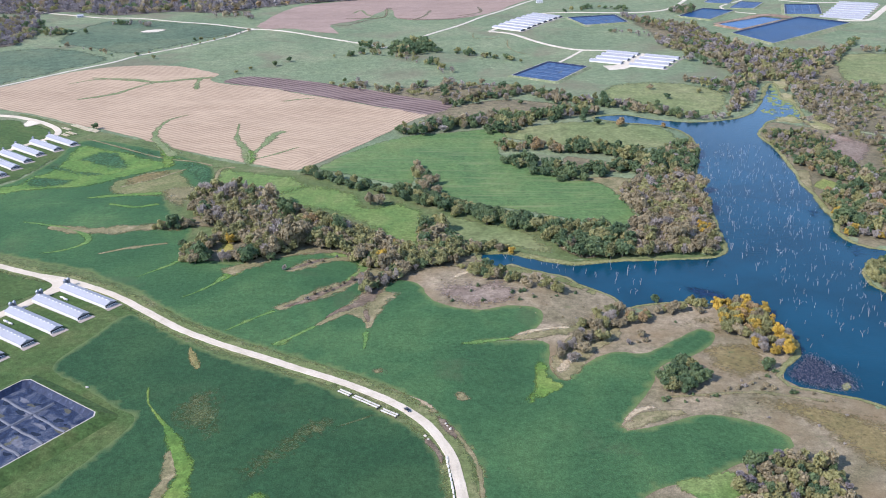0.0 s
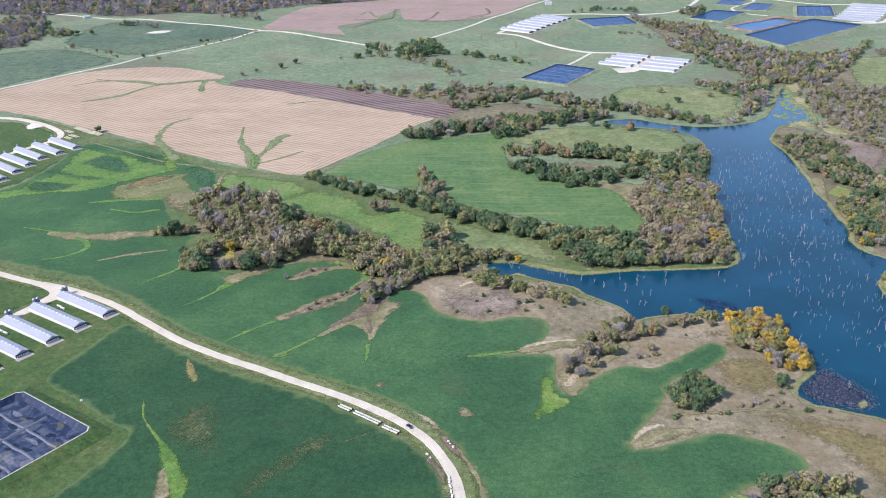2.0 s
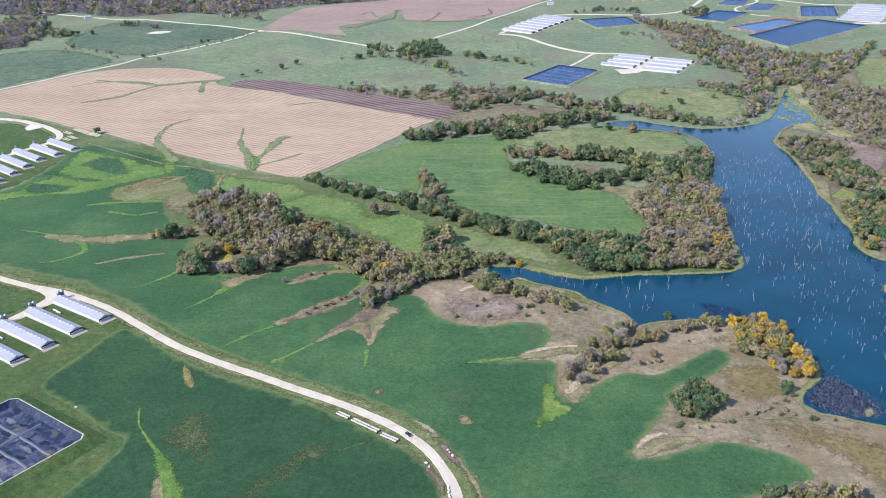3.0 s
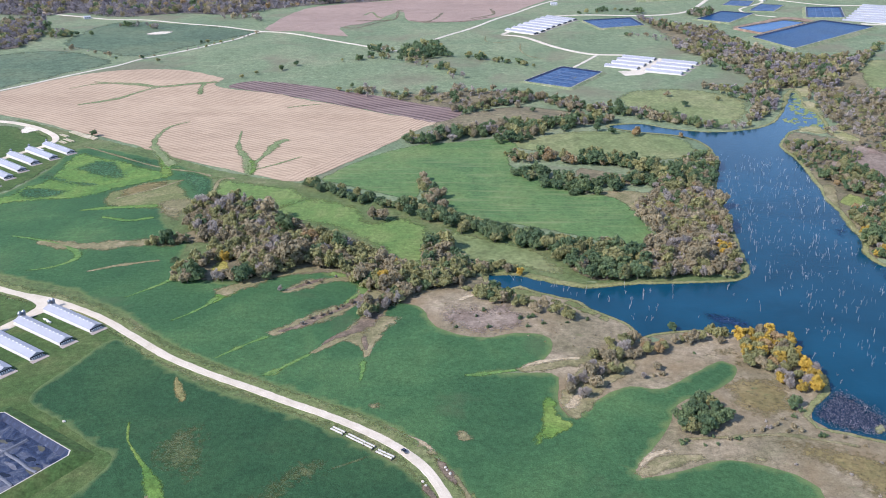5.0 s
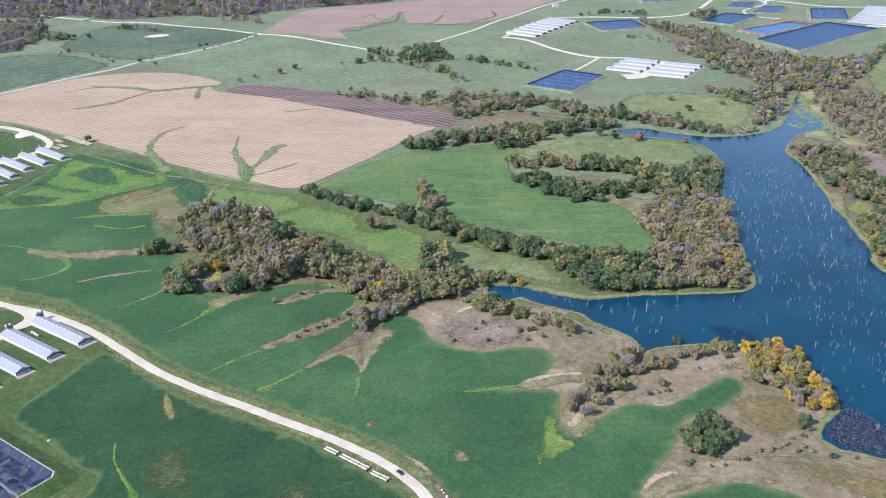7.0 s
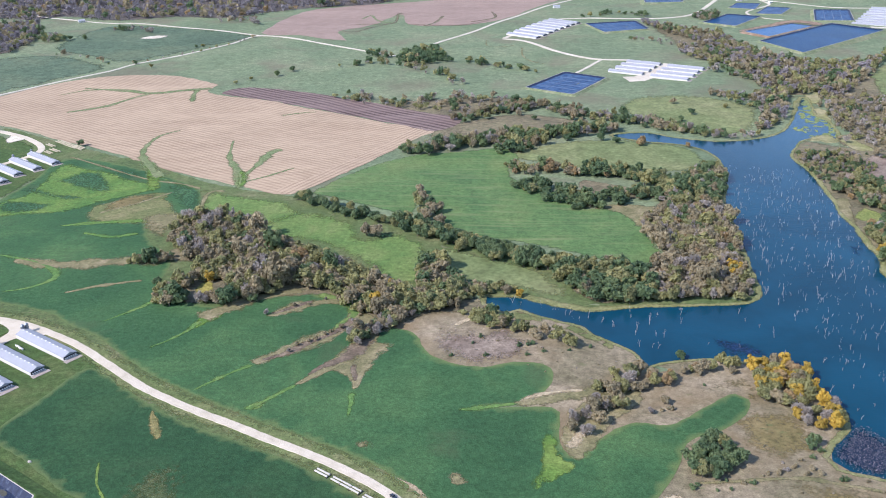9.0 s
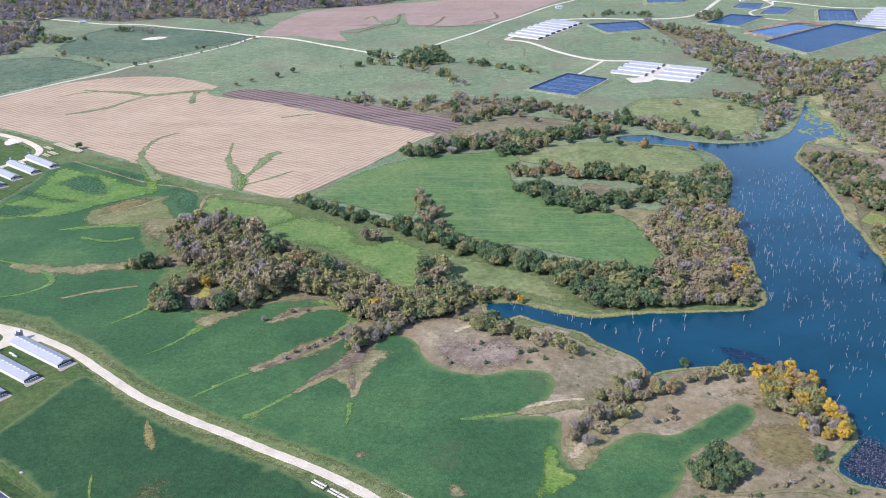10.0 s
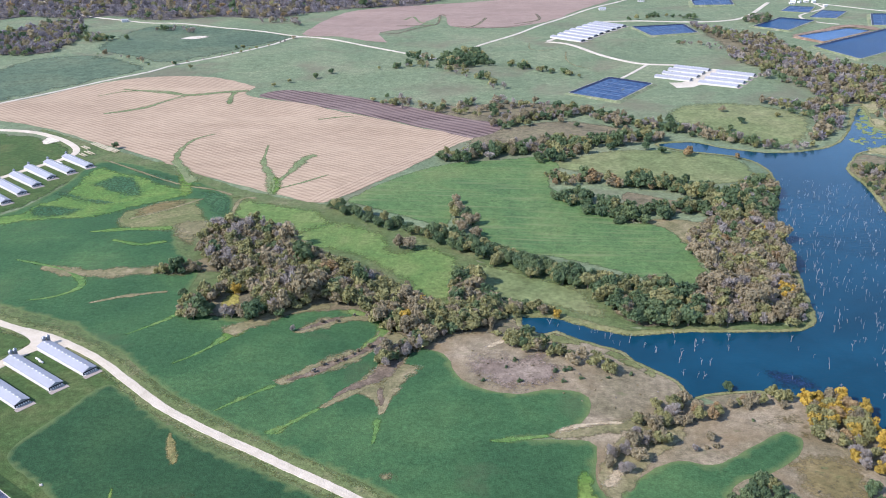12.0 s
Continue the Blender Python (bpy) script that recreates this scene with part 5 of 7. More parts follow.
def crown_points(n, c, rad, r):
    """Places on the outer skin of the boughs, and the way out."""
    m = n * 4
    k = r.choice(len(c), m, p=rad ** 2 / (rad ** 2).sum())
    d = r.normal(0, 1, (m, 3))
    d /= np.linalg.norm(d, axis=1)[:, None]
    p = c[k] + d * (rad[k] * r.uniform(0.75, 1.4, m))[:, None]
    deep = np.zeros(m, bool)
    for q, s in zip(c, rad):
        deep |= np.linalg.norm(p - q, axis=1) < s * 0.84
    keep = np.flatnonzero(~deep & (d[:, 2] > -0.55))[:n]
    return p[keep], d[keep]


def cores(c, rad, r):
    """The dense inside of each bough: a crooked eight-sided lump under the leaves."""
    ax = np.array([(1, 0, 0), (0, 1, 0), (-1, 0, 0), (0, -1, 0), (0, 0, 1), (0, 0, -1)], float)
    tri = [(0, 1, 4), (1, 2, 4), (2, 3, 4), (3, 0, 4), (1, 0, 5), (2, 1, 5), (3, 2, 5), (0, 3, 5)]
    out = []
    for q, s in zip(c, rad):
        v = ax * (s * r.uniform(0.6, 0.9, 6))[:, None] + r.normal(0, 0.06 * s, (6, 3)) + q
        out += [v[i] for t in tri for i in t]
    return np.array(out)


def crown_mesh(kind, seed, n, size):
    r = np.random.default_rng(seed)
    if kind in ("grey", "bare"):
        # bare crown: a haze of upswept twigs
        c, rad = lobes(r, 9, 4.7, 4.6)
        p, o = crown_points(n, c, rad, r)
        m = len(p)
        d = p / (np.linalg.norm(p, axis=1)[:, None] + 1e-9) + np.array([0, 0, 0.5]) + r.normal(0, 0.3, (m, 3))
        d /= np.linalg.norm(d, axis=1)[:, None]
        a = p - d * r.uniform(1.0, 3.0, m)[:, None]
        b = p + d * r.uniform(0.1, 0.8, m)[:, None]
        s = np.cross(d, r.normal(0, 1, (m, 3)))
        s *= (0.3 * size / (np.linalg.norm(s, axis=1) + 1e-9))[:, None]
        h = m // 2
        v = np.concatenate([np.stack([a - s, a + s, b], 1).reshape(-1, 3), cards(p[:h] * 0.93, o[:h], size * 0.6, r, 0.6)] + ([cores(c, rad * 0.85, r)] if n < 150 else []))
    elif kind == "cone":
        t = r.uniform(0, 1, n) ** 0.7
        ang = r.uniform(0, 2 * np.pi, n)
        rad = (1 - t) * 2.4 * r.uniform(0.7, 1.05, n) + 0.15
        p = np.stack([rad * np.cos(ang), rad * np.sin(ang), t * 9 - 4.2], 1)
        o = np.stack([np.cos(ang), np.sin(ang), np.full(n, 0.4)], 1)
        v = cards(p, o, size * 0.8, r)
    else:
        c, rad = lobes(r, int(r.integers(15, 21)) if n > 150 else 8, 4.9 * r.uniform(0.88, 1.08), 5.2)
        p, o = crown_points(n, c, rad, r)
        v = np.concatenate([cards(p, o, size, r), cores(c, rad, r)])
    me = bpy.data.meshes.new("crown")
    me.from_pydata(v.tolist(), [], np.arange(len(v)).reshape(-1, 3).tolist())
    return me, v


def trunk_mesh(seed):
    r = np.random.default_rng(seed)
    bm = bmesh.new()

    def limb(a, b, r0, r1, n=6):
        d = b - a
        m = Matrix.Translation((a + b) / 2) @ d.to_track_quat("Z", "Y").to_matrix().to_4x4()
        bmesh.ops.create_cone(bm, cap_ends=False, segments=n, radius1=r0, radius2=r1, depth=d.length, matrix=m)

    top = Vector((r.normal(0, 0.3), r.normal(0, 0.3), 4.6))
    limb(Vector((0, 0, -0.6)), top, 0.34, 0.2)
    for i in range(5):
        a = i * 1.26 + r.uniform(-0.3, 0.3)
        base = Vector((0, 0, 0)).lerp(top, r.uniform(0.6, 1.0))
        tip = base + Vector((math.cos(a) * 3.0, math.sin(a) * 3.0, r.uniform(1.8, 3.8)))
        limb(base, tip, 0.15, 0.04, 5)
    me = bpy.data.meshes.new("trunk")
    bm.to_mesh(me)
    bm.free()
    me.materials.append(M["bark"])
    return me


TRUNKS = [trunk_mesh(s) for s in (1, 2, 3)]
CROWNS, RAW = {}, {}
for kind in ("green", "olive", "brown", "grey", "bare", "yellow", "rust"):
    CROWNS[kind] = []
    for s in range(4):
        me, v = crown_mesh(kind, 11 + s * 7 + len(kind), 820, 0.52)
        me.materials.append(LEAF[kind])
        CROWNS[kind].append(me)
    RAW[kind] = [crown_mesh(kind, 90 + s, 64, 1.25)[1] for s in range(4)]
cedar, _ = crown_mesh("cone", 5, 400, 0.75)
cedar.materials.append(LEAF["green"])
CROWNS["cedar"] = [cedar]
LOOKS = {"green": "leafy dark green broadleaf tree", "olive": "olive green autumn broadleaf tree", "brown": "brown autumn tree with thinning leaves", "grey": "bare grey tree with fine twigs",
         "yellow": "golden yellow autumn tree", "rust": "rusty orange autumn tree", "cedar": "small dark green conical cedar"}
CLEAR = [(x, y, 12.0) for x, y in [(-236, 662), (-239, 655), (-231, 664)]] + [(-237, 645, 8.0)]


def tree(x, y, kind, size, group, where, z=None):
    i = int(rng.integers(0, 4))
    t = new("tree")
    a, s = rng.uniform(0, 6.28), size * rng.uniform(1.05, 1.3)
    z = height(x, y) if z is None else z
    t.matrix_basis = Matrix.Translation((x, y, z + 0.1)) @ Matrix.Rotation(a, 4, "Z") @ Matrix.Diagonal((s, s, s * rng.uniform(0.9, 1.15), 1))
    tagged(t, LOOKS[kind] + " " + where, "tree", group)
    tr = new("trunk", TRUNKS[i % 3])
    tr.parent = t
    cr = new("crown", CROWNS[kind][i % len(CROWNS[kind])])
    cr.parent = t
    cr.location = (0, 0, 4.5 if kind != "cedar" else 4.6)
    return t


def spread(area, gap, path_width=0.0):
    """Uneven places inside an outline, or along a line of that width, about gap metres apart and off the water."""
    if path_width:
        line = dense(area, False, gap)
        q = []
        for p in line:
            for _ in range(max(1, int(round(path_width / gap)))):
                q.append(p + rng.uniform(-0.5, 0.5, 2) * path_width + rng.normal(0, gap * 0.2, 2))
        q = np.array(q)
    else:
        loop = dense(area, True, 8.0)
        lo, hi = loop.min(0), loop.max(0)
        gx, gy = np.meshgrid(np.arange(lo[0], hi[0], gap), np.arange(lo[1], hi[1], gap * 0.87))
        gx[1::2] += gap / 2
        q = np.stack([gx.ravel(), gy.ravel()], 1) + rng.normal(0, gap * 0.22, (gx.size, 2))
        q = q[inside(q, loop)]
    wet = inside(q, LAKE) | (away(q, LAKE) < 2.0)
    for cx, cy, rad in CLEAR:
        wet |= np.hypot(q[:, 0] - cx, q[:, 1] - cy) < rad
    return q[~wet]


def pick(mix):
    names, w = zip(*mix.items())
    w = np.array(w, float)
    return str(rng.choice(names, p=w / w.sum()))


def woods(area, gap, mix, size, group, where, path_width=0.0):
    """Trees that can be told apart, each a thing of its own."""
    q = spread(area, gap, path_width)
    for (x, y), z in zip(q, relief(q)):
        tree(x, y, pick(mix), rng.uniform(*size), group, where, z)


def grove(area, gap, mix, size, label, path_width=0.0, raw=None, lift=4.6, category="woodland"):
    """A dense wood, one object: trunks and crowns of leaf clumps, too many to count."""
    raw = raw or FINE
    q = spread(area, gap, path_width)
    kinds = list(mix)
    verts, mats, tone = [], [], []
    for (x, y), z in zip(q, relief(q)):
        kind = pick(mix)
        v = raw[kind][int(rng.integers(0, len(raw[kind])))]
        s, a = rng.uniform(*size) * 1.2 * math.exp(rng.normal(0, 0.17)), rng.uniform(0, 6.28)
        t = np.concatenate([v + np.array([0, 0, lift]), STEM])
        t = t * np.array([rng.uniform(0.85, 1.35), rng.uniform(0.85, 1.35), rng.uniform(0.8, 1.35)])
        ca, sa = math.cos(a) * s, math.sin(a) * s
        verts.append(np.column_stack([t[:, 0] * ca - t[:, 1] * sa + x, t[:, 0] * sa + t[:, 1] * ca + y, t[:, 2] * s + z + 0.1]))
        mats.append(np.concatenate([np.full(len(v) // 3, kinds.index(kind)), np.full(len(STEM) // 3, len(kinds))]))
        tone.append(np.full(len(t), rng.uniform(0, 1)))
    v = np.concatenate(verts)
    me = bpy.data.meshes.new("wood")
    n = len(v) // 3
    me.vertices.add(len(v))
    me.vertices.foreach_set("co", v.astype(np.float32).ravel())
    me.loops.add(len(v))
    me.loops.foreach_set("vertex_index", np.arange(len(v), dtype=np.int32))
    me.polygons.add(n)
    me.polygons.foreach_set("loop_start", np.arange(0, len(v), 3, dtype=np.int32))
    for k in kinds:
        me.materials.append(LEAF[k])
    me.materials.append(M["bark"])
    me.polygons.foreach_set("material_index", np.concatenate(mats).astype(np.int32))
    me.attributes.new("tone", "FLOAT", "POINT").data.foreach_set("value", np.concatenate(tone).astype(np.float32))
    me.update(calc_edges=True)
    me.validate()
    return tagged(new("wood", me), label, category, kind="stuff")


def far_woods(area, gap, mix, size, label, path_width=0.0):
    return grove(area, gap, mix, size, label, path_width, RAW, 4.2)


def stem():
    """Three leaning sides round a trunk's axis and three limbs, as triangles."""
    out = []
    for i in range(3):
        a, b = i * 2.094, (i + 1) * 2.094
        out += [(0.34 * math.cos(a), 0.34 * math.sin(a), -0.6), (0.34 * math.cos(b), 0.34 * math.sin(b), -0.6), (0.2 * math.cos(b), 0.2 * math.sin(b), 6.5), (0.2 * math.cos(a), 0.2 * math.sin(a), 6.5)]
    for a in (0.4, 2.3, 4.4):
        c, d = math.cos(a), math.sin(a)
        out += [(-0.12 * d, 0.12 * c, 3.5), (0.12 * d, -0.12 * c, 3.5), (3 * c + 0.04 * d, 3 * d - 0.04 * c, 7), (3 * c - 0.04 * d, 3 * d + 0.04 * c, 7)]
    q = np.array(out).reshape(-1, 4, 3)
    return q[:, (0, 1, 2, 0, 2, 3)].reshape(-1, 3)


STEM = stem()
FINE = {k: [crown_mesh(k, 40 + s * 5 + len(k), 370, 0.71)[1] for s in range(6)] for k in RAW}

MIXED = {"brown": 4, "olive": 4, "grey": 3, "green": 2.5, "rust": 0.6, "yellow": 0.25}
GREENER = {"green": 8, "olive": 2.2, "brown": 0.2}
GREYER = {"grey": 5, "brown": 4, "olive": 2.5, "rust": 0.8, "green": 1, "yellow": 0.4}
DULL = {"grey": 4, "brown": 4, "olive": 3, "green": 1.2}
GOLD = {"yellow": 3.8, "olive": 4.5, "brown": 1.5, "rust": 0.8}

# west wood in its draw
grove([(-303, 787), (-268, 811), (-235, 796), (-207, 759), (-201, 722), (-251, 715), (-279, 724)], 7.0, {"brown": 5, "grey": 2.6, "olive": 5, "green": 0.8}, (0.75, 1.08), "mixed autumn wood of brown, olive and bare trees")
grove([(-316, 708), (-292, 728), (-279, 720), (-278, 710), (-300, 705)], 5.7, {"green": 2, "brown": 4, "olive": 2}, (0.44, 0.77), "mixed autumn wood of brown, olive and bare trees")
grove([(-271, 648), (-257, 669), (-250, 707), (-232, 702), (-222, 658), (-204, 635), (-233, 637), (-258, 633)], 6.1, {"grey": 2, "olive": 5, "brown": 4, "green": 0.8}, (0.56, 0.92), "mixed autumn wood of brown, olive and bare trees")
grove([(-235, 712), (-205, 740), (-181, 741), (-148, 715), (-135, 683), (-144, 663), (-169, 669), (-192, 643), (-213, 642)], 7.0, {"olive": 6, "brown": 5, "grey": 2.5, "green": 1.4, "rust": 0.15}, (0.75, 1.12), "mixed autumn wood of brown, olive and bare trees")
grove([(-147, 711), (-121, 702), (-82, 672), (-57, 659), (-56, 636), (-78, 629), (-105, 628), (-133, 656)], 7.0, {"olive": 5.5, "brown": 5, "green": 1.8, "grey": 1.6, "rust": 0.3, "yellow": 0.12}, (0.68, 1.03), "mixed autumn wood of brown, olive and bare trees")
grove([(-112, 590), (-103, 607), (-87, 629), (-67, 638), (-69, 625), (-85, 606), (-102, 583)], 5.7, {"grey": 5, "brown": 3, "olive": 1.5, "green": 1}, (0.53, 0.90), "mixed autumn wood of brown, olive and bare trees")
grove([(-74, 717), (-60, 731), (-45, 686), (-29, 665), (-42, 637), (-63, 634), (-69, 673)], 6.1, {"green": 3, "olive": 4, "brown": 3}, (0.70, 1.03), "mixed autumn wood of brown, olive and bare trees")
grove([(-44, 674), (-20, 677), (6, 673), (-10, 661), (-29, 655)], 7.0, {"olive": 4, "brown": 4, "green": 1}, (0.5, 0.8), "olive and brown trees along the inlet")
grove([(-38, 634), (-24, 641), (-8, 624), (16, 609), (46, 594), (42, 588), (12, 599), (-17, 612)], 6.5, {"olive": 5, "green": 2.5, "brown": 3}, (0.45, 0.85), "olive and brown trees along the inlet")
woods([(-174, 626), (-160, 637), (-137, 649)], 9.0, {"brown": 4, "grey": 3}, (0.25, 0.45), "draw shrubs", "in a grass waterway", 4.0)
woods([(-150, 577), (-128, 596), (-113, 614), (-100, 628)], 6.0, {"brown": 4, "grey": 3}, (0.25, 0.5), "draw shrubs", "in a grass waterway", 6.0)
# hedge between the two hill fields
woods([(-210, 860), (-176, 843), (-137, 818)], 5.8, GREENER, (0.65, 0.97), "hill hedge", "in a field hedge", 13.0)
woods([(-143, 818), (-107, 804)], 6.8, GREENER, (0.60, 0.92), "hill hedge", "in a field hedge", 12.0)
woods([(-104, 800), (-72, 782), (-49, 766), (-17, 748)], 6.3, {"green": 7, "olive": 2.5, "brown": 0.3}, (0.75, 1.2), "hill hedge", "in a field hedge", 20.0)
woods([(-22, 748), (9, 729), (34, 717)], 6.3, {"green": 7, "olive": 2.5, "brown": 0.4}, (0.85, 1.25), "hill hedge", "in a field hedge", 24.0)
woods([(-88, 875), (-81, 839), (-71, 806)], 8.0, {"brown": 4, "olive": 3, "green": 1}, (0.8, 1.1), "hill hedge", "in a field hedge", 14.0)
woods([(-128, 777), (-123, 771)], 6.0, {"grey": 1, "brown": 2}, (1.1, 1.3), "hill hedge", "standing alone on grass", 6.0)
# headland wood
grove([(34, 707), (55, 728), (79, 722), (105, 710), (106, 661), (78, 655), (51, 665)], 6.6, {"green": 7, "olive": 3, "brown": 1}, (0.70, 0.99), "autumn wood on the headland by the lake")
grove([(107, 710), (127, 744), (149, 752), (182, 739), (182, 686), (176, 670), (134, 665), (104, 660)], 6.6, {"grey": 3.4, "brown": 7, "olive": 2.4, "rust": 0.2, "yellow": 0.1}, (0.66, 0.95), "autumn wood on the headland by the lake")
grove([(114, 811), (143, 858), (169, 873), (194, 859), (191, 798), (186, 746), (149, 752), (125, 751)], 6.6, {"brown": 5, "grey": 3, "olive": 3, "green": 0.6, "rust": 0.6, "yellow": 0.15}, (0.66, 0.95), "autumn wood on the headland by the lake")
grove([(139, 868), (175, 947), (203, 984), (215, 969), (209, 921), (196, 870), (169, 876)], 6.6, {"green": 5, "olive": 3, "brown": 2, "grey": 1}, (0.66, 0.95), "autumn wood on the headland by the lake")
grove([(-2, 962), (31, 963), (69, 957), (107, 954)], 6.6, {"brown": 3, "olive": 3, "green": 1.5, "rust": 0.5}, (0.62, 0.90), "green and brown thicket on the headland", 22.0)
grove([(76, 966), (107, 958), (136, 940), (163, 914)], 6.6, {"green": 5, "olive": 3}, (0.70, 0.99), "green and brown thicket on the headland", 32.0)
grove([(14, 910), (44, 888), (69, 866), (100, 880), (136, 890), (158, 882)], 6.6, GREENER, (0.66, 0.95), "green and brown thicket on the headland", 28.0)
woods([(97, 1072), (114, 1067)], 12.0, GREENER, (0.7, 1.0), "headland trees", "on the headland grass", 5.0)
for x, y in [(141, 1055), (145, 1062)]:
    tree(x, y, "rust", 0.9, "headland trees", "on the headland shore")
tree(*[(195, 1053)][0], "rust", 0.6, "headland trees", "on the headland shore")
# lake point with golden trees
woods([(151, 569), (168, 575), (184, 567), (185, 543), (168, 526), (154, 529)], 7.0, GOLD, (0.8, 1.05), "point trees", "on the lake point")
woods([(168, 526), (187, 542), (195, 524), (192, 506), (177, 497), (169, 507)], 8.5, {"yellow": 3, "grey": 3, "olive": 2, "rust": 2}, (0.7, 1.0), "point trees", "on the lake point")
woods([(42, 497), (53, 522), (67, 542), (78, 554)], 7.5, {"grey": 4, "brown": 4, "olive": 3}, (0.6, 1.05), "point trees", "in dry grass", 22.0)
woods([(78, 535), (89, 549), (109, 560), (139, 570), (149, 567)], 7.5, {"olive": 4, "brown": 4, "rust": 1.2, "grey": 1}, (0.5, 0.85), "point trees", "along the lake shore", 12.0)
woods([(87, 514), (97, 520)], 7.0, {"grey": 3, "brown": 3}, (0.45, 0.6), "point trees", "in dry grass", 8.0)
woods([(95, 459), (100, 477), (108, 488), (118, 491), (125, 481), (125, 467), (115, 456), (104, 451)], 5.8, {"green": 6, "olive": 1.2}, (0.7, 0.95), "oak clump", "in a clump on dry grass")
grove([(119, 365), (133, 388), (153, 395), (175, 387), (178, 366), (172, 341), (142, 327), (116, 342)], 5.4, {"brown": 3, "olive": 5, "bare": 1.2, "green": 1.4}, (0.42, 0.68), "brown autumn thicket on dry grass")
# scrubland across the lake
patch([(391, 1039), (411, 1008), (419, 986), (388, 924), (364, 910), (363, 943), (337, 949), (327, 969), (359, 999)], "mauve_grass", "mauve brown meadow beyond the lake", "meadow", lift=0.2, fade=14)
patch([(310, 849), (327, 868), (338, 846), (322, 829), (308, 837)], "clearing_green", "light green clearing by the lake", "meadow", lift=0.4, fade=4)
patch([(304, 889), (319, 892), (312, 854), (305, 821), (297, 826), (298, 854)], "dry_draw", "tan dry grass along the shore", lift=0.3, fade=5)
grove([(309, 1031), (344, 1041), (376, 1030), (355, 990), (325, 960), (310, 930), (306, 970)], 6.5, {"olive": 5, "green": 3, "grey": 2, "brown": 3}, (0.28, 0.55), "low olive and grey scrub across the lake")
grove([(376, 1030), (436, 1006), (449, 918), (425, 850), (400, 905), (418, 975), (395, 1035)], 7.5, {"olive": 4, "green": 3, "grey": 2, "brown": 3}, (0.3, 0.6), "low olive and grey scrub across the lake")
grove([(330, 1000), (360, 1015), (385, 1000), (372, 975), (345, 960)], 6.5, {"green": 6, "olive": 3}, (0.26, 0.44), "low dark green bushes in a brown meadow")
grove([(312, 925), (343, 951), (360, 945), (372, 915), (340, 896), (315, 900)], 6.8, {"green": 4, "olive": 4, "brown": 1.5, "rust": 0.4}, (0.45, 0.75), "olive and green trees across the lake")
grove([(325, 872), (346, 905), (372, 892), (410, 850), (440, 850), (425, 790), (380, 780), (345, 832), (338, 858)], 7.4, {"green": 5, "olive": 4, "grey": 2, "brown": 2}, (0.6, 0.92), "green and grey trees across the lake")
grove([(308, 812), (330, 828), (352, 818), (380, 778), (362, 712), (330, 700), (298, 712), (300, 757)], 7.0, {"green": 5, "olive": 4.5, "grey": 1.6, "brown": 1.2, "rust": 0.3, "yellow": 0.3}, (0.6, 0.92), "green and olive trees across the lake")
for x, y in [(305, 721), (320, 735), (296, 714), (319, 909), (321, 891)]:
    tree(x, y, "rust" if y > 800 else "yellow", rng.uniform(0.55, 0.75), "far shore trees", "on the far shore")
grove([(291, 651), (307, 657), (335, 648), (318, 587), (297, 596), (283, 620)], 7.0, {"green": 2, "olive": 4, "brown": 2}, (0.53, 0.81), "olive and grey scrub trees across the lake")
# stream woods in the middle distance
grove([(-116, 1024), (-84, 1042), (-43, 1059), (-8, 1086)], 7.4, {"green": 4, "brown": 2, "olive": 3, "grey": 3}, (0.70, 1.03), "mixed trees along a winding stream", 34.0)
grove([(-8, 1034), (6, 1060), (42, 1087), (78, 1104), (109, 1121)], 7.4, {"green": 7, "olive": 3, "brown": 1, "grey": 1}, (0.75, 1.08), "mixed trees along a winding stream", 34.0)
grove([(-70, 1162), (-32, 1191), (7, 1228)], 7.4, {"green": 2, "brown": 3, "grey": 3, "olive": 2}, (0.53, 0.81), "mixed trees along a winding stream", 30.0)
grove([(-1, 1227), (46, 1228), (83, 1180), (128, 1175), (177, 1142), (232, 1104)], 7.4, {"brown": 3, "grey": 3, "green": 3, "olive": 2}, (0.57, 0.90), "mixed trees along a winding stream", 30.0)

# distant woods
far_woods([(-240, 1255), (-173, 1249), (-125, 1264), (-76, 1279)], 13.0, DULL, (0.6, 1.0), "brown scrub line along a stream", 35.0)
far_woods([(-162, 1225), (-107, 1243), (-35, 1287), (15, 1252), (-9, 1195), (-79, 1178)], 17.0, DULL, (0.5, 0.9), "brown scrub by a stream")
far_woods([(-200, 1546), (-176, 1609), (-141, 1620), (-119, 1535), (-145, 1496), (-180, 1506)], 11.0, {"green": 8, "olive": 1.5, "brown": 0.5}, (0.75, 1.3), "dark green tree stand on a hill")
far_woods([(-123, 1525), (-89, 1516), (-49, 1496)], 12.0, GREENER, (0.7, 1.0), "line of green trees in pasture", 20.0)
far_woods([(-272, 1486), (-233, 1496), (-183, 1486), (-130, 1431), (-89, 1363)], 13.0, {"green": 3, "olive": 3, "brown": 2, "grey": 2}, (0.5, 0.9), "tree line in pasture", 24.0)
far_woods([(-35, 1487), (-11, 1473), (28, 1454)], 13.0, {"green": 4, "olive": 3, "brown": 2}, (0.6, 1.0), "tree line in pasture", 20.0)
far_woods([(-249, 1577), (-223, 1556)], 11.0, GREENER, (0.7, 1.0), "trees beside a country road", 22.0)
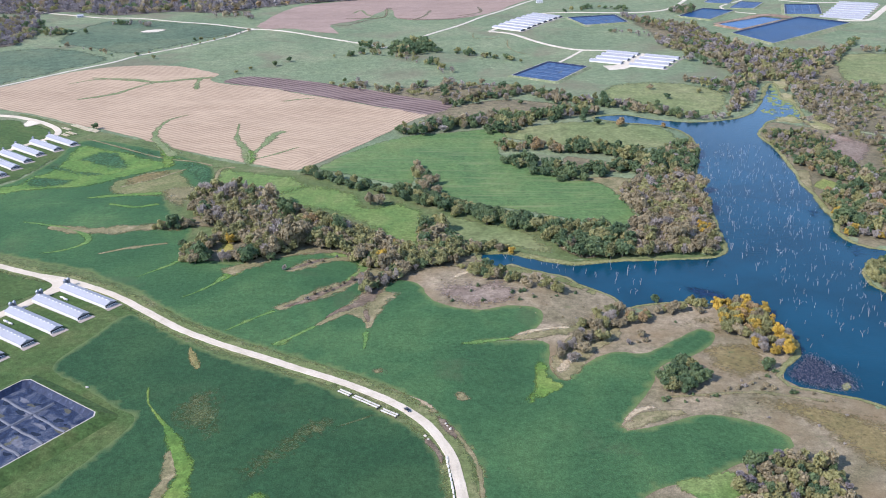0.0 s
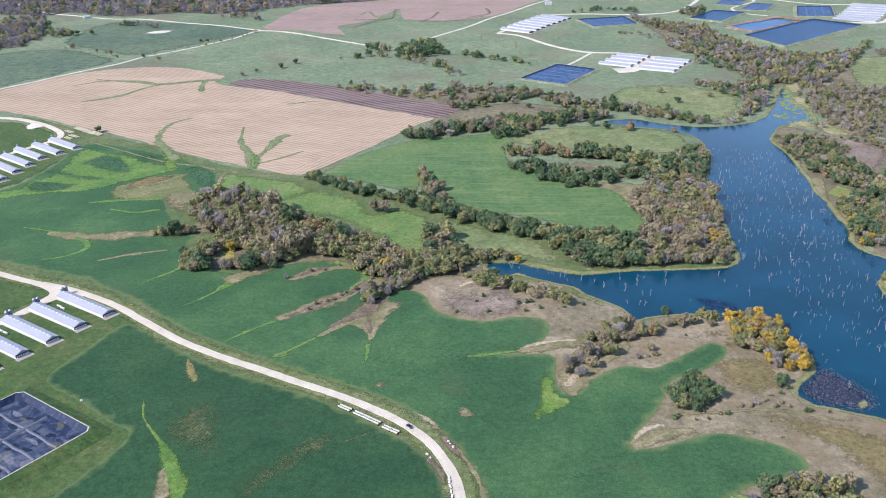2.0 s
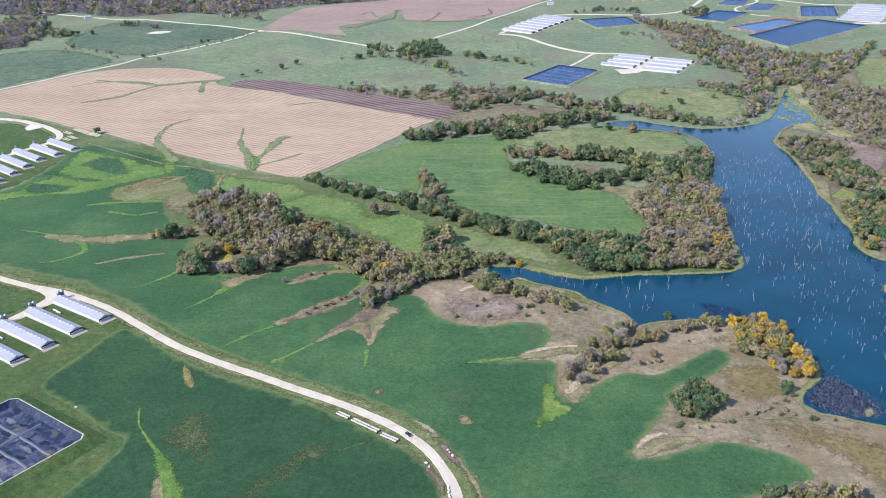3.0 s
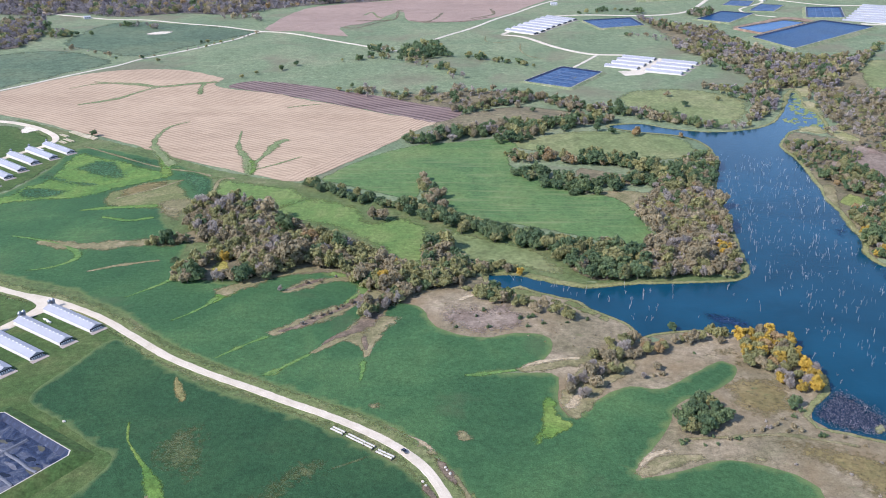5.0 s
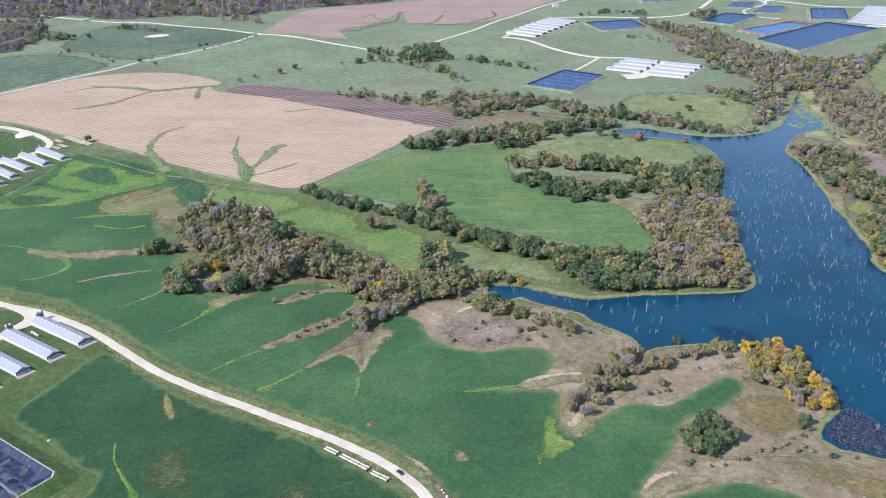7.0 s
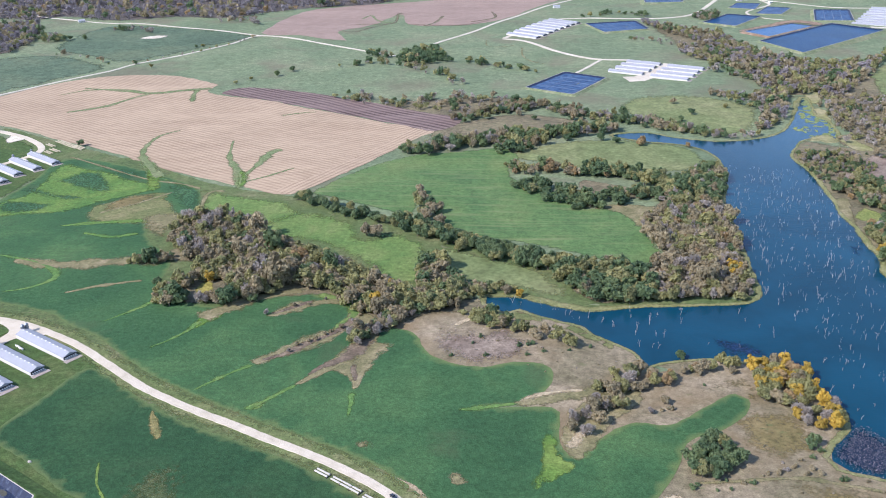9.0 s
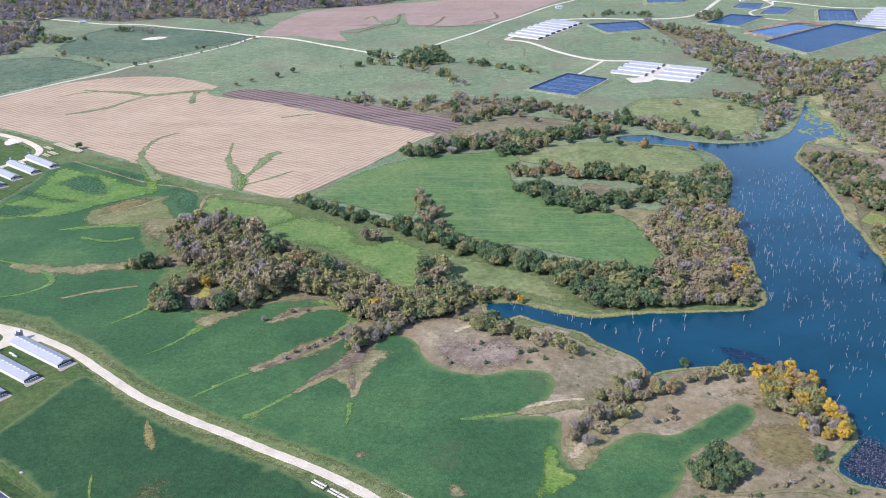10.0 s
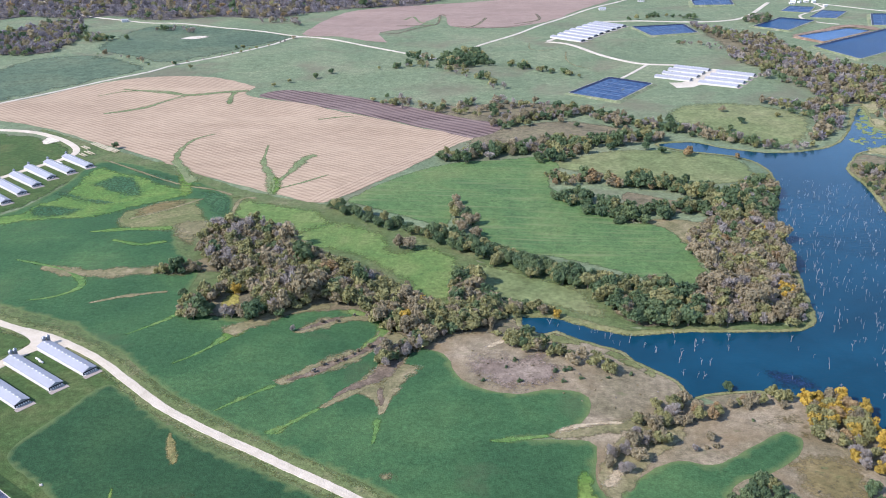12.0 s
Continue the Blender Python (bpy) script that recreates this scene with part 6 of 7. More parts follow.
far_woods([(242, 1915), (305, 1828), (368, 1749), (400, 1609), (475, 1527), (559, 1527), (602, 1598), (637, 1641), (531, 1443), (472, 1340), (422, 1285), (405, 1340), (366, 1284), (325, 1154), (286, 1124), (310, 1215), (269, 1283), (258, 1312), (332, 1313), (342, 1434), (284, 1566), (274, 1631), (331, 1609)], 11.0, {"brown": 5, "bare": 3, "grey": 2, "olive": 3.5, "green": 2.2}, (0.7, 1.1), "brown and grey autumn woodland in a valley")
far_woods([(294, 1465), (328, 1408), (362, 1367), (392, 1321)], 12.0, {"green": 3, "olive": 3, "brown": 3, "grey": 2}, (0.7, 1.1), "tree band above the lake", 30.0)
far_woods([(106, 1174), (141, 1151), (188, 1123), (242, 1101), (286, 1110)], 12.0, {"green": 2, "brown": 4, "grey": 4, "olive": 3}, (0.5, 0.9), "trees lining the lake's north shore", 24.0)
far_woods([(409, 1267), (466, 1322), (486, 1285), (535, 1251), (608, 1158), (525, 981), (444, 1013), (403, 1060), (370, 1085)], 17.0, {"grey": 5, "brown": 4, "olive": 2}, (0.45, 0.85), "grey brown scrub beyond the lake")
far_woods([(400, 1270), (470, 1310), (520, 1240), (480, 1140), (430, 1050), (395, 1075)], 10.0, {"grey": 4, "brown": 4, "olive": 3, "green": 1}, (0.3, 0.6), "low grey brown brush beyond the lake")
far_woods([(474, 1251), (531, 1258), (583, 1235)], 14.0, GREENER, (0.5, 0.8), "green shrubs in scrubland", 22.0)
far_woods([(510, 1489), (581, 1537), (635, 1512), (734, 1467)], 14.0, {"green": 3, "olive": 3, "brown": 3, "grey": 2}, (0.6, 1.0), "trees beyond the lagoon", 30.0)
far_woods([(355, 1960), (384, 2024), (415, 2023), (400, 1944)], 11.0, {"green": 4, "grey": 3, "brown": 3}, (0.7, 1.0), "trees beside a lagoon")
far_woods([(146, 1979), (197, 2010), (255, 1977)], 13.0, GREENER, (0.6, 0.9), "trees along a lane", 30.0)
# mostly bare crowns, whose colour holds the painted haze
far_woods([(-1277, 1859), (-1177, 1951), (-1038, 1933), (-992, 1972), (-879, 1923), (-809, 1937), (-744, 1968), (-610, 1950), (-572, 1999), (-488, 2083), (-338, 2144), (-272, 2282), (-301, 2538), (-981, 2645), (-1815, 2595)], 21.0, {"bare": 9, "brown": 2.5, "rust": 0.5, "olive": 1, "green": 1}, (1.0, 1.6), "grey and rust autumn woodland on the horizon")
far_woods([(-1123, 1616), (-1094, 1759), (-1067, 1842), (-1032, 1871), (-967, 1827), (-918, 1706), (-898, 1588), (-965, 1534)], 12.0, {"bare": 7, "brown": 2, "olive": 1, "green": 2}, (0.8, 1.2), "grey woodland in a pasture valley")
far_woods([(-931, 1719), (-897, 1744), (-839, 1693), (-872, 1669)], 13.0, {"green": 3, "grey": 3, "olive": 2}, (0.7, 1.0), "trees in a pasture draw")
far_woods([(-799, 1804), (-760, 1811), (-720, 1783)], 12.0, {"green": 3, "grey": 3, "olive": 2}, (0.7, 1.0), "trees in a pasture draw", 26.0)
far_woods([(-611, 1911), (-578, 1926), (-541, 1880)], 13.0, {"grey": 3, "brown": 3}, (0.7, 1.0), "grey trees on a far slope", 40.0)
far_woods([(-797, 1555), (-750, 1545), (-677, 1494), (-636, 1480)], 22.0, {"green": 3, "brown": 3, "grey": 2}, (0.4, 0.8), "thin hedge between pastures", 8.0)
far_woods([(-627, 1494), (-593, 1540), (-561, 1599), (-526, 1662), (-501, 1729)], 20.0, {"brown": 3, "grey": 2, "olive": 2}, (0.3, 0.55), "low shrubs along the road", 16.0)
far_woods([(204, 1731), (252, 1688), (317, 1642), (351, 1561)], 14.0, {"grey": 4, "brown": 3, "green": 2}, (0.5, 0.85), "grey scrub line in pasture", 26.0)
far_woods([(-601, 815), (-584, 871), (-659, 953)], 60.0, GREENER, (0.3, 0.4), "shrubs near the barns", 10.0)

for x, y in [(-845, 1699), (-815, 1699), (-577, 1633), (-567, 1638), (-591, 1456), (-417, 1348), (-402, 1377), (-370, 1408), (-355, 1439), (-507, 1031), (273, 1231), (207, 1247), (223, 1198), (206, 1167), (3, 1185), (22, 1164), (-80, 1210), (-84, 1203), (-237, 1288), (-206, 1277), (326, 1512)]:
    tree(x, y, pick({"green": 4, "olive": 3, "brown": 2}), rng.uniform(0.6, 1.0), "pasture trees", "alone in pasture")
for x, y in [(-276, 668), (-193, 643), (-18, 678), (112, 581), (-242, 800), (-112, 804), (168, 486), (171, 489)]:
    tree(x, y, "green", rng.uniform(0.6, 0.8), "edge trees", "at the edge of grass")
tree(*[(6, 664)][0], "yellow", 0.75, "inlet trees", "by the inlet")
for x, y in [(173, 706), (177, 716), (173, 721)]:
    tree(x, y, "yellow", rng.uniform(0.75, 0.95), "headland wood", "in the headland wood")
for x, y in [(-237, 692), (-235, 702), (-236, 677), (-231, 679), (-242, 681)]:
    tree(x, y, "yellow" if rng.random() < 0.35 else "olive", rng.uniform(0.8, 1.0), "west wood", "in the west wood")

# low shrubs in the dry grass
def shrub(x, y, kind, size, where):
    s = new("shrub", SHRUBS[kind])
    s.matrix_basis = Matrix.Translation((x, y, height(x, y) + 0.1)) @ Matrix.Rotation(rng.uniform(0, 6), 4, "Z") @ Matrix.Diagonal((size, size, size, 1))
    tagged(s, {"green": "low dark green cedar shrub ", "grey": "bare grey shrub ", "brown": "low brown shrub "}[kind] + where, "shrub", "shrubs")


SHRUBS = {}
for kind in ("green", "grey", "brown"):
    c, rad = lobes(np.random.default_rng(4), 6, 2.0, 1.7)
    c[:, 2] += 0.9
    p, o = crown_points(240, c, rad, np.random.default_rng(5))
    v = np.concatenate([cards(p, o, 0.26, np.random.default_rng(6)), cores(c, rad, np.random.default_rng(7))])
    me = bpy.data.meshes.new("shrub")
    me.from_pydata(v.tolist(), [], np.arange(len(v)).reshape(-1, 3).tolist())
    me.materials.append(LEAF[kind])
    SHRUBS[kind] = me
for x, y in [(-16, 572), (-38, 572), (-25, 588), (-20, 597), (6, 586), (12, 588), (40, 584), (11, 575), (16, 590), (22, 580), (54, 591)]:
    shrub(x, y, "green", rng.uniform(0.8, 1.3), "in dry grass")
for x, y in [(97, 446), (100, 449), (109, 445), (116, 447), (123, 452), (129, 452), (175, 458), (177, 458), (188, 458), (197, 451), (121, 547), (171, 483), (165, 477), (115, 453), (181, 362)]:
    shrub(x, y, pick({"green": 3, "brown": 1}), rng.uniform(0.7, 1.4), "in dry grass")
for x, y in [(144, 462), (149, 464), (159, 462), (163, 466), (154, 468), (166, 462), (159, 474), (91, 517), (97, 519), (138, 461)]:
    shrub(x, y, pick({"grey": 1, "brown": 2}), rng.uniform(0.7, 1.5), "in dry grass")
for x, y in spread([(-54, 607), (-28, 618), (21, 595), (71, 582), (62, 538), (27, 554), (-18, 570), (-43, 573)], 16.0):
    shrub(x, y, pick({"brown": 3, "grey": 1}), rng.uniform(0.3, 0.6), "in dry grass")
for x, y in spread([(139, 495), (170, 489), (169, 463), (222, 440), (196, 372), (164, 421), (124, 442)], 22.0):
    shrub(x, y, pick({"brown": 3, "grey": 2}), rng.uniform(0.3, 0.7), "in dry grass")

# ---------------------------------------------------------------- drowned trees in the lake
def snag_mesh(seed):
    """A drowned tree: a leaning stem that forks into bare, upswept limbs with broken twigs."""
    r = np.random.default_rng(seed)
    bm = bmesh.new()

    def limb(a, b, r0, r1):
        d = b - a
        m = Matrix.Translation((a + b) / 2) @ d.to_track_quat("Z", "Y").to_matrix().to_4x4()
        bmesh.ops.create_cone(bm, cap_ends=False, segments=4, radius1=r0, radius2=r1, depth=d.length, matrix=m)

    def grow(a, way, long, thick, depth):
        b = a + way * long
        limb(a, b, thick, thick * 0.55)
        if depth == 0:
            return
        for i in range(int(r.integers(2, 5))):
            side = Vector((r.normal(0, 1), r.normal(0, 1), 0)).normalized()
            grow(a.lerp(b, r.uniform(0.55, 1.0)), (way + side * r.uniform(0.35, 0.85)).normalized(), long * r.uniform(0.4, 0.75), thick * 0.55, depth - 1)

    lean = Vector((r.normal(0, 0.14), r.normal(0, 0.14), 1)).normalized()
    full = seed % 3 != 0
    limb(lean * -2.0, Vector((0, 0, 0)), 0.16, 0.15)
    grow(Vector((0, 0, 0)), lean, r.uniform(2.0, 3.6) if full else r.uniform(4.0, 7.0), 0.15, 3 if full else 1)
    me = bpy.data.meshes.new("dead_tree")
    bm.to_mesh(me)
    bm.free()
    me.materials.append(M["dead_wood"])
    return me


SNAGS = [snag_mesh(s) for s in range(20, 38)]


def snags(area, gap, size):
    loop = dense(area, True, 10.0)
    lo, hi = loop.min(0), loop.max(0)
    n = int((hi - lo).prod() / gap ** 2)
    q = rng.uniform(lo, hi, (n, 2))
    q = q[inside(q, loop) & inside(q, LAKE)]
    q = q[away(q, LAKE) > 2.5]
    for x, y in q:
        s = rng.uniform(*size)
        d = new("dead_tree", SNAGS[int(rng.integers(0, 18))])
        d.matrix_basis = Matrix.Translation((x, y, WATER_Z)) @ Matrix.Rotation(rng.uniform(0, 6.28), 4, "Z") @ Matrix.Rotation(abs(rng.normal(0, 0.12)), 4, "X") @ Matrix.Diagonal((s, s, s, 1))
        tagged(d, "bleached bare dead tree standing in the lake", "dead tree", "drowned trees in the lake")


snags([(219, 952), (261, 970), (236, 839), (207, 761), (202, 806), (206, 874)], 11.9, (0.45, 1.10))
snags([(259, 964), (300, 954), (293, 793), (285, 736), (255, 735), (227, 761), (240, 857)], 12.7, (0.45, 1.15))
snags([(195, 775), (225, 754), (255, 735), (290, 736), (296, 686), (277, 619), (282, 591), (259, 530), (228, 537), (205, 561), (200, 637), (188, 682)], 13.3, (0.45, 1.20))
snags([(163, 647), (191, 616), (205, 561), (210, 528), (192, 543), (173, 596)], 21.6, (0.52, 1.10))
snags([(58, 637), (104, 644), (101, 593), (72, 600)], 12.7, (0.60, 1.20))
snags([(-6, 661), (49, 642), (60, 611), (17, 624)], 9.5, (0.45, 1.00))
snags([(99, 644), (183, 658), (169, 596), (96, 588)], 31.4, (0.45, 1.00))
snags([(195, 527), (228, 537), (265, 515), (245, 466), (213, 471), (197, 498)], 21.6, (0.45, 1.10))

def poles(area, count):
    """Thin drowned stems, past counting: three-sided tapered poles, most with one broken limb."""
    loop = dense(area, True, 10.0)
    q = rng.uniform(loop.min(0), loop.max(0), (count, 2))
    q = q[inside(q, loop) & inside(q, LAKE)]
    q = q[away(q, LAKE) > 2.0]
    verts, faces = [], []

    def pole(a, b, r0):
        k = len(verts)
        for p, w in ((a, r0), (b, r0 * 0.4)):
            for i in range(3):
                verts.append((p[0] + w * math.cos(i * 2.094), p[1] + w * math.sin(i * 2.094), p[2]))
        faces.extend((k + i, k + (i + 1) % 3, k + 3 + (i + 1) % 3, k + 3 + i) for i in range(3))

    for x, y in q:
        tall, lx, ly = rng.uniform(1.2, 5.0), rng.normal(0, 0.5), rng.normal(0, 0.5)
        pole((x, y, WATER_Z - 1), (x + lx, y + ly, WATER_Z + tall), 0.1)
        if rng.random() < 0.6:
            k, a = rng.uniform(0.3, 0.8), rng.uniform(0, 6.28)
            p = (x + lx * k, y + ly * k, WATER_Z - 1 + (tall + 1) * k)
            pole(p, (p[0] + 1.3 * math.cos(a), p[1] + 1.3 * math.sin(a), p[2] + rng.uniform(0.4, 1.4)), 0.07)
    tagged(link_mesh("dead_stems", verts, faces, M["dead_wood"]), "thin bleached dead stems standing in the lake", "dead trees", kind="stuff")


poles([(205, 890), (225, 985), (300, 975), (303, 880), (298, 790), (290, 705), (285, 640), (262, 545), (215, 560), (200, 660), (196, 780)], 430)

# ---------------------------------------------------------------- small things by the road and the barns
def ground_pose(x, y, turn=0.0, lift=0.0):
    return Matrix.Translation((x, y, height(x, y) + lift)) @ Matrix.Rotation(turn, 4, "Z")


def beam_stack(a, b, rows=2):
    """Long pale beams laid end to end in two rows on bearers, beside the road."""
    a, b = Vector(a), Vector(b)
    d = b - a
    turn = math.atan2(d.y, d.x)
    mid = (a + b) / 2
    st = tagged(new("beam_stack"), "two rows of pale concrete beams laid along the road", "beam stack", "beam stacks by the road")
    st.matrix_basis = ground_pose(mid.x, mid.y, turn, 0.42)
    n = max(1, round(d.length / 6.5))
    for r in range(rows):
        for i in range(n):
            x0 = -d.length / 2 + i * d.length / n
            bm = bmesh.new()
            y = (r - 0.5) * 2.0
            box(bm, x0 + 0.15, x0 + d.length / n - 0.15, y - 0.42, y + 0.42, 0.15, 0.8 + 0.1 * rng.random())
            bmesh.ops.bevel(bm, geom=bm.edges[:], offset=0.06, segments=1, affect="EDGES")
            part("beam", bm, M["beam"], st)
        for i in range(n + 1):
            x0 = -d.length / 2 + i * d.length / n
            bm = bmesh.new()
            box(bm, min(x0, d.length / 2 - 0.3), min(x0, d.length / 2 - 0.3) + 0.25, (r - 0.5) * 2.5 - 0.9, (r - 0.5) * 2.5 + 0.9, -0.4, 0.16)
            part("bearer", bm, M["bark"], st)


M["beam"] = plain("beam", (0.42, 0.405, 0.36), 0.85, 0, 0.7, 0.18)
beam_stack(*[(-102, 448), (-94, 443)])
beam_stack(*[(-92, 442), (-75, 431)])
beam_stack(*[(-73, 429), (-63, 423)])


def boulder(seed):
    r = np.random.default_rng(seed)
    bm = bmesh.new()
    bmesh.ops.create_icosphere(bm, subdivisions=2, radius=1.0)
    for v in bm.verts:
        n = noise.noise(v.co * 1.4 + Vector((seed * 3.1, 0, 0)))
        v.co = Vector((v.co.x * 1.3, v.co.y, max(v.co.z, -0.45) * 0.75)) * (1 + 0.45 * n)
    me = bpy.data.meshes.new("boulder")
    bm.to_mesh(me)
    bm.free()
    me.materials.append(M["limestone"])
    return me


BOULDERS = [boulder(s) for s in range(4)]
for x, y in [(-33, 416), (-31, 413), (-34, 418), (-45, 405), (-43, 402), (-261, 445)]:
    o = new("boulder", BOULDERS[int(rng.integers(0, 4))])
    s = rng.uniform(0.5, 0.95)
    o.matrix_basis = ground_pose(x, y, rng.uniform(0, 6), 0.45 * s + 0.25) @ Matrix.Diagonal((s, s, s, 1))
    tagged(o, "pale limestone boulder in roadside grass", "boulder", "boulders by the road")


def stone_block(seed):
    """A quarried block, squared but chipped."""
    r = np.random.default_rng(seed)
    bm = bmesh.new()
    box(bm, -1.35, 1.35, -0.55, 0.55, -0.2, 0.85)
    bmesh.ops.bevel(bm, geom=bm.edges[:], offset=0.12, segments=1, affect="EDGES")
    for v in bm.verts:
        v.co += Vector(r.normal(0, 0.06, 3))
    me = bpy.data.meshes.new("stone_block")
    bm.to_mesh(me)
    bm.free()
    me.materials.append(M["white_stone"])
    return me


M["white_stone"] = plain("white_stone", (0.55, 0.53, 0.48), 0.9, 0, 0.8, 0.15, bump=0.08)
BLOCKS = [stone_block(s) for s in range(4)]
edge = dense([(-31.6, 385), (-30.4, 378), (-28.9, 370), (-27.6, 363), (-26.4, 356), (-25.4, 348), (-24.6, 340), (-24.0, 330)], False, 3.4)
for (x, y), (x1, y1) in zip(edge, edge[1:]):
    o = new("stone_block", BLOCKS[int(rng.integers(0, 4))])
    o.matrix_basis = ground_pose(x, y, math.atan2(y1 - y, x1 - x) + rng.normal(0, 0.12), 0.5) @ Matrix.Diagonal((rng.uniform(0.75, 1.1), rng.uniform(0.7, 1.0), rng.uniform(0.7, 1.0), 1))
    tagged(o, "long white limestone block laid along the road", "stone block", "stone blocks along the road")


def car(x, y, turn):
    c = tagged(new("car"), "dark grey car driving on the gravel road", "car")
    c.matrix_basis = ground_pose(x, y, turn, 0.56)
    bm = bmesh.new()
    prof = [(-2.3, 0.35), (2.25, 0.35), (2.3, 0.75), (1.2, 0.95), (-2.2, 1.0), (-2.35, 0.7)]
    for s in (-0.9, 0.9):
        f = [bm.verts.new((px, s, pz)) for px, pz in prof]
        bm.faces.new(f if s < 0 else f[::-1])
    bm.verts.ensure_lookup_table()
    for i in range(6):
        j = (i + 1) % 6
        bm.faces.new((bm.verts[j], bm.verts[i], bm.verts[6 + i], bm.verts[6 + j]))
    bmesh.ops.bevel(bm, geom=bm.edges[:], offset=0.08, segments=2, affect="EDGES")
    part("body", bm, M["car_paint"], c, smooth=True)
    bm = bmesh.new()
    r = box(bm, -1.9, 0.9, -0.8, 0.8, 0.95, 1.48)
    for v in r:
        if v.co.z > 1.2:
            v.co.x = -1.4 if v.co.x < 0 else 0.2
            v.co.y *= 0.82
    part("glasshouse", bm, M["car_glass"], c, "dark tinted windows")
    bm = bmesh.new()
    box(bm, -1.38, 0.18, -0.66, 0.66, 1.47, 1.52)
    part("roof", bm, M["car_paint"], c)
    for wx in (-1.4, 1.4):
        for wy in (-0.85, 0.85):
            bm = bmesh.new()
            tube(bm, 0.34, 0.34, -0.11, 0.11, 14, m=Matrix.Translation((wx, wy, 0.34)) @ Matrix.Rotation(radians(90), 4, "X"))
            w = part("wheel", bm, M["tyre"], c)
            bm = bmesh.new()
            tube(bm, 0.2, 0.2, -0.115, 0.115, 10, m=Matrix.Translation((wx, wy, 0.34)) @ Matrix.Rotation(radians(90), 4, "X"))
            part("rim", bm, M["galvanised"], w)
    for wy in (-0.6, 0.6):
        bm = bmesh.new()
        box(bm, 2.2, 2.31, wy - 0.2, wy + 0.2, 0.6, 0.75)
        part("headlight", bm, M["white_gable"], c)


M["car_paint"] = plain("car_paint", (0.035, 0.045, 0.06), 0.3, 0.3, 1.0, 0.05, 0.6)
M["car_glass"] = plain("car_glass", (0.01, 0.012, 0.015), 0.08, 0, 1.0, 0.05, 0.6)
M["tyre"] = plain("tyre", (0.02, 0.02, 0.02), 0.9)
CAR = [(-59, 431), (-56, 428)]
car((CAR[0][0] + CAR[1][0]) / 2, (CAR[0][1] + CAR[1][1]) / 2, math.atan2(CAR[1][1] - CAR[0][1], CAR[1][0] - CAR[0][0]))


def gas_tank(x, y, turn):
    g = tagged(new("gas_tank"), "white horizontal gas tank between two barns", "gas tank", "gas tanks at the barns")
    g.matrix_basis = ground_pose(x, y, turn, 0.35)
    bm = bmesh.new()
    tube(bm, 0.62, 0.62, -2.0, 2.0, 14, m=Matrix.Translation((0, 0, 1.05)) @ Matrix.Rotation(radians(90), 4, "Y"))
    for s in (-1, 1):
        e = bmesh.ops.create_uvsphere(bm, u_segments=12, v_segments=6, radius=0.62)["verts"]
        for v in e:
            v.co = Vector((v.co.x * 0.6 + s * 2.0, v.co.y, v.co.z + 1.05))
    part("tank", bm, M["white_gable"], g, smooth=True)
    for x0 in (-1.3, 1.3):
        bm = bmesh.new()
        box(bm, x0 - 0.15, x0 + 0.15, -0.45, 0.45, -0.3, 0.6)
        part("foot", bm, M["concrete"], g)
    bm = bmesh.new()
    tube(bm, 0.2, 0.2, 1.6, 1.85, 10)
    part("dome", bm, M["white_gable"], g)


TURN = -0.45
for x, y in [(-334, 567), (-330, 564), (-357, 527), (-352, 524), (-547, 974), (-543, 971), (-560, 924), (-556, 921)]:
    gas_tank(x, y, TURN)


def pipe_row(x, y, turn, long, count):
    """Pale tan pipes or bales laid side by side in rows on the ground."""
    p = tagged(new("pipe_pile"), "pale tan pipes laid out in rows on grass", "pipe pile", "pipe piles by the barns")
    p.matrix_basis = ground_pose(x, y, turn, 0.4)
    for i in range(count):
        bm = bmesh.new()
        o = rng.uniform(-2, 2)
        tube(bm, 0.7, 0.7, -long / 2, long / 2, 10, m=Matrix.Translation((o, i * 3.0, 0.6)) @ Matrix.Rotation(radians(90), 4, "Y"))
        part("pipe", bm, M["beam_tan"], p)


M["beam_tan"] = plain("beam_tan", (0.31, 0.28, 0.2), 0.8, 0, 0.8, 0.2)
for (x, y), long, n in zip([(-546, 1029), (-530, 1009), (-537, 1039), (-521, 1027), (-509, 1020), (-535, 1002)], (16, 18, 20, 24, 20, 14), (2, 2, 3, 3, 3, 2)):
    pipe_row(x, y, -0.62, long, n)
patch([(-611, 1047), (-613, 1066), (-600, 1069), (-587, 1054), (-593, 1044), (-600, 1036)], "gravel_patch", "pale rubble and gravel heap", "rubble", step=5, fade=5, lift=0.4)
patch([(408, 1806), (427, 1806), (461, 1838), (500, 1860), (530, 1892), (556, 1884), (568, 1857), (593, 1878), (565, 1926), (527, 1922), (482, 1879), (439, 1840)], "rubble", "brown rubble bank beside the water basin", "rubble", step=10, fade=4, lift=1.3)


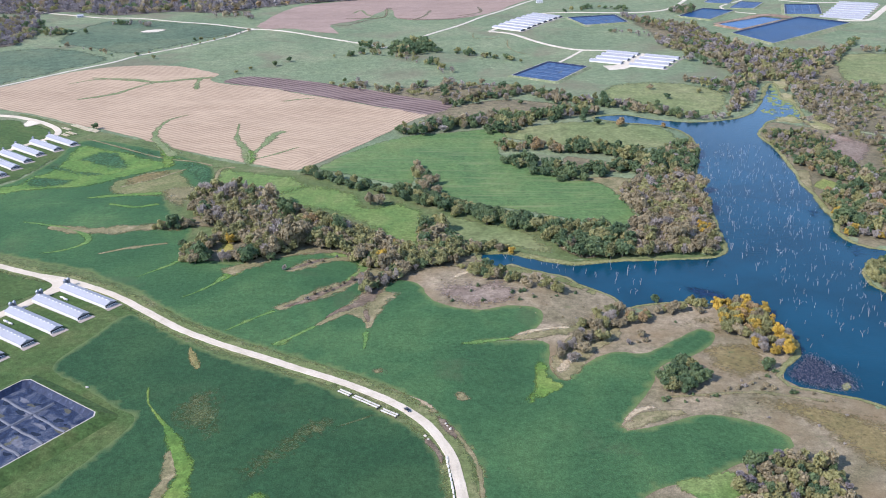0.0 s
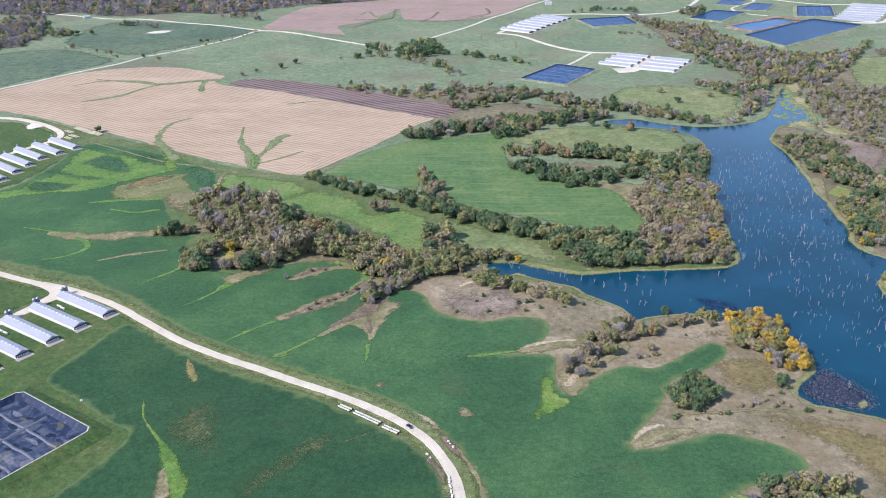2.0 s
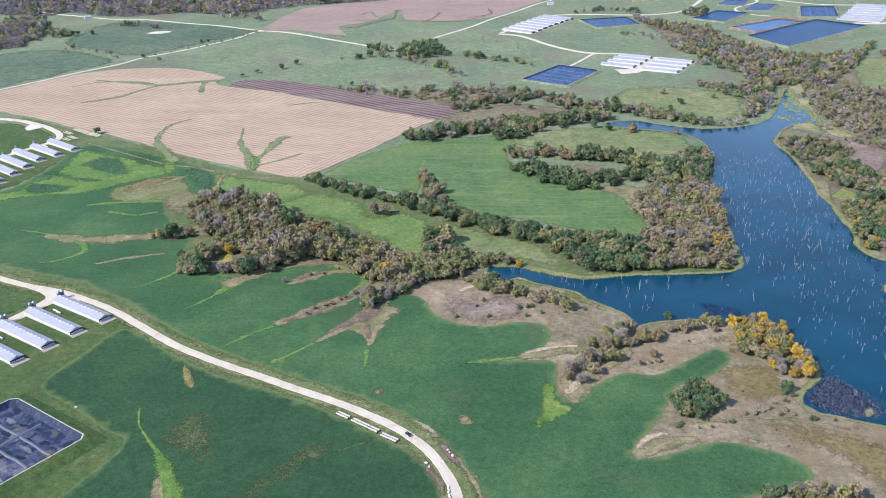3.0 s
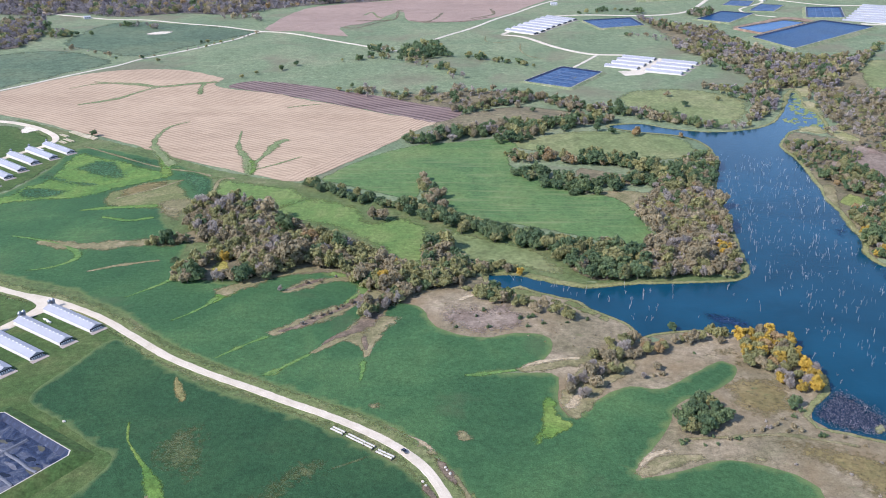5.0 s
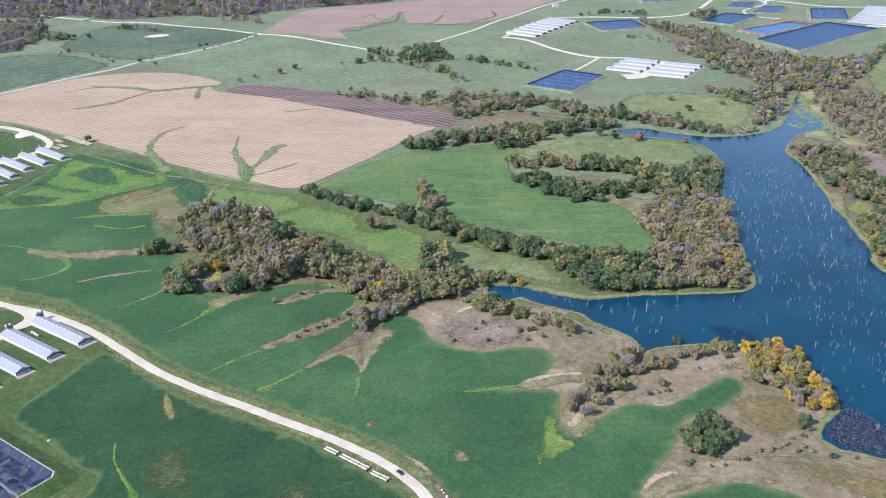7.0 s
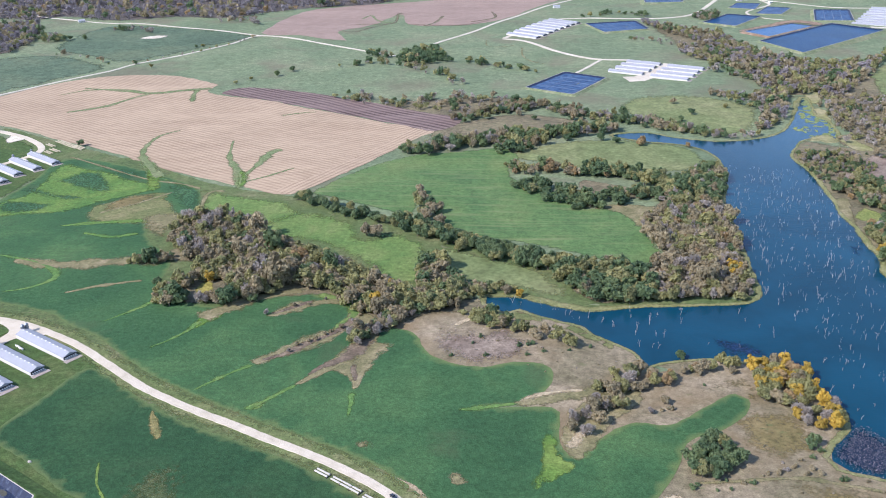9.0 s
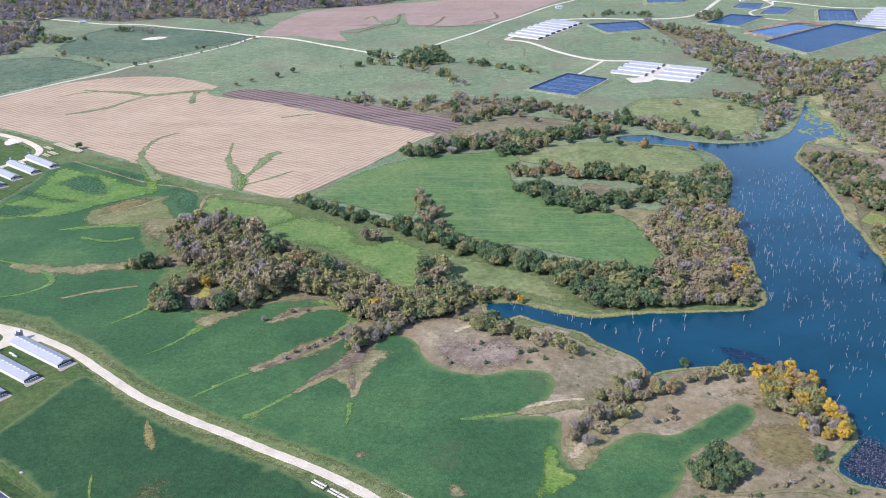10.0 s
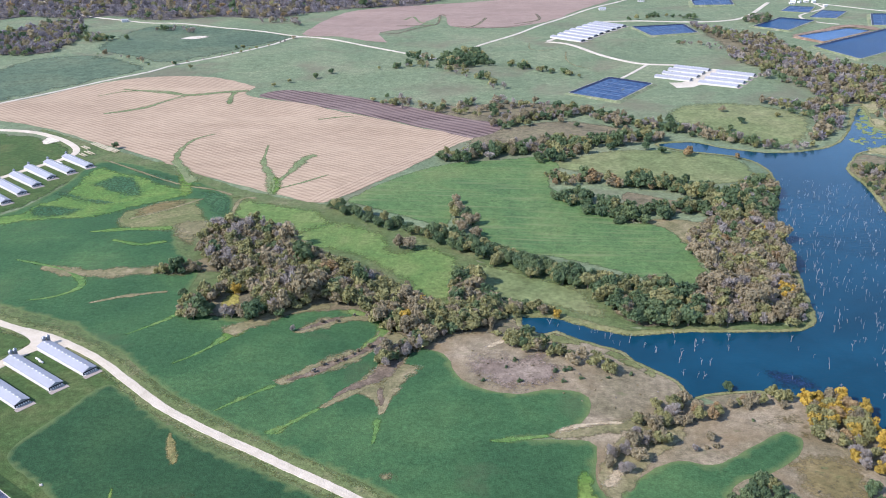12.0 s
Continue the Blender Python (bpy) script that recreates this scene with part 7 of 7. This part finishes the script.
def house(x, y, turn, l, w, eave, roof_mat, label, category="house"):
    h = tagged(new("house"), label, category)
    h.matrix_basis = ground_pose(x, y, turn, 0.1)
    bm = bmesh.new()
    box(bm, -l / 2, l / 2, -w / 2, w / 2, -0.6, eave)
    part("wall", bm, M["wall_sheet"], h)
    bm = bmesh.new()
    e, r = 0.4, eave + w * 0.28
    v = [bm.verts.new(p) for p in ((-l / 2 - e, -w / 2 - e, eave - 0.1), (l / 2 + e, -w / 2 - e, eave - 0.1), (l / 2 + e, 0, r), (-l / 2 - e, 0, r), (l / 2 + e, w / 2 + e, eave - 0.1), (-l / 2 - e, w / 2 + e, eave - 0.1))]
    for f in ((0, 1, 2, 3), (3, 2, 4, 5), (0, 3, 5), (1, 4, 2), (0, 5, 4, 1)):
        bm.faces.new([v[i] for i in f])
    part("roof", bm, M[roof_mat], h)
    for i in range(3):
        x0 = -l / 2 + l * (i + 0.5) / 3
        bm = bmesh.new()
        box(bm, x0 - 0.7, x0 + 0.7, -w / 2 - 0.04, -w / 2 + 0.02, eave * 0.35, eave * 0.8)
        part("window" if i != 1 else "door", bm, M["dark_steel"], h)
    return h


for (x, y), l, w, t in zip([(-1264, 2108), (-1230, 2109), (-919, 1905), (82, 2095), (174, 2234)], (14, 11, 13, 14, 14), (9, 8, 8, 9, 9), (0.3, -0.4, 0.6, 0.2, 0.1)):
    house(x, y, t, l, w, 3.6, "roof_sheet", "small grey metal farm building among trees", "farm building")
for (x, y), l, w, t in zip([(501, 2207), (522, 2230), (539, 2242), (554, 2237), (512, 2248), (562, 2170)], (12, 8, 10, 9, 12, 8), (7, 6, 6, 6, 8, 6), (0.2, 0.9, 0.1, 0.5, -0.2, 0.4)):
    house(x, y, t, l, w, 3.4, "white_gable", "white metal farm building near the lagoons", "farm building")

PALE = new("dead_tree", SNAGS[3])
PALE.matrix_basis = ground_pose(*[(147, 360)][0], 0.4) @ Matrix.Diagonal((1.6, 1.6, 1.5, 1))
tagged(PALE, "pale bare dead tree in a brown thicket", "dead tree")
